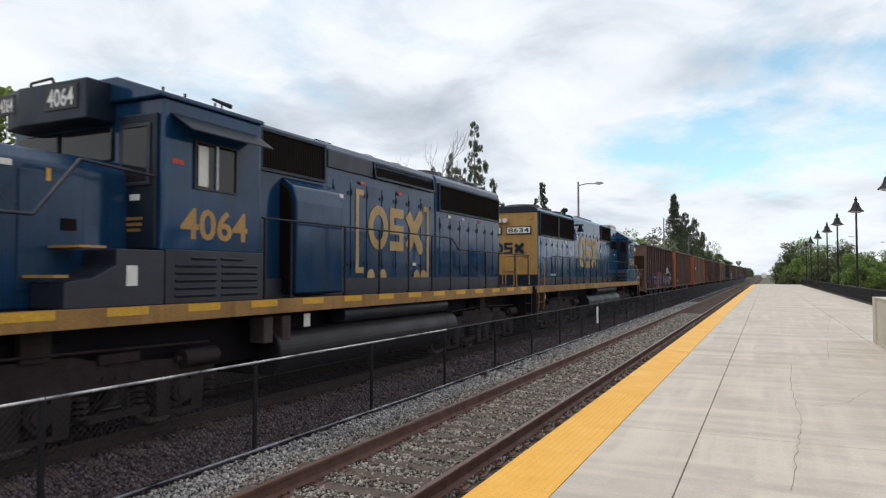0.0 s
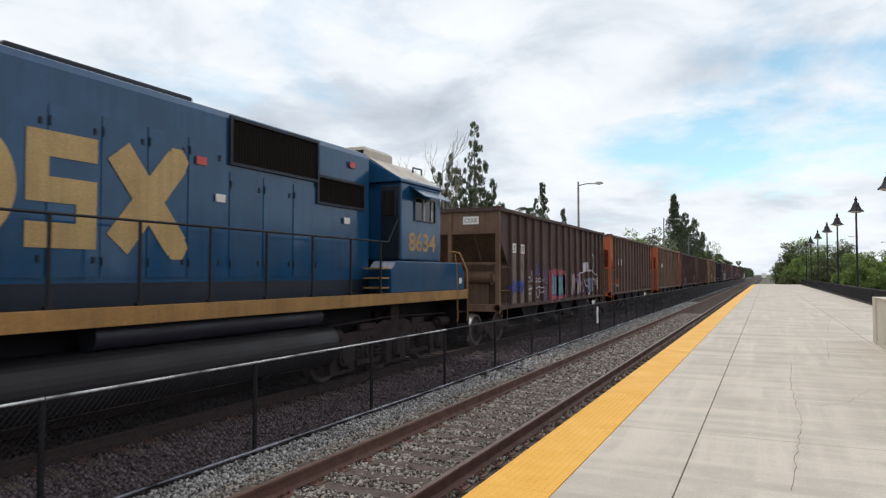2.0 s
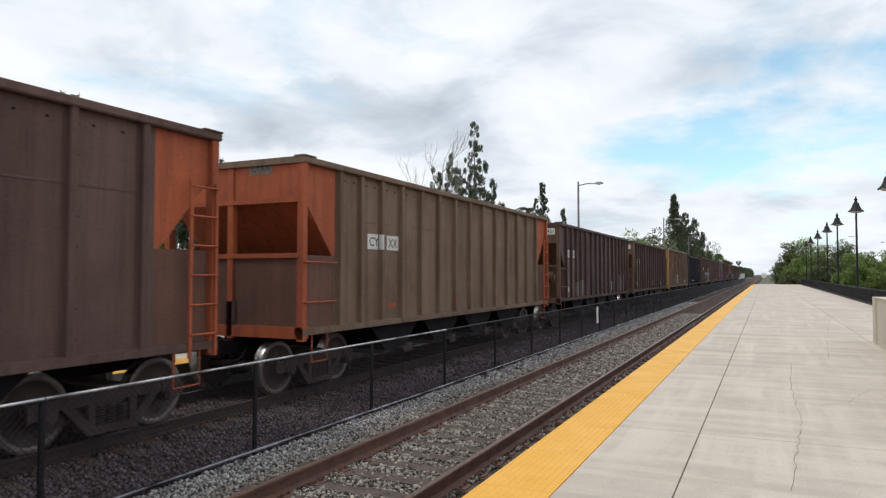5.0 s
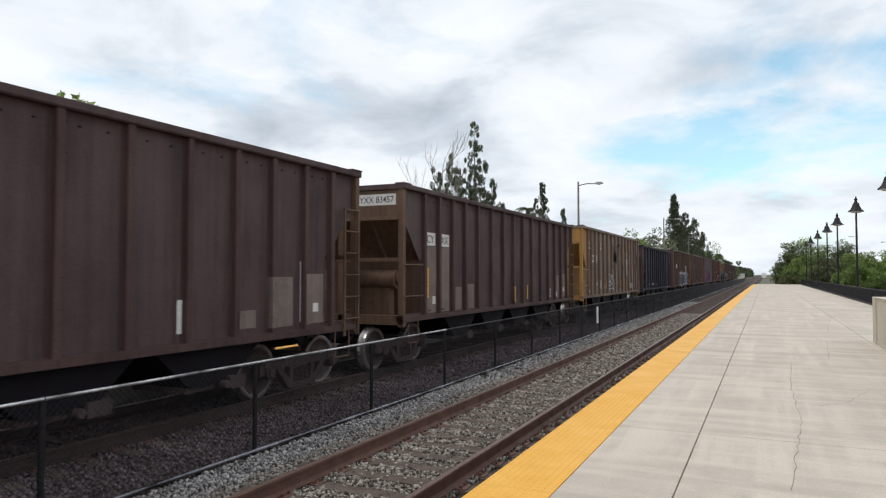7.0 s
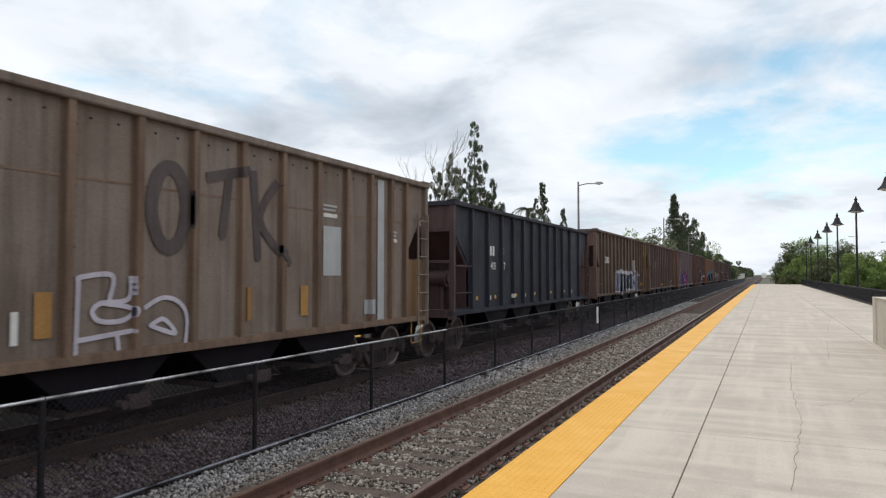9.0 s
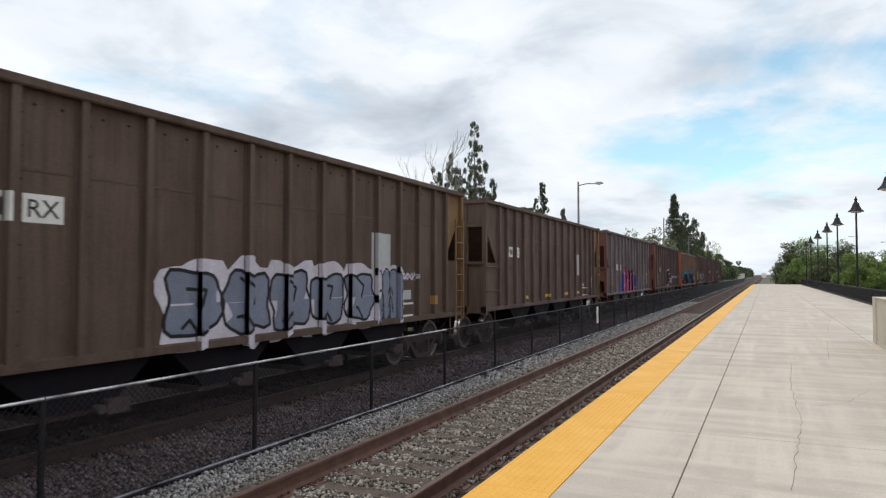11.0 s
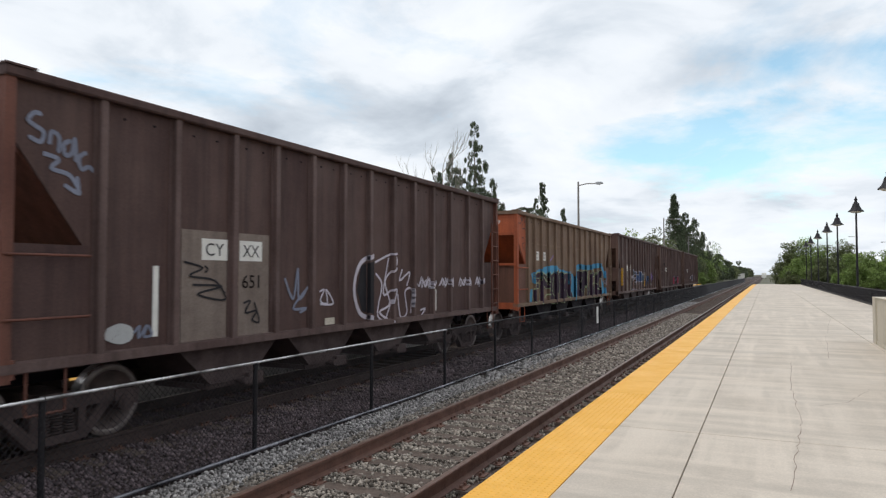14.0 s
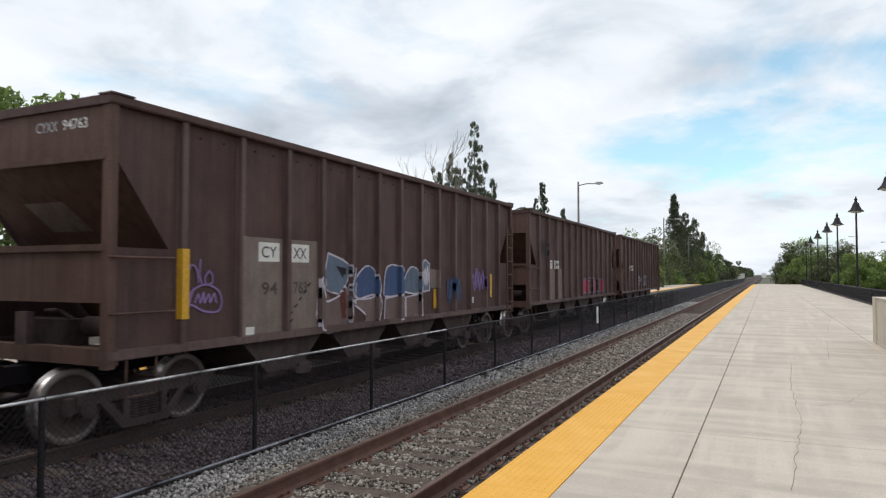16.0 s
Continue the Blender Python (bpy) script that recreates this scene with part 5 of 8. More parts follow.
            for width, mt, up in ((w + 0.42, halo, 0.003), (w + 0.09, edge, 0.007)):
                if not mt: continue
                tr = []
                for ln in lines: tr += stroke([ln[0]] + ln, width) + stroke([ln[1], ln[0]], width)
                tr = [[(min(max(u, y0 - 0.4), y1 + 0.4), min(max(v, 1.12), z1 + 0.12)) for u, v in t] for t in tr]
                decal("graffiti", tr, mt, h, XS, lift=up + 0.0007 * i, label=lab, **rib_args)
            for k, ln in enumerate(lines):
                decal("graffiti", [[(u, max(v, 1.14)) for u, v in t] for t in stroke(ln, w) + stroke([ln[1], ln[0]], w)], fills[k % len(fills)], h, XS, lift=0.011 + 0.0007 * i, label=lab, **rib_args)
        elif kind == "tag":          # y0 y1 z0 z1 seed material: a quick looping scrawl
            y0, y1, z0, z1, seed, mt, w = p
            rng = random.Random(seed)
            pts = []
            n = 26
            for k in range(n):
                s = k / (n - 1)
                pts.append((y0 + (y1 - y0) * (s + 0.12 * math.sin(k * 1.9 + seed)), z0 + (z1 - z0) * (0.5 + 0.48 * math.sin(k * 2.4 + seed * 1.3) * rng.uniform(0.5, 1))))
            fine = freehand(pts, 3)
            decal("graffiti", stroke(fine, w), mt, h, XS, lift=0.0035 + 0.0007 * i, label="quick painted scrawl", **rib_args)
    for o in h.children:
        o.location.y -= BODY / 2
    VEHICLES.append((h, spec["at"] + moved + BODY / 2))
    return h

def paint(name, col, dirt=None, streak=0.65, amount=0.8):
    hue = (0.80, 0.745, 0.81)
    col, dirt = (tuple(c * k for c, k in zip(v, hue)) for v in (col, dirt or tuple(c * 0.62 for c in col)))
    return surface(name, col, dirt, amount, 0.8, 0.72, streak=streak, bump=0.08, spread=0.2, gloss=0.3)
P_BROWN = paint("brown_hopper_paint", (0.108, 0.066, 0.053), (0.072, 0.044, 0.040))
P_PURPLE = paint("dull_purple_brown_paint", (0.108, 0.072, 0.066), (0.074, 0.050, 0.048))
P_RUSTB = paint("rusty_brown_paint", (0.165, 0.105, 0.080), (0.115, 0.073, 0.058))
P_TAN = paint("tan_brown_paint", (0.255, 0.182, 0.115), (0.172, 0.116, 0.078))
P_GREYTAN = paint("grey_tan_paint", (0.285, 0.245, 0.19), (0.19, 0.148, 0.108))
P_GREY = paint("worn_grey_paint", (0.155, 0.132, 0.132), (0.10, 0.083, 0.083))
P_BLACK = paint("blue_black_paint", (0.034, 0.039, 0.055), (0.025, 0.025, 0.032))
P_OLIVE = paint("olive_brown_paint", (0.14, 0.098, 0.066), (0.098, 0.067, 0.05))
P_ORANGE = paint("rust_orange_paint", (0.54, 0.14, 0.05), (0.27, 0.088, 0.05), 0.5, 0.75)
P_RUSTEND = paint("sooty_rust_paint", (0.196, 0.098, 0.064), (0.115, 0.069, 0.052), 0.5, 0.7)
P_REDBR = paint("red_brown_paint", (0.198, 0.085, 0.055), (0.126, 0.058, 0.043))
P_YELLOW = paint("faded_yellow_paint", (0.56, 0.33, 0.085), (0.33, 0.18, 0.07), 0.45)
P_OCHRE = paint("dull_ochre_paint", (0.27, 0.165, 0.065), (0.17, 0.105, 0.055), 0.45)
P_TANEND = paint("dusty_tan_paint", (0.198, 0.128, 0.078), (0.105, 0.066, 0.042))
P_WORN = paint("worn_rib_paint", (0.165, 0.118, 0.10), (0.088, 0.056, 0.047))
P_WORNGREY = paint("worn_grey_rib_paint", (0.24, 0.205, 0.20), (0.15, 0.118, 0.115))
P_BROWNEND = paint("dusty_brown_paint", (0.150, 0.092, 0.066), (0.085, 0.052, 0.041))
G_TEAL = paint("teal_spray", (0.264, 0.504, 0.516), streak=0.2)
G_PINK = paint("pink_spray", (0.504, 0.156, 0.18), streak=0.2)
G_CREAM = paint("cream_spray", (0.504, 0.432, 0.312), streak=0.3)
G_WHITE = paint("white_spray", (0.744, 0.744, 0.78), streak=0.2)
G_MAGENTA = paint("magenta_spray", (0.504, 0.066, 0.156), (0.45, 0.1, 0.06), 0.15)
G_BLUE = paint("blue_spray", (0.072, 0.12, 0.432), streak=0.2)
G_CYAN = paint("cyan_spray", (0.084, 0.396, 0.624), streak=0.2)
G_ROSE = paint("rose_spray", (0.624, 0.12, 0.204), (0.30, 0.05, 0.2), 0.15)
G_SMOKE = paint("smoky_spray", (0.115, 0.098, 0.085), streak=0.4)
G_GREEN = paint("pale_green_spray", (0.48, 0.624, 0.336), streak=0.2)
G_PLUM = paint("plum_spray", (0.055, 0.022, 0.055), (0.02, 0.018, 0.025), 0.2)
G_SILVER = paint("silver_blue_spray", (0.264, 0.312, 0.384), streak=0.2)
G_DENIM = paint("denim_spray", (0.09, 0.156, 0.3), streak=0.4)
G_STEEL = paint("steel_blue_spray", (0.18, 0.252, 0.324), streak=0.4)
G_DUSK = paint("dusky_spray", (0.228, 0.174, 0.15), streak=0.4)
G_BRICK = paint("brick_spray", (0.17, 0.05, 0.04), streak=0.3)
G_DARK = paint("black_spray", (0.022, 0.022, 0.026), streak=0.1)
G_VIOLET = paint("violet_spray", (0.336, 0.24, 0.48), streak=0.1)
BAR = "small unreadable stencil marks"

def cyxx(y, z, num=None, gap=0.22, bg=True, w=0.55, y2=None):
    """Two white panels of width w that start at y and y2."""
    out = []
    if y2: gap = y2 - y - w
    for k, word in enumerate(("CY", "XX")):
        a = y + k * (w + gap)
        if bg: out.append(("plate", a, a + w, z, z + 0.30, WHITE, "white panel with reporting marks"))
        out.append(("word", word, a + 0.07, a + w - 0.07, z + 0.06, z + 0.24, LETTER_BLACK))
    if num:
        half = len(num) // 2
        for k, word in enumerate((num[:half], num[half:])):
            a = y + k * (w + gap)
            out.append(("word", word, a + 0.08, a + w - 0.05, z - 0.52, z - 0.32, G_SMOKE))
    return out
def pmrx(y, z, num=None):
    out = []
    for k, word in enumerate(("PM", "RX")):
        a = y + k * 0.62
        out.append(("plate", a, a + 0.47, z, z + 0.31, WHITE, "white panel with reporting marks"))
        out.append(("word", word, a + 0.06, a + 0.42, z + 0.06, z + 0.25, LETTER_BLACK))
    if num:
        for k, word in enumerate((num[:len(num) // 2], num[len(num) // 2:])):
            out.append(("word", word, y + k * 0.62 + 0.03, y + k * 0.62 + 0.45, z - 0.42, z - 0.22, G_SMOKE))
    return out
def stencil(y, z, n=3, w=0.42, h=0.035, mt=None, last=0.07):
    out = [("plate", y, y + w * (1 - 0.12 * (k % 2)), z - 0.075 * k, z - 0.075 * k + h, mt or GREY_PATCH, BAR) for k in range(n)]
    if last: out.append(("plate", y, y + w, z - 0.075 * n - last * 0.6, z - 0.075 * n + last * 0.4, WHITE, BAR))
    return out
def reflectors(ys, z=1.3, w=0.46, mt=None):
    return [("plate", y, y + w, z, z + 0.1, mt or YELLOW_REFLEX, "yellow reflective strip") for y in ys]

def hoppers():
    P = 15.75
    S = []
    S.append(dict(style="A", top=4.05, sheet=P_BROWN, end=P_TANEND, corner=P_BROWN, at=0.0, shift=0.15, label="grimy brown open hopper car with pale graffiti along its side",
        marks=cyxx(1.37, 2.75, "83451", w=0.52, y2=2.17) + [("plate", 1.32, 1.87, 1.16, 2.73, DULL_PATCH, "worn grey paint patch"), ("plate", 2.1, 2.6, 1.16, 2.73, DULL_PATCH, "worn grey paint patch"), ("plate", 2.85, 3.4, 1.2, 1.75, DULL_PATCH, "worn grey paint patch"),
            ("tag", 1.3, 2.6, 1.45, 1.95, 3, G_BLUE, 0.07), ("spray", [[(2.97, 2.22), (3.01, 2.01), (3.2, 2.01)], [(3.31, 2.01), (3.41, 2.22), (3.44, 2.01)], [(3.05, 1.99), (3.03, 1.88), (3.2, 1.86), (3.25, 1.96), (3.09, 1.99)], [(3.31, 1.96), (3.36, 1.86), (3.48, 1.9), (3.42, 1.97)], [(3.01, 1.59), (3.46, 1.64)], [(3.06, 1.46), (3.31, 1.46)]], 0.035, G_WHITE, "white painted eyes and ears"), ("spray", [[(3.78, 1.96), (3.81, 1.85), (3.99, 1.86), (3.94, 1.96), (3.78, 1.96)], [(4.13, 1.95), (4.17, 1.83), (4.39, 1.87), (4.32, 1.96), (4.13, 1.95)], [(3.79, 1.6), (4.25, 1.67), (4.31, 1.46), (4.62, 1.6), (4.25, 1.65)], [(3.84, 1.56), (3.96, 1.33), (4.19, 1.36), (4.23, 1.54)]], 0.04, G_WHITE, "white painted face"), ("spray", [[(3.83, 2.12), (4.0, 2.46), (4.22, 2.12), (3.82, 2.15)], [(3.94, 2.25), (4.12, 2.25)]], 0.05, G_BLUE, "blue sprayed triangle"), ("spray", [[(4.71, 2.22), (4.87, 1.87), (5.0, 2.26), (5.09, 1.9), (5.31, 2.32)], [(4.8, 1.67), (4.88, 1.2), (5.01, 1.67), (5.07, 1.26)], [(4.87, 1.83), (5.17, 1.78)]], 0.045, G_VIOLET, "violet spray tag"),
            ("bubbles", 5.45, 7.3, 1.22, 2.15, 3, 21, [G_TEAL], G_DENIM, G_PINK, "teal bubble letters with a pink cloud"),
            ("wild", 8.2, 10.0, 1.22, 2.15, 4, 22, [G_CREAM], G_VIOLET, None, "cream spray letters"),
            ("shape", [(10.78, 1.91), (12.16, 1.95), (11.97, 1.56), (11.6, 1.26), (11.12, 1.56)], G_SILVER, None, "pale spray fan"), ("shape", [(10.35, 2.57), (11.01, 2.62), (11.01, 2.26), (10.46, 2.23)], G_WHITE, None, "white spray patch"), ("shape", [(12.49, 1.92), (13.17, 1.98), (13.24, 1.43), (12.62, 1.42)], G_CREAM, None, "cream spray patch"), ("spray", [[(9.37, 2.03), (10.38, 2.21), (12.16, 2.23), (13.17, 1.76)], [(12.07, 3.03), (12.49, 2.77), (12.16, 2.2)], [(10.51, 1.94), (11.07, 1.47), (11.54, 1.24), (12.1, 1.8)], [(12.29, 1.92), (12.82, 1.67), (13.03, 1.41)], [(9.73, 1.84), (10.11, 1.39)]], 0.06, G_WHITE, "white spray line"),
            ("end", "CYXX", 0.48, 0.88, 3.62, 3.75, LETTER_BLACK, WHITE)]))
    S.append(dict(style="B", top=4.08, sheet=P_RUSTB, end=P_ORANGE, low=P_RUSTEND, at=P + 0.05, label="rust-brown open hopper car with bright orange ends",
        marks=cyxx(2.05, 2.59, None, w=0.46, y2=2.85) + reflectors((4.6, 7.4), 1.35, 0.4, P_ORANGE) + [("plate", 1.5, 1.88, 1.6, 1.85, P_ORANGE, "orange paint patch"), ("plate", 1.68, 1.86, 1.46, 1.58, GREY_PATCH, BAR),
            ("end", "CYXX", 0.45, 0.85, 3.87, 4.0, LETTER_BLACK, DULL_PATCH), ("end", "994008", 0.46, 1.0, 3.68, 3.8, WHITE, None)]))
    S.append(dict(style="B", top=4.08, sheet=P_TAN, end=P_ORANGE, low=P_RUSTEND, at=2 * P + 0.35, label="tan-brown open hopper car with orange ends",
        marks=cyxx(2.17, 2.59, None, 0.25, True, 0.5) + reflectors((3.0, 6.2, 9.0), 1.4, 0.3, P_ORANGE) + [("end", "CYXX", 0.45, 0.85, 3.87, 4.0, LETTER_BLACK, DULL_PATCH)]))
    for k, num, off, lab in ((3, "83421", 0.1, "dark purple-brown open hopper car with worn marks"), (4, "83457", 0.3, "dark purple-brown open hopper car with pale worn patches")):
        S.append(dict(style="A", top=4.035, sheet=P_PURPLE, rib=P_BROWN, end=P_TANEND, corner=P_PURPLE, at=k * P + off, shift=0.15 if k == 3 else 0.03, label=lab,
            marks=cyxx(1.35 if k == 3 else 1.25, 2.76, num if k == 3 else None, w=0.52, y2=2.13 if k == 3 else 2.02) + [("plate", 1.27, 1.82, 1.2, 2.74, DULL_PATCH, "worn grey paint patch"), ("plate", 2.05, 2.55, 1.2, 2.74, DULL_PATCH, "worn grey paint patch"), ("plate", 2.72, 3.3, 1.2, 1.78, DULL_PATCH, "worn grey paint patch"), ("plate", 3.5, 4.12, 1.2, 1.84, DULL_PATCH, "worn grey paint patch"),
                ("plate", 11.7, 12.35, 1.25, 2.05, DULL_PATCH, "worn grey paint patch"), ("plate", 12.6, 13.2, 1.25, 2.1, DULL_PATCH, "worn grey paint patch"), ("plate", 1.34, 1.42, 1.55, 2.25, WHITE if k == 3 else YELLOW_REFLEX, "vertical reflector"), ("plate", 1.6, 1.76, 1.4, 1.58, WHITE, BAR), ("plate", 9.9 if k == 3 else 8.58, 10.0 if k == 3 else 8.66, 1.3, 1.75, WHITE if k == 3 else YELLOW_REFLEX, "vertical reflector"), ("plate", 12.9, 13.05, 1.45, 1.6, WHITE, BAR)]
                + ([("plate", 7.11, 7.2, 1.26, 1.73, YELLOW_REFLEX, "yellow vertical reflector"), 
                    ("strokes", [[(10.84, 1.31), (11.26, 1.31), (11.26, 1.57), (10.84, 1.57), (10.84, 1.31)], [(10.84, 1.44), (11.26, 1.44)], [(11.0, 1.36), (11.12, 1.52)]], 0.025, WHITE, "small white stencilled box"), ("plate", 11.66, 11.76, 1.3, 1.46, WHITE, BAR),
                    ("spray", [[(7.34, 3.28), (7.42, 3.05), (7.5, 2.95), (7.56, 3.1), (7.5, 3.3), (7.4, 3.2)], [(8.0, 3.3), (8.12, 3.26), (8.24, 3.3)]], 0.03, P_REDBR, "faint reddish chalk scrawl")] if k == 4 else
                   [("plate", 11.0, 11.45, 1.28, 1.55, DULL_PATCH, "worn grey paint patch"), ("strokes", [[(12.54, 1.3), (12.54, 2.3)]], 0.03, GREY_PATCH, "pale vertical line")])
                + [("plate", 1.35 + 0.75 * (q % 2), 1.5 + 0.75 * (q % 2), 1.24, 1.28, LETTER_BLACK, BAR) for q in range(2)]
                + [("end", "CYXX " + num, 0.36, 1.34, 3.64, 3.78, LETTER_BLACK, WHITE)]))
    S.append(dict(style="C", top=4.16, sheet=P_GREYTAN, end=P_YELLOW, low=P_OCHRE, rear=P_GREYTAN, rib=P_TAN, at=5 * P + 0.12, shift=0.12, label="grey-tan open hopper car with faded yellow ends",
        marks=pmrx(2.12, 2.64, "4811") + stencil(1.42, 3.5) + stencil(3.65, 3.52) + [("plate", 10.25, 10.8, 2.07, 2.95, GREY_PATCH, "pale grey painted-over panel")] + stencil(10.25, 3.3, 2) + stencil(12.6, 2.95, 2, 0.3) +
            [("spray", [[(7.1, 2.99), (7.06, 2.72), (6.96, 2.52), (6.81, 2.44), (6.67, 2.5), (6.57, 2.69), (6.52, 2.94), (6.56, 3.2), (6.65, 3.4), (6.79, 3.49), (6.94, 3.44), (7.05, 3.25), (7.1, 2.99)]], 0.2, G_SMOKE, "smoky black sprayed ring"), ("spray", [[(7.46, 3.44), (8.29, 3.65)], [(7.91, 3.54), (7.78, 2.66)], [(8.42, 3.67), (8.54, 2.35)], [(8.99, 3.56), (8.57, 2.91), (9.29, 2.29)]], 0.15, G_SMOKE, "smoky black sprayed letters"), ("plate", 12.1, 12.35, 1.15, 4.0, GREY_PATCH, "pale vertical paint band"), ("plate", 11.6, 12.0, 1.32, 1.6, GREY_PATCH, BAR), ("plate", 2.0, 2.1, 1.25, 1.75, WHITE, BAR), ("plate", 1.35, 1.55, 1.6, 2.3, P_YELLOW, "yellow paint patch"), ("plate", 1.4, 1.75, 1.3, 1.42, GREY_PATCH, BAR), ("plate", 3.9, 4.0, 1.4, 1.8, WHITE, BAR), ("plate", 4.75, 4.83, 1.35, 1.7, WHITE, BAR), ("plate", 5.0, 5.2, 1.4, 1.9, P_YELLOW, "yellow paint patch"), ("plate", 8.2, 8.4, 1.4, 1.9, P_YELLOW, "yellow paint patch"), ("plate", 9.6, 9.8, 1.4, 1.9, P_YELLOW, "yellow paint patch"), ("plate", 2.9, 3.2, 1.6, 1.72, GREY_PATCH, BAR),
            ("spray", [[(5.5, 2.02), (5.54, 2.06), (5.95, 2.08), (5.92, 1.8)], [(6.21, 2.07), (6.18, 1.79), (5.8, 1.75), (5.69, 1.65), (5.81, 1.54), (6.12, 1.54), (6.25, 1.67), (5.8, 1.76)], [(5.49, 1.34), (6.23, 1.4)], [(5.51, 2.02), (5.49, 1.14)], [(6.42, 1.67), (6.7, 1.79), (6.97, 1.73), (7.12, 1.52), (7.09, 1.1)], [(6.52, 1.45), (6.7, 1.52), (6.82, 1.45), (6.92, 1.32), (6.67, 1.39), (6.52, 1.45)], [(6.03, 1.39), (6.07, 1.1)]], 0.06, G_WHITE, "white chalk-like spray scrawl"),
            ("end", "PMRX", 0.42, 0.78, 3.93, 4.03, LETTER_BLACK, DULL_PATCH)]))
    S.append(dict(style="E", top=3.93, sheet=P_BLACK, end=P_PURPLE, corner=P_BLACK, rib=P_BLACK, at=6 * P + 0.02, label="blue-black open hopper car with white markings",
        marks=[("plate", 2.65, 2.8, 2.62, 2.9, WHITE, BAR), ("plate", 2.86, 3.0, 2.62, 2.9, WHITE, BAR), ("plate", 3.62, 3.78, 2.62, 2.9, WHITE, BAR), ("word", "1400", 2.62, 3.1, 2.22, 2.45, WHITE), ("word", "97", 3.6, 3.9, 2.22, 2.45, WHITE)] + reflectors((1.62, 3.0, 4.8, 6.7, 8.6, 10.4), 1.4, 0.13, YELLOW_REFLEX) +
            [("plate", y, y + 0.12, 1.38, 1.5, WHITE, BAR) for y in (2.6, 4.4, 5.5, 7.4, 9.3, 11.2)] + [("end", "140097", 0.2, 0.8, 3.3, 3.42, WHITE, None)]))
    S.append(dict(style="C", top=4.17, sheet=P_OLIVE, end=P_RUSTB, corner=P_OLIVE, rear=P_OCHRE, rib=P_OLIVE, at=7 * P - 0.1, label="olive-brown open hopper car with silver bubble graffiti",
        marks=pmrx(2.1, 2.64) + [("plate", 9.75, 10.5, 2.07, 2.92, GREY_PATCH, "pale grey painted-over panel"),
            ("spray", [[(9.88, 2.17), (10.02, 2.22), (10.16, 2.16), (10.29, 2.23), (10.46, 2.18), (10.63, 2.24), (10.83, 2.17), (10.91, 1.91), (10.88, 1.55), (10.91, 1.17), (10.66, 1.11)]], 0.1, G_WHITE, "white spray edge"), ("shape", [(9.89, 2.14), (10.02, 2.19), (10.14, 2.12), (10.18, 1.79), (10.23, 1.49), (10.19, 1.21), (10.04, 1.16), (9.91, 1.16)], G_SILVER, G_DARK, "silver-blue bubble letter"), ("shape", [(10.18, 2.07), (10.29, 2.2), (10.43, 2.15), (10.48, 1.82), (10.48, 1.38), (10.39, 1.19), (10.25, 1.18), (10.2, 1.69)], G_SILVER, G_DARK, "silver-blue bubble letter"), ("shape", [(10.47, 2.15), (10.63, 2.2), (10.81, 2.12), (10.88, 1.92), (10.85, 1.55), (10.88, 1.19), (10.66, 1.13), (10.52, 1.17), (10.48, 1.67)], G_SILVER, G_DARK, "silver-blue bubble letter"), ("spray", [[(10.42, 1.68), (10.44, 1.78), (10.52, 1.8), (10.59, 1.67)], [(10.43, 1.38), (10.46, 1.59), (10.54, 1.6), (10.6, 1.32)], [(9.9, 1.75), (10.08, 1.79), (10.19, 1.64), (10.18, 1.4), (10.04, 1.27)]], 0.05, G_DARK, "black spray line"), ("bubbles", 4.6, 9.84, 1.15, 2.2, 5, 31, [G_SILVER], G_DARK, G_WHITE, "silver-blue bubble letters with dark outlines"), ("tag", 10.95, 11.6, 1.95, 2.15, 6, G_WHITE, 0.03), ("plate", 11.0, 11.4, 1.55, 1.75, GREY_PATCH, BAR), ("plate", 12.35, 12.75, 1.4, 1.6, P_YELLOW, "yellow paint patch"), ("plate", 10.95, 11.5, 1.18, 1.22, WHITE, BAR), ("plate", 10.95, 11.5, 1.44, 1.48, WHITE, BAR)]))
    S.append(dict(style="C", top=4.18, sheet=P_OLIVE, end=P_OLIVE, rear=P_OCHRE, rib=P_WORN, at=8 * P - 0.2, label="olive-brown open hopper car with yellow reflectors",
        marks=pmrx(1.96, 2.62, "480184") + [("plate", 10.1, 10.66, 2.06, 2.9, GREY_PATCH, "pale grey painted-over panel"), ("plate", 11.2, 11.45, 1.6, 1.72, GREY_PATCH, BAR), ("plate", 11.1, 11.7, 1.2, 1.24, WHITE, BAR), ("plate", 11.1, 11.7, 1.5, 1.54, WHITE, BAR), ("plate", 2.65, 2.85, 1.35, 1.45, GREY_PATCH, BAR), ("plate", 12.75, 12.95, 1.5, 2.0, YELLOW_REFLEX, "yellow reflective strip")] + reflectors((3.48, 5.8, 8.4, 10.2)) + [("end", "PMRX", 0.2, 0.62, 3.92, 4.04, LETTER_BLACK, DULL_PATCH)]))
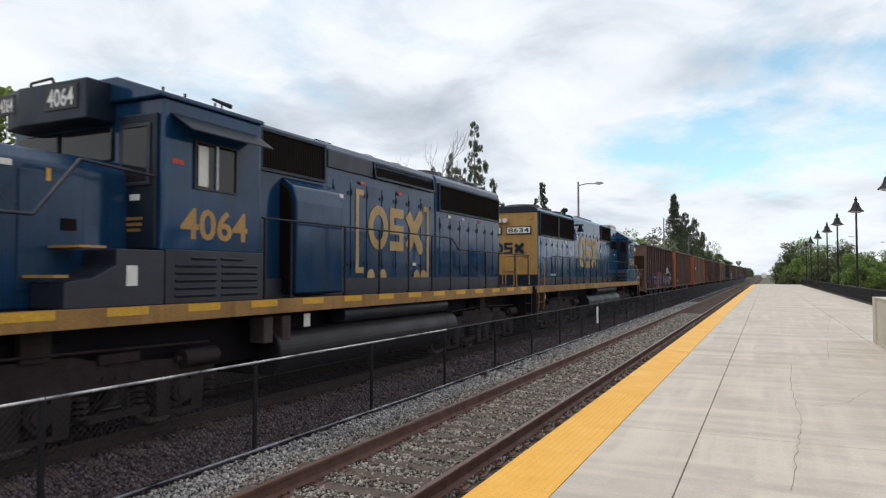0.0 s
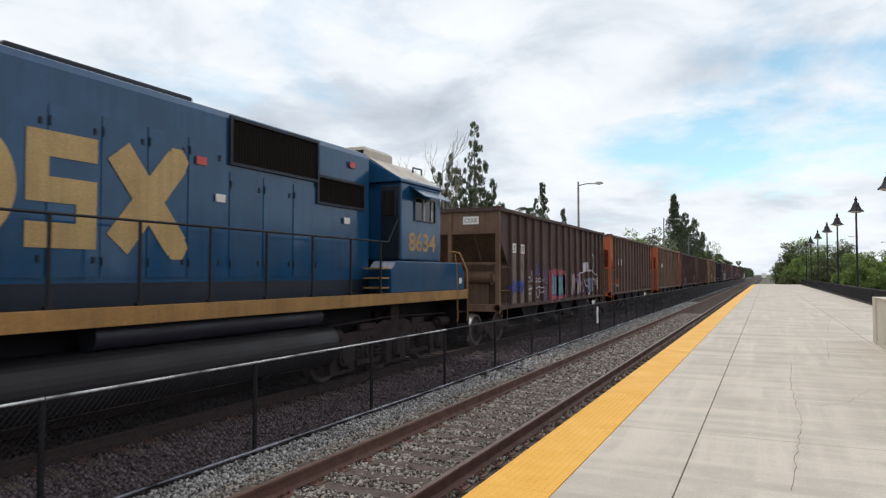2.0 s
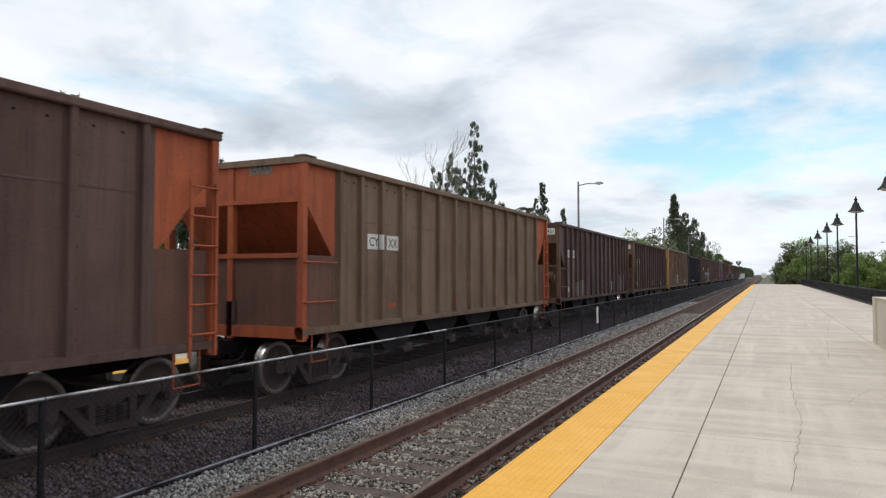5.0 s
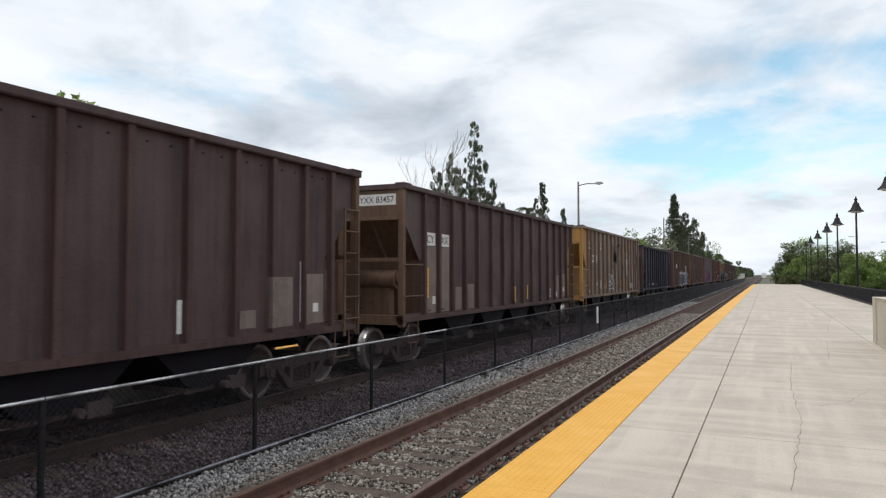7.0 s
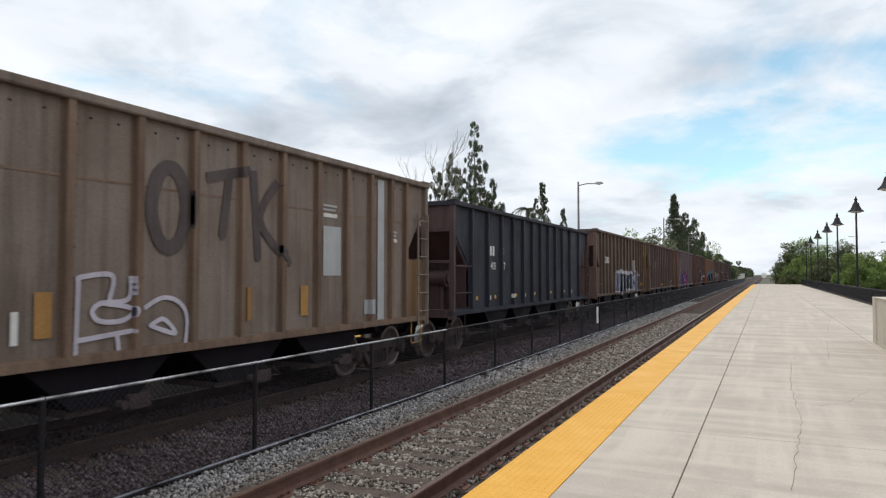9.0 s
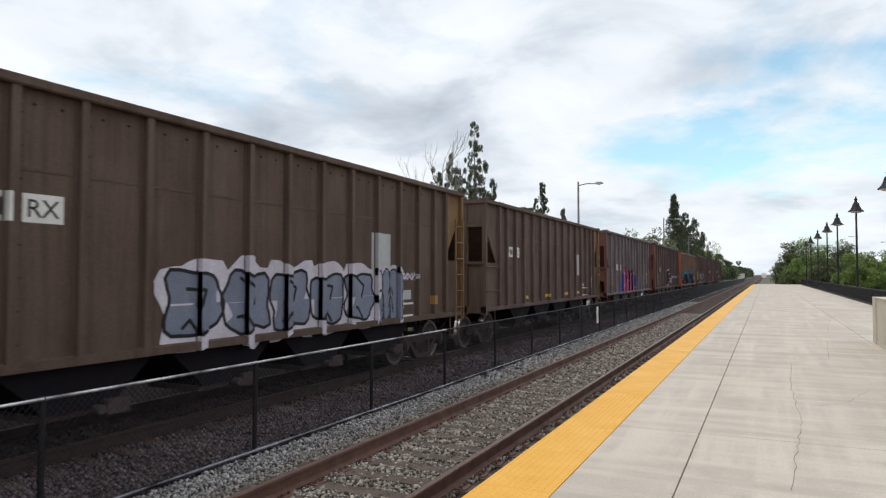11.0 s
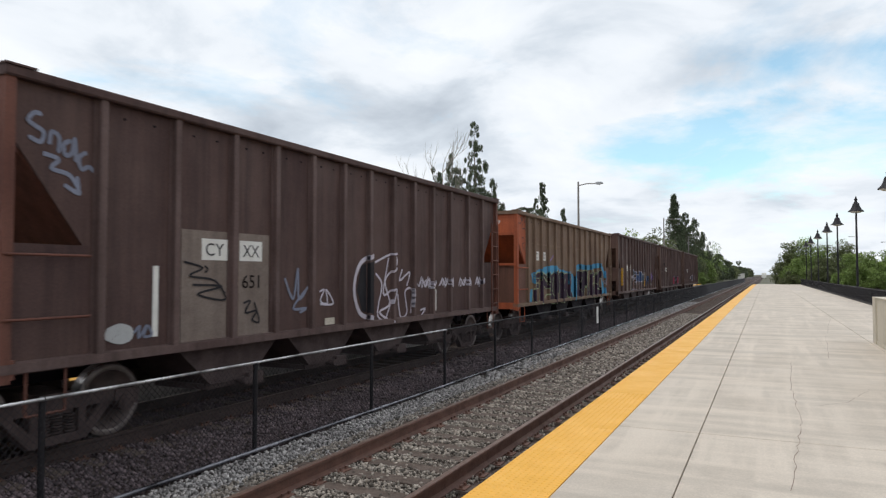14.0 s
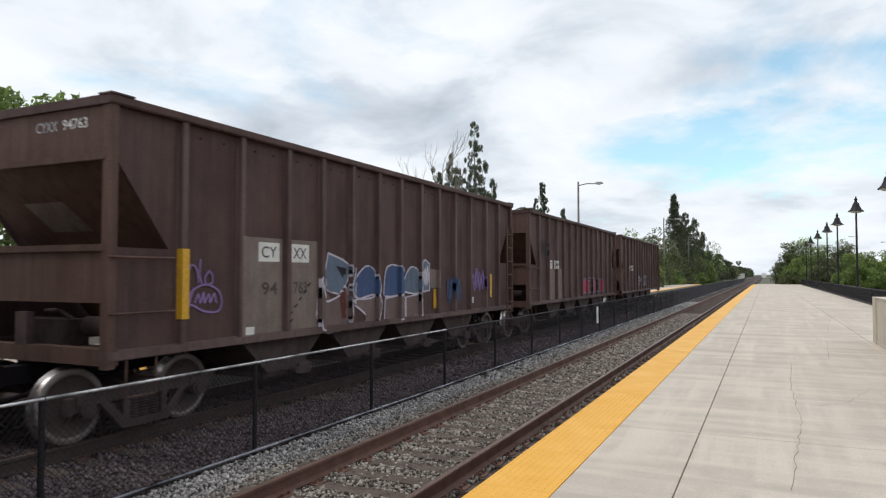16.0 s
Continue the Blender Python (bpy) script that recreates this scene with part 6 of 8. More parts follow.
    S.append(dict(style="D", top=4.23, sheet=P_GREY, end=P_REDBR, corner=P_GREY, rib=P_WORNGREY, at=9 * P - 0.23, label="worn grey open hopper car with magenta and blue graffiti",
        marks=[("plate", 2.34, 3.3, 1.1, 2.66, P_WORNGREY, "worn grey paint patch"), ("plate", 3.46, 4.2, 1.1, 2.66, P_WORNGREY, "worn grey paint patch")] + cyxx(2.79, 2.31, "94758", w=0.45, y2=3.57) +
            [("shape", [(3.7, 1.09), (3.74, 1.67), (4.13, 1.79), (4.29, 2.2), (4.39, 2.13), (4.39, 1.02), (4.05, 0.99)], G_BLUE, None, "blue spray cloud"), ("shape", [(5.85, 2.22), (6.92, 2.31), (8.12, 1.97), (8.43, 1.14), (7.08, 1.14), (6.38, 1.05), (5.61, 1.17), (5.61, 1.84)], G_BLUE, None, "blue spray cloud"), ("shape", [(4.51, 2.34), (5.14, 2.4), (5.41, 2.32), (5.45, 1.09), (4.57, 1.13), (4.52, 1.72), (4.82, 1.93), (4.56, 2.08)], G_ROSE, G_DARK, "rose spray letter"), ("shape", [(5.48, 2.3), (5.89, 2.28), (5.79, 1.68), (5.96, 1.14), (5.47, 1.1)], G_MAGENTA, G_DARK, "magenta spray letter"), ("shape", [(6.0, 2.28), (6.71, 2.26), (6.78, 1.96), (6.3, 1.75), (6.54, 1.24), (6.38, 1.06), (5.86, 1.1), (5.95, 1.68)], G_ROSE, G_DARK, "rose spray letter"), ("shape", [(6.85, 2.21), (7.41, 2.36), (7.86, 2.33), (7.78, 2.06), (7.42, 1.65), (7.91, 1.35), (7.97, 1.08), (6.94, 1.13), (6.87, 1.65)], G_MAGENTA, G_DARK, "magenta spray letter"), ("shape", [(4.57, 1.41), (4.72, 1.37), (4.79, 1.19), (4.52, 1.18)], P_ORANGE, None, "orange spray patch"), ("shape", [(7.01, 1.48), (7.42, 1.42), (7.33, 1.26), (7.05, 1.33)], P_ORANGE, None, "orange spray patch"), ("spray", [[(4.82, 2.14), (5.14, 2.11), (5.21, 1.92), (5.11, 1.5), (4.83, 1.47)], [(6.34, 2.21), (6.58, 2.14), (6.39, 1.94), (6.13, 1.67)], [(6.24, 1.51), (6.45, 1.34), (6.3, 1.12)], [(6.86, 1.96), (7.11, 2.1), (7.29, 2.25)], [(7.93, 2.13), (7.8, 1.8), (7.46, 1.59), (7.87, 1.12)]], 0.055, G_WHITE, "white spray highlights"), ("spray", [[(5.67, 2.2), (5.6, 1.91), (5.33, 1.51)]], 0.14, G_WHITE, "white spray highlight"), ("spray", [[(4.58, 1.0), (5.62, 1.13), (6.24, 1.12), (7.87, 1.09)]], 0.04, G_PINK, "pink spray line"),
            ("plate", 1.17, 1.32, 1.47, 2.43, YELLOW_REFLEX, "yellow vertical reflector"), ("plate", 9.1, 9.25, 1.3, 1.75, YELLOW_REFLEX, "yellow vertical reflector"), ("plate", 12.6, 12.75, 1.45, 2.2, YELLOW_REFLEX, "yellow vertical reflector"), ("plate", 7.9, 8.2, 1.25, 1.42, GREY_PATCH, BAR), ("plate", 2.4, 2.65, 1.15, 1.28, WHITE, BAR), ("plate", 8.3, 8.5, 1.75, 2.0, LETTER_BLACK, BAR),
            ("end", "CYXX 94758", 0.25, 1.2, 3.9, 4.03, WHITE, None)]))
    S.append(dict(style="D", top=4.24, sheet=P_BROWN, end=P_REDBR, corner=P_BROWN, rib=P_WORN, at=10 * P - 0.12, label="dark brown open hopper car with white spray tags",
        marks=[("plate", 2.34, 3.28, 1.1, 2.7, DULL_PATCH, "worn grey paint patch"), ("plate", 3.52, 4.2, 1.1, 2.7, DULL_PATCH, "worn grey paint patch")] + cyxx(2.79, 2.29, None, w=0.5, y2=3.54) +
            [("word", "651", 3.6, 3.98, 1.88, 2.08, GRILLE), ("plate", 1.96, 2.05, 1.3, 2.2, WHITE, "white vertical reflector"), ("spray", [[(0.44, 3.82), (0.36, 3.82), (0.3, 3.73), (0.38, 3.68), (0.47, 3.63), (0.44, 3.52), (0.32, 3.55)], [(0.54, 3.51), (0.56, 3.65), (0.65, 3.61), (0.65, 3.45)], [(0.79, 3.59), (0.71, 3.54), (0.73, 3.42), (0.81, 3.46), (0.84, 3.62), (0.86, 3.38)], [(0.99, 3.49), (0.9, 3.42), (0.93, 3.29), (1.02, 3.33), (1.08, 3.29)], [(0.47, 3.4), (0.65, 3.36), (0.57, 3.25), (0.79, 3.2), (0.91, 3.01), (0.74, 3.08)], [(0.91, 3.01), (0.88, 3.18)]], 0.05, G_SILVER, "pale grey spray tag with an arrow"), ("shape", [(6.9, 2.25), (7.31, 2.38), (7.35, 1.28), (6.94, 1.39), (6.75, 1.8)], G_DARK, None, "black spray disc"), ("spray", [[(7.27, 2.46), (6.84, 2.28), (6.65, 1.8), (6.85, 1.36), (7.21, 1.24)]], 0.09, G_WHITE, "white spray arc"), ("spray", [[(7.41, 2.33), (8.14, 2.52), (8.3, 2.3), (7.81, 1.97), (8.0, 1.49), (7.59, 1.33), (8.07, 1.11), (7.52, 1.26), (7.68, 1.87), (7.45, 2.1)], [(7.95, 2.43), (7.74, 1.69), (8.15, 1.77), (7.87, 1.22)], [(8.54, 2.2), (8.42, 1.96), (8.87, 2.14), (8.75, 1.86)], [(8.34, 1.67), (8.46, 1.2), (8.75, 1.27), (8.66, 1.71), (8.96, 1.76), (8.92, 1.26)], [(9.39, 1.29), (9.62, 1.31), (9.44, 1.17)]], 0.045, G_WHITE, "white spray letters"), ("spray", [[(4.59, 2.03), (4.81, 1.69), (4.93, 2.18), (4.96, 1.68), (5.2, 1.87), (4.81, 1.54), (5.16, 1.52), (5.0, 1.46)]], 0.045, G_SILVER, "pale blue spray tag"), ("spray", [[(5.54, 1.79), (5.68, 1.82), (5.57, 1.63), (5.78, 1.58), (5.74, 1.82), (5.96, 1.57), (5.57, 1.57)]], 0.035, G_WHITE, "small white scrawl"), ("spray", [[(2.47, 2.26), (2.8, 2.18), (2.57, 2.07), (3.04, 2.0), (3.24, 1.73), (2.72, 1.82), (3.17, 1.92), (2.63, 1.95)], [(2.84, 2.21), (2.9, 2.16), (2.85, 2.12)]], 0.03, G_DARK, "black scrawl on the worn patch"), ("spray", [[(3.62, 1.66), (3.77, 1.69), (3.67, 1.52), (3.92, 1.54), (3.82, 1.41), (3.98, 1.37), (3.87, 1.66)]], 0.03, G_DARK, "small black scrawl"), ("shape", [(1.3, 1.45), (1.47, 1.5), (1.65, 1.44), (1.65, 1.3), (1.48, 1.25), (1.27, 1.33)], GREY_PATCH, None, "pale blue-grey paint blotch"), ("spray", [[(1.68, 1.37), (1.76, 1.45), (1.75, 1.31), (1.87, 1.45), (1.83, 1.32), (1.95, 1.33), (1.9, 1.44)]], 0.035, G_SILVER, "small pale scrawl")] + [("tag", 9.3 + 1.1 * q, 9.95 + 1.1 * q, 1.75, 2.05, 17 + q, G_WHITE, 0.03) for q in range(4)] +
            [("plate", 10.1, 10.2, 1.25, 1.75, WHITE, "white vertical reflector"), ("plate", 5.7, 6.0, 1.2, 1.32, CREAM, BAR), ("end", "CYXX 94651", 0.25, 1.2, 3.9, 4.03, WHITE, None)]))
    S.append(dict(style="B", top=4.09, sheet=P_TAN, end=P_ORANGE, low=P_RUSTEND, rear=P_TAN, at=11 * P - 0.1, shift=0.06, label="tan open hopper car with orange ends and large plum graffiti",
        marks=cyxx(2.11, 2.57, None, w=0.45, y2=2.87) + [("shape", [(1.4, 1.1), (1.61, 1.6), (1.8, 1.62), (1.72, 1.09)], G_CYAN, None, "cyan spray cloud"),
            ("shape", [(1.69, 2.07), (1.9, 2.17), (3.77, 2.41), (5.05, 2.32), (3.78, 1.99), (2.58, 1.94), (1.91, 1.76)], G_CYAN, None, "cyan spray cloud"),
            ("shape", [(5.0, 2.29), (7.02, 2.1), (7.62, 1.58), (7.62, 1.11), (7.03, 1.09), (6.51, 1.62), (5.28, 1.98)], G_CYAN, None, "cyan spray cloud"),
            ("shape", [(12.21, 2.05), (13.21, 1.14), (12.14, 1.09)], G_CYAN, None, "cyan spray cloud"),
            ("shape", [(1.37, 1.81), (1.8, 1.82), (1.79, 1.59), (1.38, 1.61)], P_OCHRE, None, "ochre paint patch"),
            ("shape", [(1.87, 2.04), (1.94, 2.12), (2.69, 2.17), (2.65, 1.99), (2.28, 1.94), (2.24, 1.82), (2.5, 1.77), (2.48, 1.63), (2.14, 1.57), (2.18, 1.29), (1.91, 1.15), (1.78, 1.44), (1.94, 1.7)], G_PLUM, G_GREEN, "plum spray letter with a pale green edge"),
            ("shape", [(2.69, 2.13), (3.35, 2.07), (3.78, 1.7), (3.38, 1.58), (2.96, 1.66), (2.89, 1.13), (2.58, 1.15), (2.59, 1.55)], G_PLUM, G_GREEN, "plum spray letter with a pale green edge"),
            ("shape", [(3.35, 2.03), (3.52, 2.17), (3.91, 2.07), (4.87, 2.22), (5.09, 1.46), (4.88, 1.43), (4.66, 1.83), (4.6, 1.1), (3.93, 1.07), (3.68, 1.42)], G_PLUM, G_GREEN, "plum spray letter with a pale green edge"),
            ("shape", [(5.0, 2.14), (5.28, 2.18), (5.49, 1.98), (5.65, 1.1), (5.1, 1.1), (5.04, 1.43)], G_PLUM, G_GREEN, "plum spray letter with a pale green edge"),
            ("shape", [(5.64, 2.13), (6.67, 2.1), (6.78, 1.7), (6.38, 1.58), (6.89, 1.33), (6.96, 1.09), (6.38, 1.1), (6.06, 1.46), (5.97, 1.11), (5.6, 1.1)], G_PLUM, G_GREEN, "plum spray letter with a pale green edge"),
            ("spray", [[(7.27, 1.16), (7.33, 2.07), (7.93, 2.4), (9.47, 2.38), (12.4, 2.42), (13.4, 1.13)]], 0.22, G_CYAN, "cyan spray edge"),
            ("shape", [(7.45, 1.87), (7.54, 2.15), (7.9, 2.26), (8.24, 2.11), (8.04, 1.66), (8.2, 1.34), (8.42, 1.64), (8.54, 2.14), (9.14, 2.2), (8.85, 1.17), (8.12, 1.13), (7.64, 1.29), (7.81, 1.82), (7.62, 1.92)], G_PLUM, G_GREEN, "plum spray letter with a pale green edge"),
            ("shape", [(9.25, 2.24), (9.61, 2.28), (9.44, 1.5), (9.84, 1.39), (9.77, 1.13), (9.06, 1.13)], G_PLUM, G_GREEN, "plum spray letter with a pale green edge"),
            ("shape", [(10.61, 2.29), (10.81, 2.02), (10.34, 1.93), (10.16, 1.46), (10.76, 1.46), (10.63, 1.13), (9.84, 1.15), (9.9, 1.93), (10.15, 2.25)], G_PLUM, G_GREEN, "plum spray letter with a pale green edge"),
            ("shape", [(10.99, 2.26), (11.42, 2.27), (11.3, 1.85), (11.69, 2.23), (12.15, 2.17), (11.7, 1.69), (12.31, 1.13), (11.54, 1.13), (11.31, 1.49), (11.12, 1.13), (10.71, 1.13)], G_PLUM, G_GREEN, "plum spray letter with a pale green edge"),
            ("spray", [[(2.15, 1.76), (2.07, 1.57), (2.11, 1.32)], [(3.03, 2.03), (3.35, 1.86), (3.78, 1.81)], [(3.16, 1.25), (3.36, 1.37), (3.9, 1.37)], [(4.24, 1.99), (4.13, 1.47), (4.37, 1.31)], [(5.4, 1.49), (5.64, 1.6), (5.87, 1.89)], [(10.15, 1.56), (10.83, 1.71), (11.4, 1.46), (12.2, 1.37)]], 0.05, G_GREEN, "pale green spray highlights"),
            ("spray", [[(1.48, 2.28), (1.51, 2.13), (1.42, 2.01), (1.56, 2.04), (1.45, 1.92), (1.6, 1.95)]], 0.03, G_DARK, "small black scrawl"),
            ("spray", [[(3.77, 2.68), (3.88, 2.61), (4.23, 2.78), (3.88, 2.58)]], 0.05, G_VIOLET, "faint violet scrawl"),
            ("tag", 12.7, 13.1, 1.5, 1.9, 7, G_WHITE, 0.03), ("spray", [[(0.32, 3.86), (0.38, 3.72), (0.59, 3.73), (0.65, 3.85), (0.53, 3.91)], [(0.65, 3.93), (0.74, 3.81), (0.87, 3.95), (0.97, 3.83)], [(0.78, 3.74), (0.72, 3.56), (0.91, 3.57), (1.07, 3.54), (1.04, 3.81), (0.89, 3.74)], [(0.66, 3.23), (0.82, 3.28), (0.92, 3.12), (0.73, 3.05), (0.9, 2.87)]], 0.035, P_REDBR, "faint red-brown scrawl"),
            ("end", "CYXX", 0.45, 0.85, 3.87, 4.0, LETTER_BLACK, DULL_PATCH), ("end", "994229", 0.46, 1.0, 3.68, 3.8, WHITE, None)]))
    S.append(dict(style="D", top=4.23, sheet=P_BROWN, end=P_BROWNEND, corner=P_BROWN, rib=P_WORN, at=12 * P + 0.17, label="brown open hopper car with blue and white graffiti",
        marks=[("plate", 2.28, 3.3, 1.1, 2.66, DULL_PATCH, "worn grey paint patch"), ("plate", 3.52, 4.25, 1.1, 2.66, DULL_PATCH, "worn grey paint patch")] + cyxx(2.72, 2.29, "94763", w=0.5, y2=3.5) +
            [("shape", [(4.29, 2.04), (4.44, 1.62), (4.94, 1.71), (5.16, 1.84), (5.2, 1.15), (4.3, 1.14)], G_DUSK, G_WHITE, "dusty spray letter"),
            ("shape", [(4.56, 2.47), (5.2, 2.29), (5.2, 2.02), (5.06, 1.85), (4.86, 1.74), (4.4, 1.88), (4.45, 2.1)], G_STEEL, G_WHITE, "pale blue spray letter"), ("shape", [(4.8, 2.25), (5.15, 2.2), (5.1, 1.95), (5.0, 2.05)], G_DARK, None, "black spray shading"), ("shape", [(4.9, 1.8), (5.1, 1.95), (5.15, 1.3), (5.0, 1.25)], G_BRICK, None, "brick red spray patch"),
            ("shape", [(5.37, 2.22), (5.51, 1.92), (5.3, 1.66), (5.22, 1.85)], G_STEEL, G_WHITE, "pale blue spray spike"), ("shape", [(5.24, 1.6), (5.6, 1.62), (6.24, 1.67), (6.2, 1.18), (5.83, 1.14), (5.83, 1.31)], G_DUSK, G_WHITE, "dusty spray letter"), ("shape", [(5.32, 1.8), (5.5, 2.05), (5.82, 2.25), (6.1, 2.2), (6.17, 2.1), (6.24, 1.69), (5.6, 1.62)], G_DENIM, G_WHITE, "blue domed spray letter"),
            ("shape", [(6.54, 1.13), (6.58, 1.6), (7.31, 1.66), (7.43, 1.59), (7.43, 1.15)], G_DUSK, G_WHITE, "dusty spray letter"), ("shape", [(6.53, 1.86), (6.58, 2.15), (6.72, 2.27), (7.0, 2.28), (7.2, 2.21), (7.31, 1.9), (7.31, 1.69), (6.58, 1.64)], G_DENIM, G_WHITE, "blue domed spray letter"),
            ("shape", [(7.47, 1.15), (7.47, 1.6), (8.05, 1.65), (8.1, 1.18)], G_DUSK, G_WHITE, "dusty spray letter"), ("shape", [(7.36, 1.72), (7.4, 2.0), (7.65, 2.24), (7.95, 2.22), (8.04, 2.1), (8.04, 1.68)], G_STEEL, G_WHITE, "pale blue domed spray letter"), ("shape", [(8.08, 2.38), (8.4, 2.42), (8.6, 2.33), (8.6, 1.72), (8.08, 1.7)], G_STEEL, G_WHITE, "pale blue spray box"), ("shape", [(8.64, 1.77), (9.0, 1.77), (9.0, 2.2), (8.64, 2.22)], DULL_PATCH, None, "dull paint patch"), ("tag", 8.12, 8.56, 1.75, 2.3, 31, G_WHITE, 0.04),
            ("spray", [[(1.3, 2.14), (1.36, 2.22), (1.45, 2.16), (1.48, 1.98)], [(1.52, 2.3), (1.5, 2.1), (1.55, 1.96)], [(1.68, 2.14), (1.6, 2.04), (1.64, 1.95), (1.74, 1.98), (1.74, 2.08), (1.68, 2.14)], [(1.3, 1.74), (1.36, 1.86), (1.6, 1.95), (1.85, 1.87), (1.93, 1.7), (1.85, 1.57), (1.6, 1.58), (1.36, 1.68), (1.3, 1.64), (1.4, 1.9)], [(1.42, 1.7), (1.48, 1.82), (1.52, 1.7), (1.58, 1.84), (1.6, 1.7), (1.68, 1.82), (1.7, 1.7), (1.78, 1.82), (1.82, 1.7)]], 0.03, G_VIOLET, "violet spray tag"),
            ("strokes", [[(3.36 + 0.12 * q, 1.32 + 0.115 * q), (3.42 + 0.12 * q, 1.36 + 0.115 * q)] for q in range(6)], 0.03, G_DARK, "stepped row of black dashes"), ("plate", 1.1, 1.24, 1.5, 2.43, YELLOW_REFLEX, "yellow vertical reflector"), ("plate", 8.8, 8.95, 1.3, 1.75, YELLOW_REFLEX, "yellow vertical reflector"), ("plate", 12.4, 12.55, 1.45, 2.1, YELLOW_REFLEX, "yellow vertical reflector"), ("tag", 9.6, 10.4, 1.3, 2.1, 33, G_DENIM, 0.04), ("tag", 11.2, 12.0, 1.6, 2.3, 34, G_VIOLET, 0.05), ("plate", 2.35, 2.62, 1.15, 1.3, WHITE, BAR), ("plate", 10.9, 11.15, 1.35, 1.5, WHITE, BAR),
            ("end", "CYXX", 0.2, 0.6, 3.87, 4.0, GREY_PATCH, None), ("end", "94763", 0.7, 1.15, 3.87, 4.0, WHITE, None), ("end", "I" * 5, 0.45, 1.0, 1.15, 1.2, CREAM, None)]))
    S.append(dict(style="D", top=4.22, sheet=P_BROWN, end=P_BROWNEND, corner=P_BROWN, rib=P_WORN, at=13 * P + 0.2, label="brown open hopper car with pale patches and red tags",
        marks=[("plate", 2.3, 3.2, 1.1, 2.3, DULL_PATCH, "worn grey paint patch"), ("plate", 3.5, 4.2, 1.1, 2.3, DULL_PATCH, "worn grey paint patch"), ("bubbles", 7.4, 11.5, 1.2, 2.0, 5, 81, [G_MAGENTA, P_BROWN], G_SILVER, None, "faded red and grey spray letters"), ("tag", 1.3, 2.2, 2.6, 3.4, 6, G_DARK, 0.04)] + cyxx(2.4, 2.3, None, 0.27, True, 0.5)))
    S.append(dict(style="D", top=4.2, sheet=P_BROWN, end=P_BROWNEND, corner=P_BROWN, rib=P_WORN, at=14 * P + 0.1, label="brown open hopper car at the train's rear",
        marks=cyxx(2.4, 2.3, None, 0.27, True, 0.5) + [("bubbles", 5.6 + 2.2 * q, 6.2 + 2.2 * q, 1.4, 2.0, 1, 90 + q, [G_SILVER], G_WHITE, None, "small pale spray marks") for q in range(3)]))
    for s in S:
        hopper(s)
hoppers()

# ---- locomotives ----
def hood_profile(half, z0, z1, shoulder=0.2):
    r = [(-half, z0), (-half, z1 - shoulder), (-half + 0.07, z1 - shoulder * 0.45), (-half + 0.25, z1 - shoulder * 0.12), (-half + 0.5, z1)]
    return r + [(-x, z) for x, z in r[::-1]]

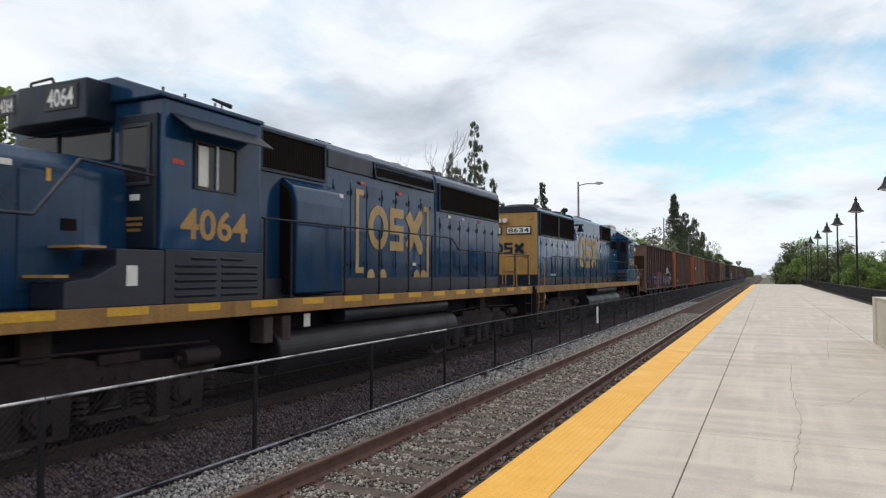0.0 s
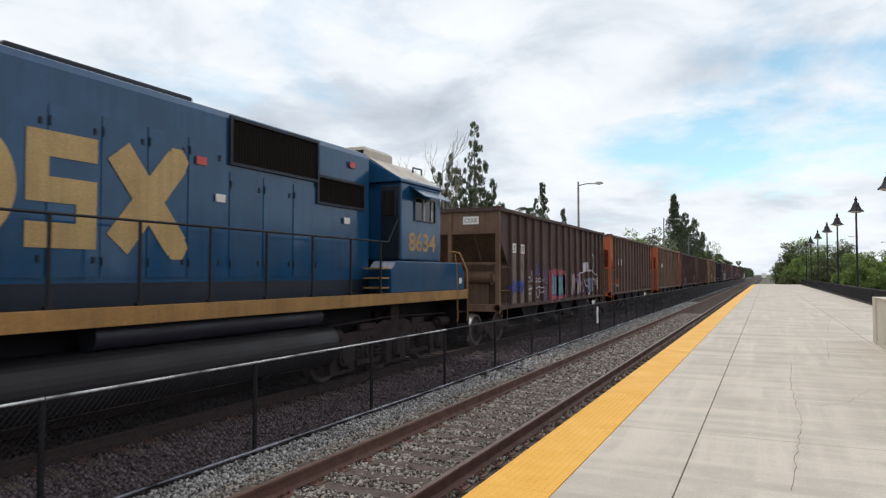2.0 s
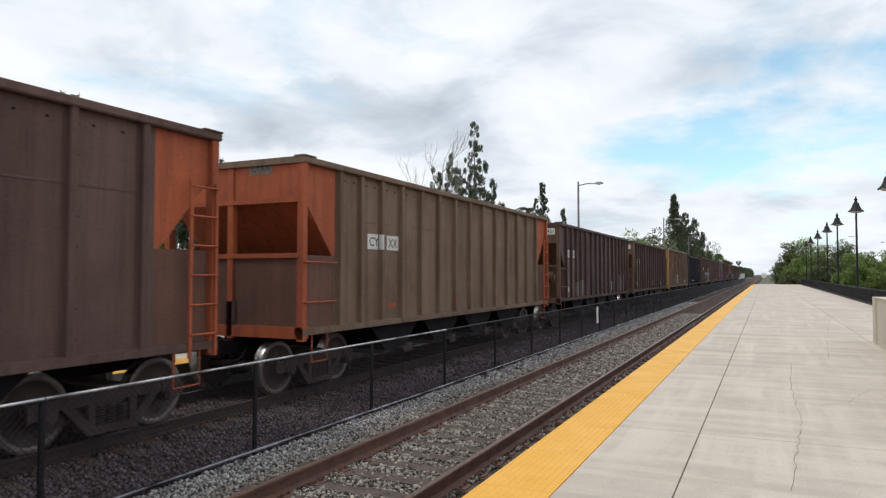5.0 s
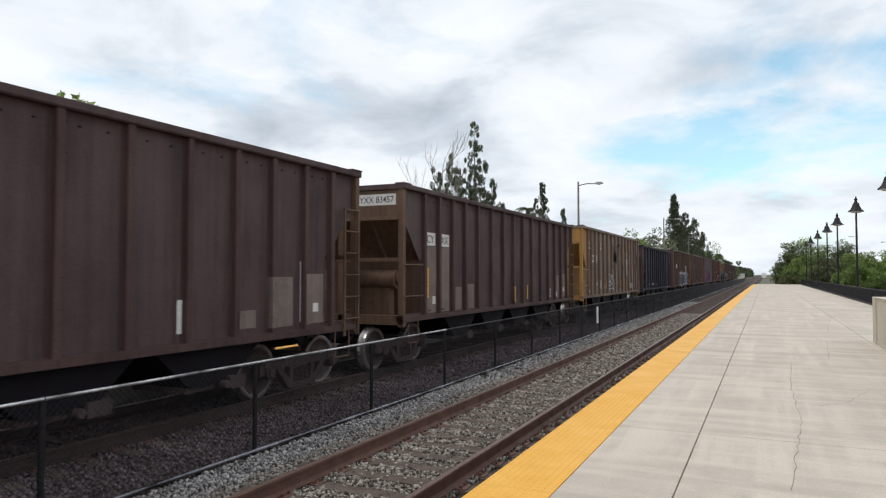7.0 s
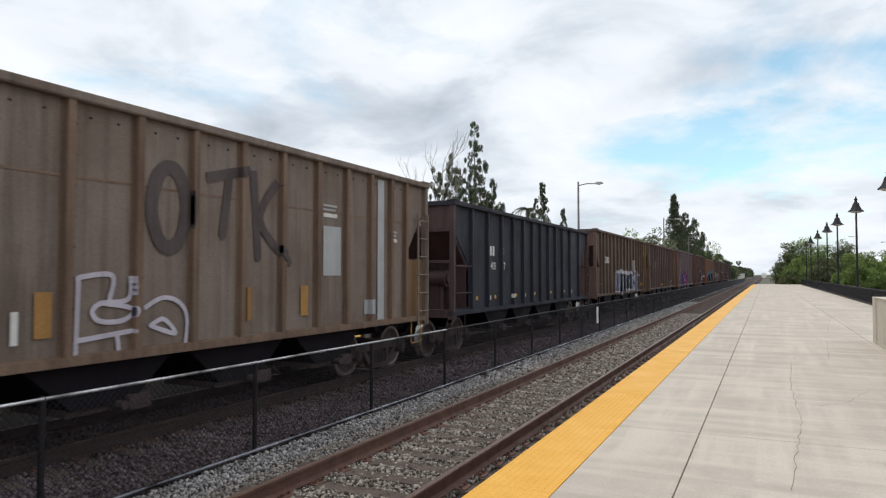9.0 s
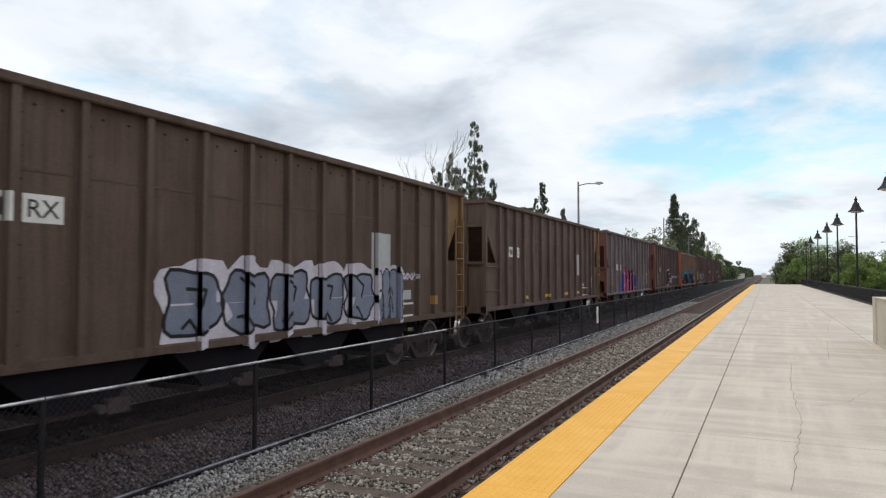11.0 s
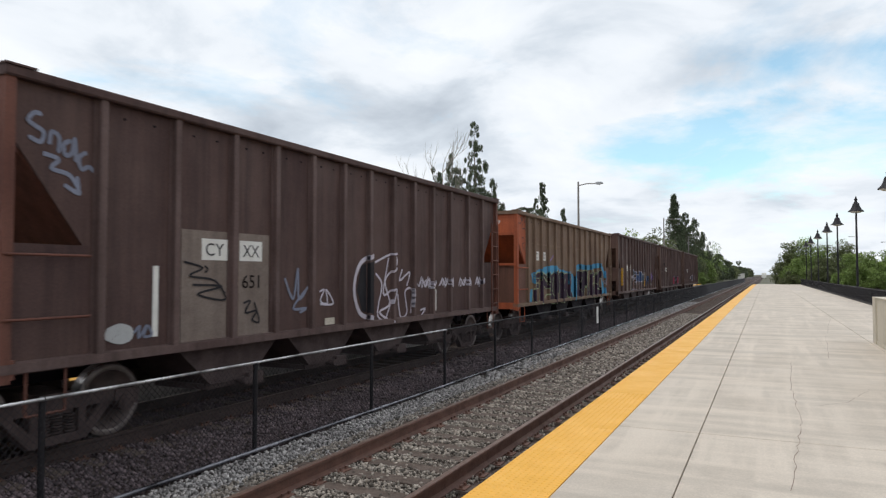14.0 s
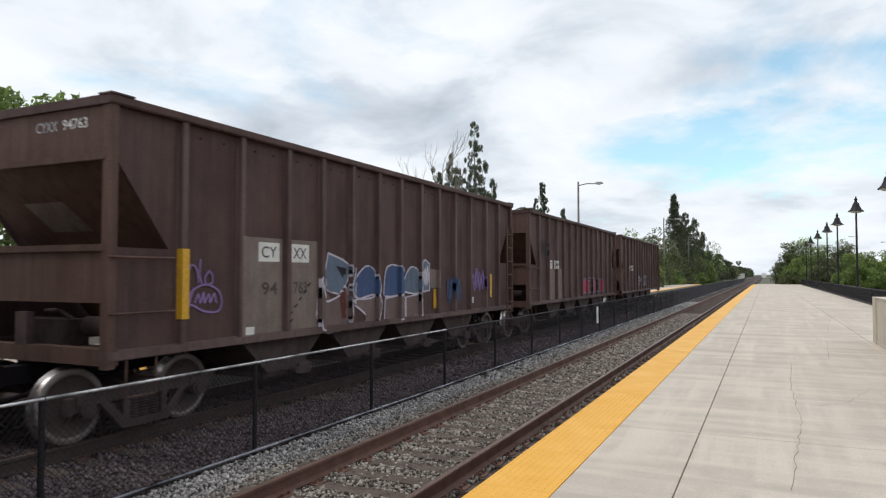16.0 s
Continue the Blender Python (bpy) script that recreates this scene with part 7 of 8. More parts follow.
def loco_truck(t, yc):
    for s in (-1, 1):
        m = Mesh()
        x0, x1 = sorted((s * 1.02, s * 1.16))
        # the cast side frame: high over the axles' ends, dipping between
        m.prism([(yc - 2.75, 0.62), (yc - 2.75, 0.86), (yc - 2.2, 0.92), (yc - 0.9, 1.0), (yc - 0.45, 1.12), (yc + 0.45, 1.12), (yc + 0.9, 1.0), (yc + 2.2, 0.92), (yc + 2.75, 0.86), (yc + 2.75, 0.62), (yc + 2.3, 0.6), (yc + 1.75, 0.66), (yc + 0.5, 0.7), (yc - 0.5, 0.7), (yc - 1.75, 0.66), (yc - 2.3, 0.6)], "x", x0, x1)
        frame_part = part("truck_frame", m, LOCO_TRUCK, t, "dusty cast three-axle truck frame")
        for d in (-2.07, 0.0, 2.07):
            m = Mesh()
            x0, x1 = sorted((s * 1.04, s * 1.22))
            for e in (-0.3, 0.3):
                m.prism([(yc + d + e - 0.1, 0.25), (yc + d + e + 0.1, 0.25), (yc + d + e + 0.13, 0.7), (yc + d + e - 0.13, 0.7)], "x", x0, x1)
            m.box(x0, x1, yc + d - 0.4, yc + d + 0.4, 0.2, 0.26)
            m.cyl((s * 1.05, yc + d, 0.508), (s * 1.27, yc + d, 0.508), 0.17, 16)
            m.cyl((s * 1.27, yc + d, 0.508), (s * 1.30, yc + d, 0.508), 0.11, 12)
            for e in (-0.62, 0.62):
                for k in range(4):
                    m.cyl((s * 1.1, yc + d + e, 0.36 + 0.075 * k), (s * 1.1, yc + d + e, 0.4 + 0.075 * k), 0.1, 10)
            part("journal_box", m, LOCO_TRUCK, frame_part)
        m = Mesh()
        for d in (-2.45, 2.45):
            m.cyl((s * 1.18, yc + d - 0.35, 0.92), (s * 1.18, yc + d + 0.28, 0.92), 0.13, 14)
            m.cyl((s * 1.18, yc + d - 0.45, 0.92), (s * 1.18, yc + d + 0.38, 0.92), 0.05, 8)
        for d in (-1.1, 1.1):
            m.box(*sorted((s * 1.12, s * 1.22)), yc + d - 0.45, yc + d + 0.45, 0.30, 0.38)
            m.box(*sorted((s * 1.12, s * 1.2)), yc + d - 0.3, yc + d + 0.3, 0.98, 1.1)
            for q in (-0.2, 0, 0.2):
                m.cyl((s * 1.155, yc + d + q, 0.8), (s * 1.175, yc + d + q, 0.8), 0.045, 8)
        m.box(*sorted((s * 1.1, s * 1.2)), yc - 0.18, yc + 0.18, 1.1, 1.5)
        m.tube([(s * 1.2, yc - 2.6, 1.12), (s * 1.2, yc - 0.4, 1.18), (s * 1.2, yc + 2.6, 1.12)], 0.02, 6)
        part("brake_cylinder", m, LOCO_TRUCK, frame_part, "dusty brake cylinders and pipework")
    b = part("bolster", Mesh().box(-1.0, 1.0, yc - 0.5, yc + 0.5, 0.6, 1.3), UNDER, t)
    for d in (-2.07, 0.0, 2.07):
        add_wheelset(LOCO_WHEEL, b, yc + d, 0.508)

def railing(t, pts, z_low, mat, r=0.018, posts=()):
    m = Mesh().tube(pts, r, 8)
    part("handrail", m, mat, t, "bent steel handrail")
    for x, y, z in posts:
        part("stanchion", Mesh().cyl((x, y, z_low), (x, y, z), 0.022, 8).box(x - 0.03, x + 0.03, y - 0.05, y + 0.05, z_low - 0.14, z_low + 0.02), mat, t)

def steps(t, y, s, mat, flip=1):
    """A corner stairwell: two cheeks, three treads."""
    m = Mesh()
    x0, x1 = sorted((s * 0.98, s * 1.5))
    for yy in (y, y + flip * 0.62):
        m.box(x0, x1, yy - 0.015, yy + 0.015, 0.42, 1.62)
    for k in range(4):
        a, b = sorted((y, y + flip * 0.62))
        m.box(x0 + 0.03, x1, a, b, 0.46 + 0.33 * k, 0.49 + 0.33 * k)
    part("stairwell", m, mat, t)

def shapes_ring(cy, cz, ry, rz, w):
    tr = []
    n = 32
    for i in range(n):
        a, b = 2 * math.pi * i / n, 2 * math.pi * (i + 1) / n
        p = [(cy + ry * math.cos(q), cz + rz * math.sin(q)) for q in (a, b)]
        k = [(cy + (ry - w) * math.cos(q), cz + (rz - w) * math.sin(q)) for q in (a, b)]
        tr += [[p[0], p[1], k[1]], [p[0], k[1], k[0]]]
    return tr

def emblem(y0, y1, z0, z1):
    """Three plain heavy shapes: a ring, a stack of bars, a saltire."""
    w, h = (y1 - y0) / 3, z1 - z0
    tr = shapes_ring(y0 + w * 0.52, (z0 + z1) / 2, w * 0.5, h / 2, w * 0.24)
    for k in range(3):
        tr += rect_tris(y0 + w * 1.1, y0 + w * 1.85, z0 + h * (0.39 * k), z0 + h * (0.39 * k + 0.22))
    tr += rect_tris(y0 + w * (1.1), y0 + w * 1.33, z0 + h * 0.5, z0 + h * 0.9) + rect_tris(y0 + w * 1.62, y0 + w * 1.85, z0 + h * 0.1, z0 + h * 0.5)
    tr += stroke([(y0 + w * 2.1, z0 + 0.08), (y1 - 0.12, z1 - 0.08)], h * 0.3) + stroke([(y0 + w * 2.1, z1 - 0.08), (y1 - 0.12, z0 + 0.08)], h * 0.3)
    return tr

def front_word(t, word, x0, x1, z0, z1, y, mat):
    m = Mesh()
    for q in shift(text_tris(word, z1 - z0, x1 - x0, 0.018), x0, z0):
        m.add([(u, y, v) for u, v in q], [(0, 1, 2)])
    part("lettering", m, mat, t)

def grille(t, y0, y1, z0, z1, x, tilt=0.0, cell=0.07, rim=True):
    """A recessed screen with upright slats in a frame, on both sides."""
    for s in (-1, 1):
        def pt(y, z, d):
            return (s * (x + d - tilt * (z - z0)), y, z)
        m = Mesh()
        m.add([pt(y0, z0, 0.01), pt(y1, z0, 0.01), pt(y1, z1, 0.01), pt(y0, z1, 0.01)], [(0, 1, 2, 3)])
        g = part("radiator_screen", m, GRILLE, t, "black slatted air intake screen")
        m = Mesh()
        y = y0 + cell / 2
        while y < y1:
            m.add([pt(y - 0.008, z0, 0.012), pt(y + 0.008, z0, 0.012), pt(y + 0.008, z1, 0.012), pt(y - 0.008, z1, 0.012), pt(y - 0.008, z0, 0.022), pt(y + 0.008, z0, 0.022), pt(y + 0.008, z1, 0.022), pt(y - 0.008, z1, 0.022)], BOX_F)
            y += cell
        tagged(part("slats", m, GRILLE, g), kind="stuff")
        m = Mesh()
        f = 0.05
        for a, b, c, d in ((y0 - f, y1 + f, z0 - f, z0), (y0 - f, y1 + f, z1, z1 + f), (y0 - f, y0, z0, z1), (y1, y1 + f, z0, z1)):
            m.add([pt(a, c, 0.0), pt(b, c, 0.0), pt(b, d, 0.0), pt(a, d, 0.0), pt(a, c, 0.05), pt(b, c, 0.05), pt(b, d, 0.05), pt(a, d, 0.05)], BOX_F)
        part("screen_frame", m, LOCO_DARK, g)

def doors(t, ys, z0, z1, x, mat, w=0.6):
    m = Mesh()
    m.box(x, x + 0.014, -w / 2 + 0.012, w / 2 - 0.012, z0, z1)
    m.slot = 1
    for z in (z0 + 0.2, z1 - 0.2):
        m.cyl((x + 0.02, -w / 2 + 0.03, z - 0.06), (x + 0.02, -w / 2 + 0.03, z + 0.06), 0.014, 6)
    m.box(x + 0.012, x + 0.03, w / 2 - 0.09, w / 2 - 0.05, z1 - 0.26, z1 - 0.18)
    m.box(x + 0.012, x + 0.03, w / 2 - 0.09, w / 2 - 0.05, z0 + 0.18, z0 + 0.26)
    d = mesh_data("hood_door", m, [mat, LOCO_DARK])
    e = Mesh(); e.v, e.f, e.s, e.mi = [(-a, b, c) for a, b, c in m.v], m.f, m.s, m.mi
    d2 = mesh_data("hood_door", e, [mat, LOCO_DARK])
    for y in ys:
        for q in (d, d2):
            o = part("hood_door", q, None, t); o.location = (0, y, 0)

def fan(t, y, z, r=0.6, h=0.16):
    m = Mesh().lathe([(r, 0), (r, h), (r - 0.05, h + 0.02), (r - 0.08, h), (r - 0.08, 0.05)], (0, y, z), n=28)
    for k in range(5):
        m.lathe([(0.1 + k * (r - 0.15) / 5, h), (0.13 + k * (r - 0.15) / 5, h + 0.012), (0.15 + k * (r - 0.15) / 5, h)], (0, y, z), n=20)
    m.box(-r, r, y - 0.02, y + 0.02, z + h - 0.03, z + h)
    part("roof_fan", m, LOCO_GREY, t, "round roof fan with a wire guard")

def sill_and_deck(t, y0, y1, sill_mat, patches):
    for s in (-1, 1):
        x0, x1 = sorted((s * 1.44, s * 1.53))
        part("side_sill", Mesh().box(x0, x1, y0, y1, 1.47, 1.70), sill_mat, t, "dusty gold painted side sill", 0.008)
    part("deck", Mesh().box(-1.44, 1.44, y0, y1, 1.55, 1.69), UNDER, t)
    part("underframe", Mesh().box(-0.9, 0.9, y0 + 0.2, y1 - 0.2, 0.72, 1.55), UNDER, t)
    d = mesh_data("reflector", Mesh().box(1.53, 1.534, -0.3, 0.3, 1.59, 1.69), YELLOW_REFLEX)
    for y in patches:
        o = part("reflector", d, None, t, "yellow reflective strip"); o.location = (0, y, 0)

def tank(t, y0, y1):
    q = [(1.18 + 0.27 * math.cos(k * 0.196), 0.80 + 0.36 * math.sin(k * 0.196)) for k in range(-8, 9)]
    p = q + [(-x, z) for x, z in q[::-1]]
    part("fuel_tank", Mesh().prism(p, "y", y0, y1), TANK_BLACK, t, "oily black fuel tank", 0.03)
    for s in (-1, 1):
        part("air_reservoir", Mesh().cyl((s * 1.18, y0 + 2.0, 1.34), (s * 1.18, y1 - 0.4, 1.34), 0.18, 20), LOCO_GREY, t, "grey air reservoir cylinder")

def window(t, x, y0, y1, z0, z1, bars=(), drop=None):
    """A framed cab side window at x, facing out."""
    s = 1 if x > 0 else -1
    f = 0.028
    m = Mesh()
    for a, b, c, d in ((y0 - f, y1 + f, z0 - f, z0), (y0 - f, y1 + f, z1, z1 + f), (y0 - f, y0, z0, z1), (y1, y1 + f, z0, z1)):
        m.box(*sorted((x, x + s * 0.03)), a, b, c, d)
    w = part("window_frame", m, LOCO_GREY, t, "worn metal window frame")
    part("pane", Mesh().box(*sorted((x - s * 0.01, x + s * 0.008)), y0, y1, z0, z1), GLASS, w, "dark reflective glass")
    for y in bars:
        part("glazing_bar", Mesh().box(*sorted((x, x + s * 0.035)), y - 0.02, y + 0.02, z0, z1), GALV, w, "pale metal glazing bar")

def awning(t, x, y0, y1, z, mat):
    s = 1 if x > 0 else -1
    m = Mesh().add([(x, y0, z), (x, y1, z), (x + s * 0.36, y1 - 0.03, z - 0.24), (x + s * 0.36, y0 + 0.03, z - 0.24), (x, y0, z - 0.02), (x, y1, z - 0.02), (x + s * 0.36, y1 - 0.03, z - 0.26), (x + s * 0.36, y0 + 0.03, z - 0.26)], BOX_F)
    part("window_awning", m, mat, t, "sloping metal awning over the cab window")

def cab_shell(t, y0, y1, z0, z1, top, mat, roof_mat, half=1.52):
    part("cab_wall", Mesh().box(-half, half, y0, y1, z0, z1), mat, t, bevel=0.03)
    p = [(-half - 0.03, z1), (-half - 0.03, z1 + 0.06), (-0.72, top), (0.72, top), (half + 0.03, z1 + 0.06), (half + 0.03, z1)]
    part("cab_roof", Mesh().prism(p, "y", y0 - 0.08, y1 + 0.04), roof_mat, t, bevel=0.02)

def loco_4064():
    c = 11.6
    t = thing("diesel_locomotive", "dark blue diesel locomotive with gold numbers and a dusty gold sill", "locomotive", "locomotives")
    sill_and_deck(t, 1.9, 21.8, GOLD_DULL, [3.4 + 1.25 * k for k in range(15)])
    for s in (-1, 1):
        part("pilot", Mesh().box(-1.5, 1.5, *sorted((1.85, 1.95)) if s < 0 else (21.75, 21.85), 0.5, 1.6), UNDER, t)
    hood = part("hood", Mesh().prism(hood_profile(0.95, 1.69, 4.72), "y", 8.3, 15.6), LOCO_BLUE, t, "faded blue engine hood", 0.012)
    part("radiator_hood", Mesh().prism(hood_profile(0.98, 1.69, 4.70, 0.16), "y", 15.6, 20.1), LOCO_BLUE, t, "faded blue radiator housing", 0.02)
    part("hood_end_cap", Mesh().prism(hood_profile(0.90, 1.69, 4.6, 0.2), "y", 20.1, 20.16), LOCO_DARK, t, bevel=0.02)
    part("walkway_skirt", Mesh().box(-1.0, 1.0, 8.4, 20.05, 1.69, 2.02), LOCO_GREY, t, "grey-blue lower hood skirt")
    grille(t, 8.95, 10.72, 3.88, 4.5, 0.95, 0.0)
    grille(t, 12.6, 15.42, 4.2, 4.46, 0.97, 0.15)
    grille(t, 15.75, 19.98, 3.76, 4.38, 0.98, 0.0)
    # the brake housing's plain panel and the blower bulge beside the engine
    for s in (-1, 1):
        part("dynamic_brake_panel", Mesh().box(*sorted((s * 0.95, s * 0.985)), 10.85, 12.5, 4.15, 4.5), LOCO_GREY, t, bevel=0.02)
        p = [(s * 0.95, 1.75), (s * 1.28, 1.75), (s * 1.28, 3.35), (s * 1.2, 3.62), (s * 0.95, 3.8)]
        part("blower_duct", Mesh().prism(p, "y", 9.5, 10.95), LOCO_BLUE, t, "bulging blue air duct", 0.04)
        part("duct_mouth", Mesh().prism([(s * 0.95, 1.8), (s * 1.2, 1.8), (s * 1.2, 3.3), (s * 1.12, 3.55), (s * 0.95, 3.7)], "y", 9.46, 9.505), GRILLE, t)
    doors(t, [11.35 + 0.62 * k for k in range(7)], 2.08, 3.95, 0.95, LOCO_BLUE, 0.6)
    doors(t, [16.1 + 0.62 * k for k in range(7)], 2.08, 3.55, 0.98, LOCO_BLUE, 0.6)
    for y in (16.5, 17.85, 19.2):
        fan(t, y, 4.68)
    for y in (13.2, 14.5):
        fan(t, y, 4.70, 0.5, 0.08)
    part("exhaust_stack", Mesh().box(-0.3, 0.3, 11.4, 12.0, 4.68, 4.86), UNDER, t, bevel=0.03)
    # paint on the hood side: plain shapes in gold between two brackets
    tr = emblem(12.32, 14.85, 2.62, 3.58)
    tr += rect_tris(11.85, 11.97, 2.12, 3.85) + rect_tris(11.97, 12.16, 3.73, 3.85) + rect_tris(11.97, 12.16, 2.12, 2.24)
    tr += rect_tris(15.07, 15.19, 2.02, 3.75) + rect_tris(14.9, 15.07, 3.63, 3.75) + rect_tris(14.9, 15.07, 2.02, 2.14)
    for y in (12.45, 12.95, 14.55, 15.0 - 0.1):
        tr += [[(y, 2.05), (y + 0.16 * math.cos(k), 2.05 + 0.16 * math.sin(k)), (y + 0.16 * math.cos(k + 0.6283), 2.05 + 0.16 * math.sin(k + 0.6283))] for k in [0.6283 * q for q in range(10)]]
    decal("painted_emblem", tr, GOLD_PALE, t, 0.972, label="faded gold painted shapes")
    for y, z, mt in ((11.2, 3.6, WHITE), (12.0, 3.95, RED), (13.6, 3.9, RED), (14.3, 2.3, WHITE), (16.3, 3.58, WHITE), (17.2, 3.58, WHITE), (18.4, 3.58, RED)):
        part("sticker", Mesh().box(0.985, 0.998, y, y + 0.16, z, z + 0.07), mt, t, "small warning sticker")
    # cab
    cab_shell(t, 6.4, 8.3, 2.4, 4.40, 4.74, LOCO_BLUE, LOCO_BLUE)
    for s in (-1, 1):
        window(t, s * 1.52, 6.95, 7.72, 3.28, 3.90, (7.34,))
        awning(t, s * 1.52, 6.52, 8.18, 4.22, LOCO_DARK)
        part("cab_side_box", Mesh().box(*sorted((s * 0.95, s * 1.53)), 6.46, 8.36, 1.70, 2.42), LOCO_GREY, t, "grey battery box under the cab", 0.015)
        m = Mesh()
        for k in range(6):
            a, b = (6.62, 8.2) if k != 0 else (6.9, 7.9)
            m.prism([(s * 1.53, 2.33 - 0.1 * k), (s * 1.555, 2.31 - 0.1 * k), (s * 1.53, 2.28 - 0.1 * k)], "y", a, (a + b) / 2 - 0.06)
            m.prism([(s * 1.53, 2.33 - 0.1 * k), (s * 1.555, 2.31 - 0.1 * k), (s * 1.53, 2.28 - 0.1 * k)], "y", (a + b) / 2 + 0.06, b)
        part("louvres", m, LOCO_GREY, t)
        part("step_box", Mesh().prism([(5.05, 1.70), (6.44, 1.70), (6.44, 2.40), (5.72, 2.40), (5.72, 2.2), (5.4, 2.05), (5.05, 2.0)], "x", *sorted((s * 0.95, s * 1.53))), LOCO_GREY, t, "grey box steps up to the cab", 0.012)
        part("step_edge", Mesh().box(*sorted((s * 0.95, s * 1.5)), 4.95, 5.12, 2.05, 2.085).box(*sorted((s * 0.95, s * 1.5)), 5.25, 5.6, 2.40, 2.43), GOLD, t)
    part("sun_visor", Mesh().box(1.535, 1.55, 6.99, 7.17, 3.3, 3.86), WHITE, t, "white blind in the cab window", 0.006)
    decal("number", shift(text_tris("4064", 0.44, 1.3, 0.022), 6.70, 2.56), GOLD, t, 1.52, label="gold painted number")
    for s in (1,):
        part("notice", Mesh().box(1.532, 1.536, 5.86, 6.02, 1.95, 2.2), WHITE, t, "small white notice")
        part("sticker", Mesh().box(1.522, 1.526, 6.55, 6.74, 3.55, 3.62), RED, t)
    # front of the cab: door, windshields and the number boards over them
    door = part("cab_door", Mesh().box(0.74, 1.44, 6.355, 6.4, 2.42, 4.2), LOCO_DARK, t, "dark blue cab door", 0.02)
    part("notice", Mesh().box(0.98, 1.16, 6.348, 6.354, 3.06, 3.14), WHITE, door, "small white notice")
    for k, w in enumerate((0.16, 0.15, 0.12)):
        part("stencil_bar", Mesh().box(1.06 - w, 1.06 + w, 6.349, 6.354, 2.80 - 0.075 * k, 2.84 - 0.075 * k), GOLD_DULL, door, "faded gold stencil marks")
    part("door_window", Mesh().box(0.84, 1.30, 6.335, 6.36, 3.3, 4.02), GLASS, door, "dark glass with a worn frame", 0.01)
    m = Mesh()
    for a, b, cz, d in ((0.79, 1.35, 3.25, 3.3), (0.79, 1.35, 4.02, 4.07), (0.79, 0.84, 3.3, 4.02), (1.30, 1.35, 3.3, 4.02)):
        m.box(a, b, 6.33, 6.36, cz, d)
    part("door_window_frame", m, LOCO_GREY, door, bevel=0.008)
    for a, b in ((-0.42, 0.60), (-1.4, -0.5)):
        part("windshield", Mesh().box(a, b, 6.36, 6.405, 3.62, 4.08), GLASS, t, "dark windshield", 0.02)
    part("number_board_box", Mesh().prism([(-1.25, 6.41), (-1.22, 6.1), (-0.75, 5.96), (0.62, 5.96), (0.62, 6.41)], "z", 4.12, 4.66), LOCO_DARK, t, "dark housing over the windshields", 0.02)
    part("number_board", Mesh().box(-0.20, 0.46, 5.945, 5.962, 4.27, 4.60), LETTER_BLACK, t, "black number board", 0.006)
    front_word(t, "4064", -0.13, 0.39, 4.31, 4.56, 5.942, WHITE)
    part("number_board", Mesh().box(-1.18, -0.82, 5.945, 5.962, 4.30, 4.58), LETTER_BLACK, t, "black number board", 0.006)
    front_word(t, "4064", -1.14, -0.86, 4.34, 4.54, 5.942, WHITE)
    part("roof_bracket", Mesh().tube([(-0.9, 6.2, 4.66), (-0.85, 6.2, 4.8), (-0.4, 6.2, 4.82), (-0.35, 6.2, 4.7)], 0.02, 6), BLACK_STEEL, t)
    for y in (6.9, 7.3, 7.9):
        part("roof_fitting", Mesh().cyl((0.95, y, 4.6), (0.95, y, 4.715), 0.018, 8), BLACK_STEEL, t)
    part("horn", Mesh().cyl((0.85, 7.95, 4.80), (0.85, 8.35, 4.77), 0.022, 8, 0.04).cyl((0.85, 8.15, 4.6), (0.85, 8.15, 4.79), 0.015, 6), LOCO_GREY, t)
    # short nose
    p = [(-0.92, 1.69), (-0.92, 3.40), (-0.75, 3.58), (0.75, 3.58), (0.92, 3.40), (0.92, 1.69)]
    part("nose", Mesh().prism(p, "y", 3.0, 6.4), LOCO_BLUE, t, "faded blue short nose", 0.03)
    part("nose_door", Mesh().box(0.92, 0.94, 4.9, 5.72, 1.9, 3.3), LOCO_BLUE, t, bevel=0.015)
    part("nose_latch", Mesh().box(0.94, 0.97, 5.42, 5.6, 2.62, 2.76), GRILLE, t)
    for y, z, mt in ((4.68, 3.36, WHITE), (5.22, 3.24, YELLOW_REFLEX)):
        part("sticker", Mesh().box(0.93, 0.945, y, y + (0.055 if mt is YELLOW_REFLEX else 0.13), z - 0.05, z + (0.10 if mt is YELLOW_REFLEX else 0.02)), mt, t, "small sticker")
    for s in (-1, 1):
        railing(t, [(s * 1.42, 2.2, 2.75), (s * 1.42, 4.75, 2.74), (s * 1.42, 5.3, 3.42), (s * 1.42, 6.38, 3.36)], 1.7, LOCO_GREY, 0.02, [(s * 1.42, 2.3, 2.75), (s * 1.42, 3.6, 2.75)])
        railing(t, [(s * 1.48, 8.38, 2.97), (s * 1.48, 15.45, 3.0), (s * 1.48, 15.9, 2.72), (s * 1.48, 21.6, 2.72)], 1.72, BLACK_STEEL, 0.017,
                [(s * 1.48, y, 2.97) for y in (8.45, 9.1, 10.7, 11.95, 13.2, 14.35, 15.4)] + [(s * 1.48, y, 2.72) for y in (16.55, 17.75, 18.75, 20.2, 21.5)])
        steps(t, 21.2, s, UNDER)
        steps(t, 2.0, s, UNDER)
    railing(t, [(1.4, 21.75, 2.72), (0.5, 21.75, 2.72), (0.5, 21.75, 1.75)], 1.7, GOLD, 0.018, [(1.4, 21.75, 2.72), (0.9, 21.75, 2.7)])
    railing(t, [(-1.4, 21.75, 2.72), (-0.5, 21.75, 2.72), (-0.5, 21.75, 1.75)], 1.7, GOLD, 0.018, [(-1.4, 21.75, 2.72)])
    tank(t, 8.9, 15.9)
    for yc in (4.97, 18.2):
        loco_truck(t, yc)
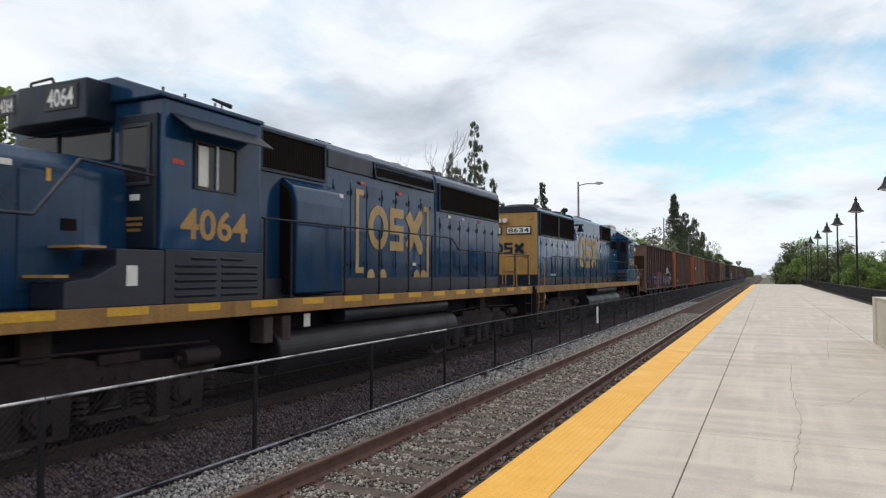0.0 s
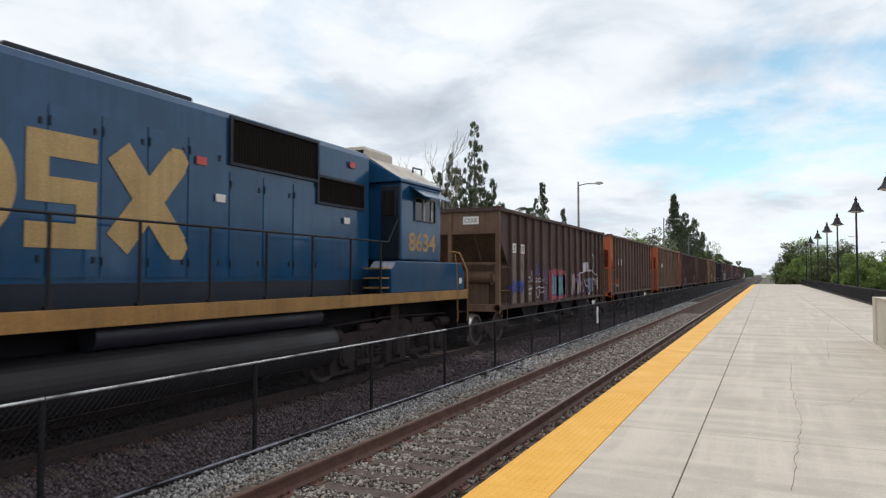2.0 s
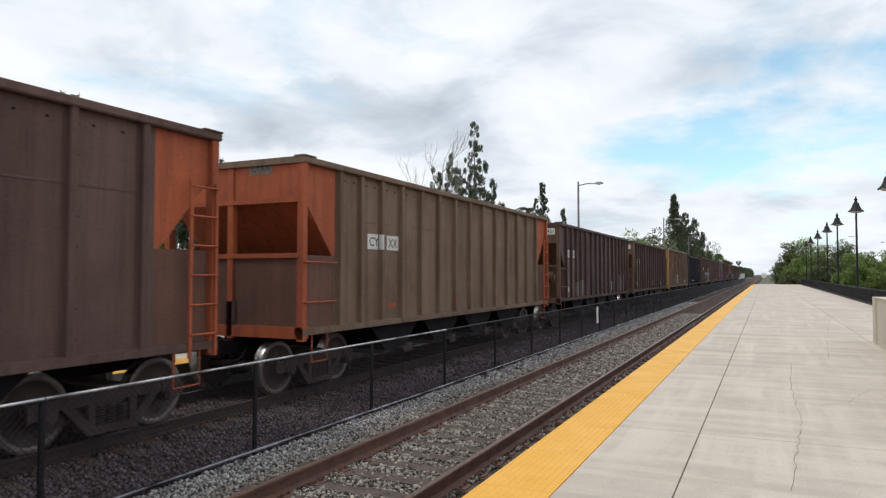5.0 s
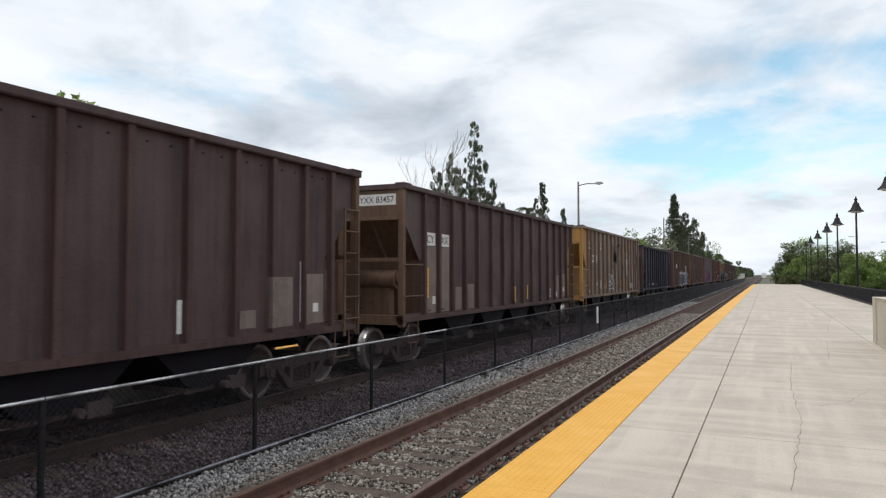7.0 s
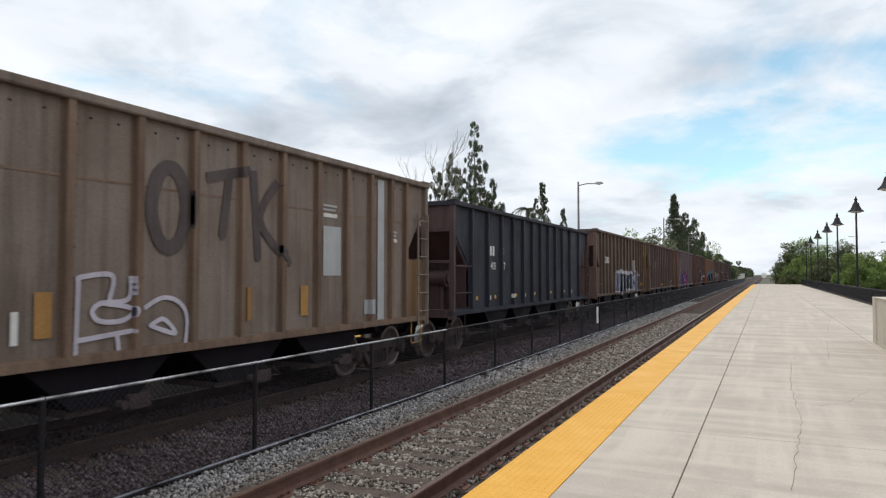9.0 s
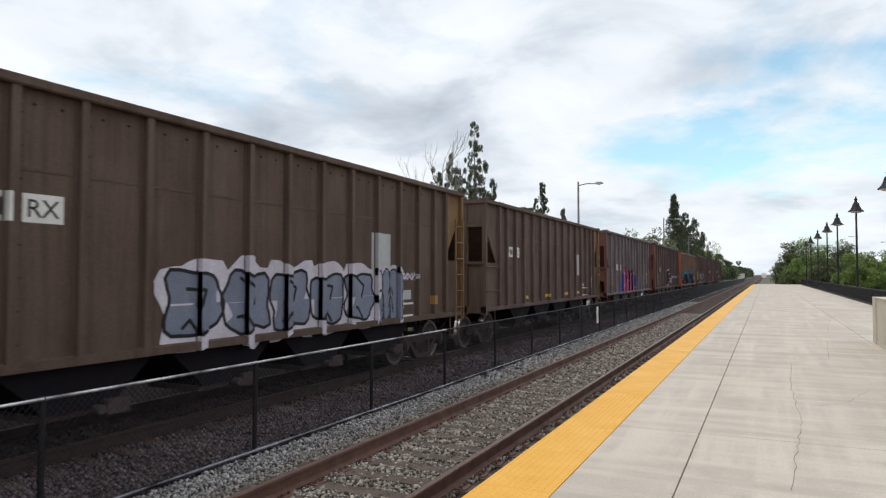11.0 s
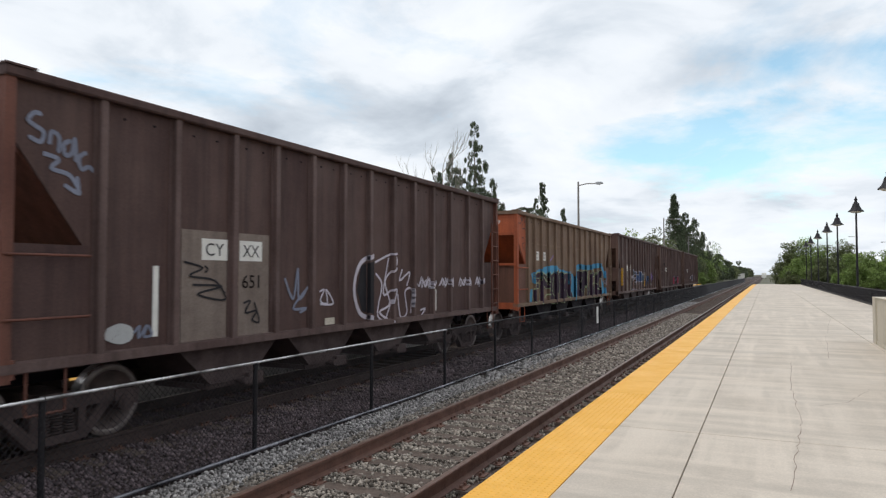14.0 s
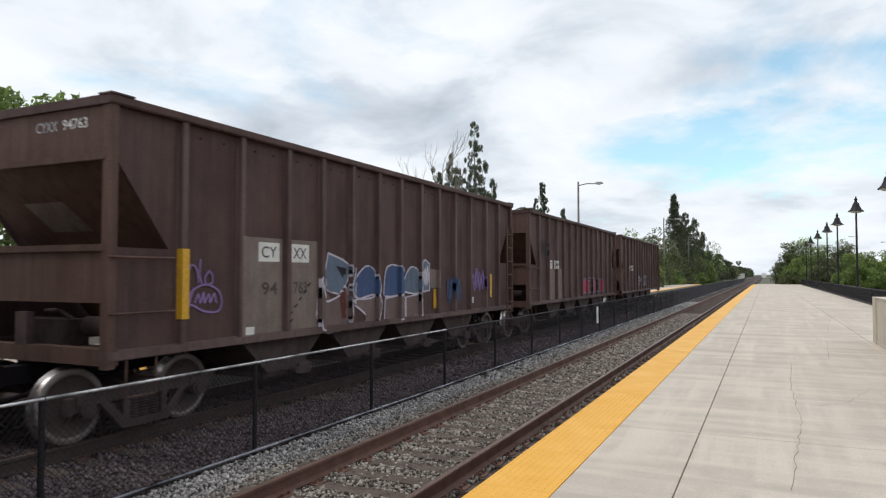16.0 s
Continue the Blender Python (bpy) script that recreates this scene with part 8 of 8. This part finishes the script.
    for y in (8.55, 9.0):
        part("underframe_fitting", Mesh().box(1.1, 1.4, y, y + 0.22, 1.0, 1.42), TRUCK, t, bevel=0.02)
    part("notice", Mesh().box(1.41, 1.42, 9.55, 9.72, 1.2, 1.42), WHITE, t, "small white notice")
    coupler(t, 1.9, -1); coupler(t, 21.8, 1)
    for o in t.children:
        o.location.y -= c
    VEHICLES.append((t, c - 45.0))
    return t

def loco_8634():
    c = 32.95
    t = thing("diesel_locomotive", "blue diesel locomotive with a gold hood end and gold emblem", "locomotive", "locomotives")
    sill_and_deck(t, 22.35, 43.0, GOLD_DULL, [])
    for y in (22.3, 43.0):
        part("pilot", Mesh().box(-1.5, 1.5, y, y + 0.1, 0.5, 1.6), UNDER, t)
    part("hood", Mesh().prism(hood_profile(0.95, 1.69, 4.74), "y", 29.4, 39.0), LOCO_NAVY, t, "blue engine hood", 0.012)
    part("radiator_hood", Mesh().prism(hood_profile(0.97, 1.69, 4.62, 0.14), "y", 24.24, 29.4), LOCO_NAVY, t, "blue radiator housing", 0.02)
    # the gold end, framed by a blue roof edge and skirt
    part("hood_end", Mesh().prism(hood_profile(0.95, 2.08, 4.42, 0.05), "y", 24.16, 24.24), GOLD, t, "faded gold hood end", 0.02)
    part("hood_end_skirt", Mesh().box(-0.96, 0.96, 24.17, 24.25, 1.69, 2.075), LOCO_DARK, t, bevel=0.01)
    part("hood_end_brow", Mesh().prism(hood_profile(0.97, 4.40, 4.63, 0.14), "y", 24.13, 24.26), LOCO_DARK, t, bevel=0.015)
    part("end_door", Mesh().box(-0.42, 0.1, 24.13, 24.17, 2.2, 3.3), GOLD, t, bevel=0.012)
    part("hatch_disc", Mesh().cyl((0.72, 24.13, 4.23), (0.72, 24.17, 4.23), 0.11, 18), GOLD, t)
    head = part("headlight_box", Mesh().box(-0.62, -0.12, 24.08, 24.16, 4.0, 4.2), GOLD, t, "twin headlight housing", 0.03)
    for x in (-0.5, -0.26):
        part("headlight", Mesh().cyl((x, 24.03, 4.1), (x, 24.1, 4.1), 0.085, 18), LAMP_GLASS, head, "glass headlight with a chrome ring")
    for a, b in ((-0.23, 0.74), (-0.92, -0.42)):
        nb = part("number_board", Mesh().box(a, b, 24.12, 24.165, 3.58, 3.88), LETTER_BLACK, t, "white number board with a black rim", 0.02)
        part("board_face", Mesh().box(a + 0.04, b - 0.04, 24.112, 24.122, 3.62, 3.84), WHITE, nb)
        front_word(t, "8634", a + 0.08, b - 0.08, 3.65, 3.81, 24.108, LETTER_BLACK)
    m = Mesh()
    for k, q in enumerate(emblem(-0.8, 0.52, 2.84, 3.28)):
        m.add([(u, 24.126 - 0.00025 * (k % 14), v) for u, v in q], [(0, 1, 2)])
    part("painted_emblem", m, LOCO_DARK, t, "dark blue painted shapes")
    grille(t, 24.42, 26.82, 3.58, 4.40, 0.97)
    grille(t, 26.95, 29.25, 3.58, 4.42, 0.97)
    grille(t, 34.85, 37.1, 3.86, 4.54, 0.95)
    grille(t, 37.15, 38.72, 3.46, 3.92, 0.95)
    doors(t, [24.9 + 0.74 * k for k in range(6)], 2.05, 3.45, 0.97, LOCO_NAVY, 0.72)
    doors(t, [30.0 + 0.72 * k for k in range(7)], 2.05, 4.1, 0.95, LOCO_NAVY, 0.7)
    doors(t, [35.2, 36.0, 36.8], 2.05, 3.7, 0.95, LOCO_NAVY, 0.76)
    for y in (25.3, 26.9, 28.5):
        fan(t, y, 4.6, 0.68, 0.14)
    part("roof_hatch", Mesh().box(-0.6, 0.6, 31.5, 34.4, 4.7, 4.82), LOCO_DARK, t, bevel=0.03)
    bell = part("bell_bracket", Mesh().box(0.95, 1.25, 29.75, 29.8, 4.25, 4.3).box(0.95, 1.25, 30.0, 30.05, 4.25, 4.3), UNDER, t)
    part("bell", Mesh().lathe([(0.15, 3.98), (0.13, 4.05), (0.09, 4.16), (0.06, 4.26), (0.001, 4.28)], (1.14, 29.9, 0), n=18), UNDER, bell, "dark bronze bell")
    part("horn", Mesh().cyl((0.6, 29.3, 4.72), (0.6, 29.3, 4.95), 0.05, 8).cyl((0.6, 29.1, 4.92), (0.6, 29.5, 4.92), 0.05, 8, 0.1), UNDER, t)
    decal("painted_emblem", emblem(30.2, 33.88, 2.40, 3.78), GOLD_PALE, t, 0.972, label="faded gold painted shapes")
    for y, z, mt in ((25.6, 3.35, WHITE), (27.9, 3.38, WHITE), (29.8, 3.75, WHITE), (29.8, 3.6, WHITE), (34.1, 3.72, RED), (38.0, 3.1, WHITE), (34.5, 3.2, WHITE), (38.2, 4.25, RED)):
        part("sticker", Mesh().box(0.985, 0.998, y, y + 0.2, z, z + 0.12), mt, t, "small warning sticker")
    part("walkway_skirt", Mesh().box(-1.0, 1.0, 24.3, 38.9, 1.69, 1.98), LOCO_DARK, t, "dark blue lower hood skirt")
    for s in (-1, 1):
        part("grab_bar", Mesh().box(*sorted((s * 1.49, s * 1.5)), 24.0, 24.7, 2.05, 2.12), GALV, t)
    # cab at the far end, with its pale sloping roof
    cab_shell(t, 39.4, 41.35, 2.4, 4.08, 4.62, LOCO_NAVY, LOCO_NAVY)
    m = Mesh()
    for s in (-1, 1):
        m.add([(s * 1.5, 39.36, 4.165), (s * 1.5, 41.36, 4.165), (s * 0.74, 41.36, 4.645), (s * 0.74, 39.36, 4.645), (s * 1.5, 39.36, 4.15), (s * 1.5, 41.36, 4.15), (s * 0.74, 41.36, 4.63), (s * 0.74, 39.36, 4.63)], BOX_F)
    m.box(-0.74, 0.74, 39.36, 41.36, 4.63, 4.645)
    part("roof_sheet", m, CREAM, t, "cream painted cab roof")
    ac = part("air_conditioner", Mesh().prism([(-0.62, 4.66), (-0.62, 4.86), (-0.48, 4.95), (0.48, 4.95), (0.62, 4.86), (0.62, 4.66)], "y", 39.5, 40.6), CREAM, t, "cream rooftop air conditioner", 0.03)
    part("vent", Mesh().box(-0.5, 0.5, 39.49, 39.505, 4.72, 4.86), GRILLE, ac)
    part("roof_fitting", Mesh().tube([(1.0, 40.9, 4.5), (1.0, 40.9, 4.62), (1.1, 41.15, 4.6), (1.1, 41.15, 4.45)], 0.02, 6), UNDER, t)
    for s in (-1, 1):
        window(t, s * 1.52, 40.0, 40.98, 3.30, 3.78, (40.4, 40.8))
        awning(t, s * 1.52, 39.75, 41.2, 4.04, LOCO_NAVY)
        part("cab_side_box", Mesh().prism([(38.97, 1.70), (42.75, 1.70), (42.75, 2.15), (42.5, 2.38), (39.2, 2.38), (38.97, 2.2)], "x", *sorted((s * 0.95, s * 1.53))), LOCO_NAVY, t, "blue equipment box under the cab", 0.02)
        for k in range(3):
            part("step", Mesh().box(*sorted((s * 1.05, s * 1.48)), 38.62, 38.95, 1.8 + 0.2 * k, 1.83 + 0.2 * k), GOLD_DULL, t)
        steps(t, 42.35, s, UNDER); steps(t, 22.45, s, TRUCK)
    part("cab_rear_door", Mesh().box(1.02, 1.48, 39.36, 39.4, 2.42, 4.0), LOCO_DARK, t, bevel=0.015)
    part("door_window", Mesh().box(1.1, 1.4, 39.345, 39.365, 3.35, 3.9), GLASS, t, "dark door glass", 0.01)
    decal("number", shift(text_tris("8634", 0.42, 1.32, 0.022), 39.72, 2.60), GOLD, t, 1.52, label="gold painted number")
    part("nose", Mesh().prism([(-0.95, 1.69), (-0.95, 3.0), (-0.75, 3.14), (0.75, 3.14), (0.95, 3.0), (0.95, 1.69)], "y", 41.35, 42.4), LOCO_NAVY, t, "blue short nose", 0.03)
    part("sticker", Mesh().box(0.955, 0.965, 42.2, 42.36, 2.85, 3.0), RED, t)
    part("notice", Mesh().box(1.532, 1.537, 42.4, 42.56, 1.86, 2.0), WHITE, t, "small red and white notice")
    for s in (-1, 1):
        railing(t, [(s * 1.48, 24.3, 2.15), (s * 1.48, 24.15, 2.72), (s * 1.48, 24.4, 2.76), (s * 1.48, 38.9, 2.76), (s * 1.48, 39.3, 3.25)], 1.72, BLACK_STEEL, 0.017, [(s * 1.48, y, 2.76) for y in (24.7, 25.7, 26.8, 27.9, 29.1, 30.3, 31.5, 32.7, 33.9, 35.1, 36.3, 37.5, 38.6)])
        for y, f in ((22.5, 1), (42.95, -1)):
            railing(t, [(s * 1.5, y + f * 0.75, 2.6), (s * 1.53, y + f * 0.7, 2.3), (s * 1.53, y + f * 0.62, 1.0), (s * 1.5, y + f * 0.6, 0.9)], 1.7, GOLD_DULL, 0.018)
            railing(t, [(s * 1.0, y, 2.7), (s * 1.3, y, 2.65), (s * 1.53, y + f * 0.02, 2.2), (s * 1.53, y, 1.0), (s * 1.5, y, 0.9)], 1.7, GOLD_DULL, 0.018)
        railing(t, [(s * 0.35, 22.45, 1.75), (s * 0.35, 22.45, 2.72), (s * 1.2, 22.45, 2.72), (s * 1.2, 22.45, 1.75)], 1.7, GOLD, 0.022, [(s * 0.75, 22.45, 2.72)])
    tank(t, 30.2, 37.2)
    for yc in (26.2, 39.7):
        loco_truck(t, yc)
    part("reflector_disc", Mesh().cyl((1.535, 23.2, 1.3), (1.545, 23.2, 1.3), 0.07, 14), YELLOW_REFLEX, t)
    coupler(t, 22.35, -1); coupler(t, 43.05, 1)
    for o in t.children:
        o.location.y -= c
    VEHICLES.append((t, c - 45.0))
    return t
loco_4064()
loco_8634()

# ---- what moves: the train along its track, the wheels on their trucks ----
def motions():
    for ob, place in VEHICLES:
        walk(ob, [(0.5 * k, pose(FAR_X, train_y(0.5 * k) + place, 0)) for k in range(33)])
    for ob, y, r in WHEELS:
        rows = []
        for k in range(481):
            t = k / 30
            rows.append((t, pose(ob.location.x, ob.location.y, ob.location.z, math.degrees((45.0 - train_y(t)) / r) % 360)))
        walk(ob, rows)
motions()
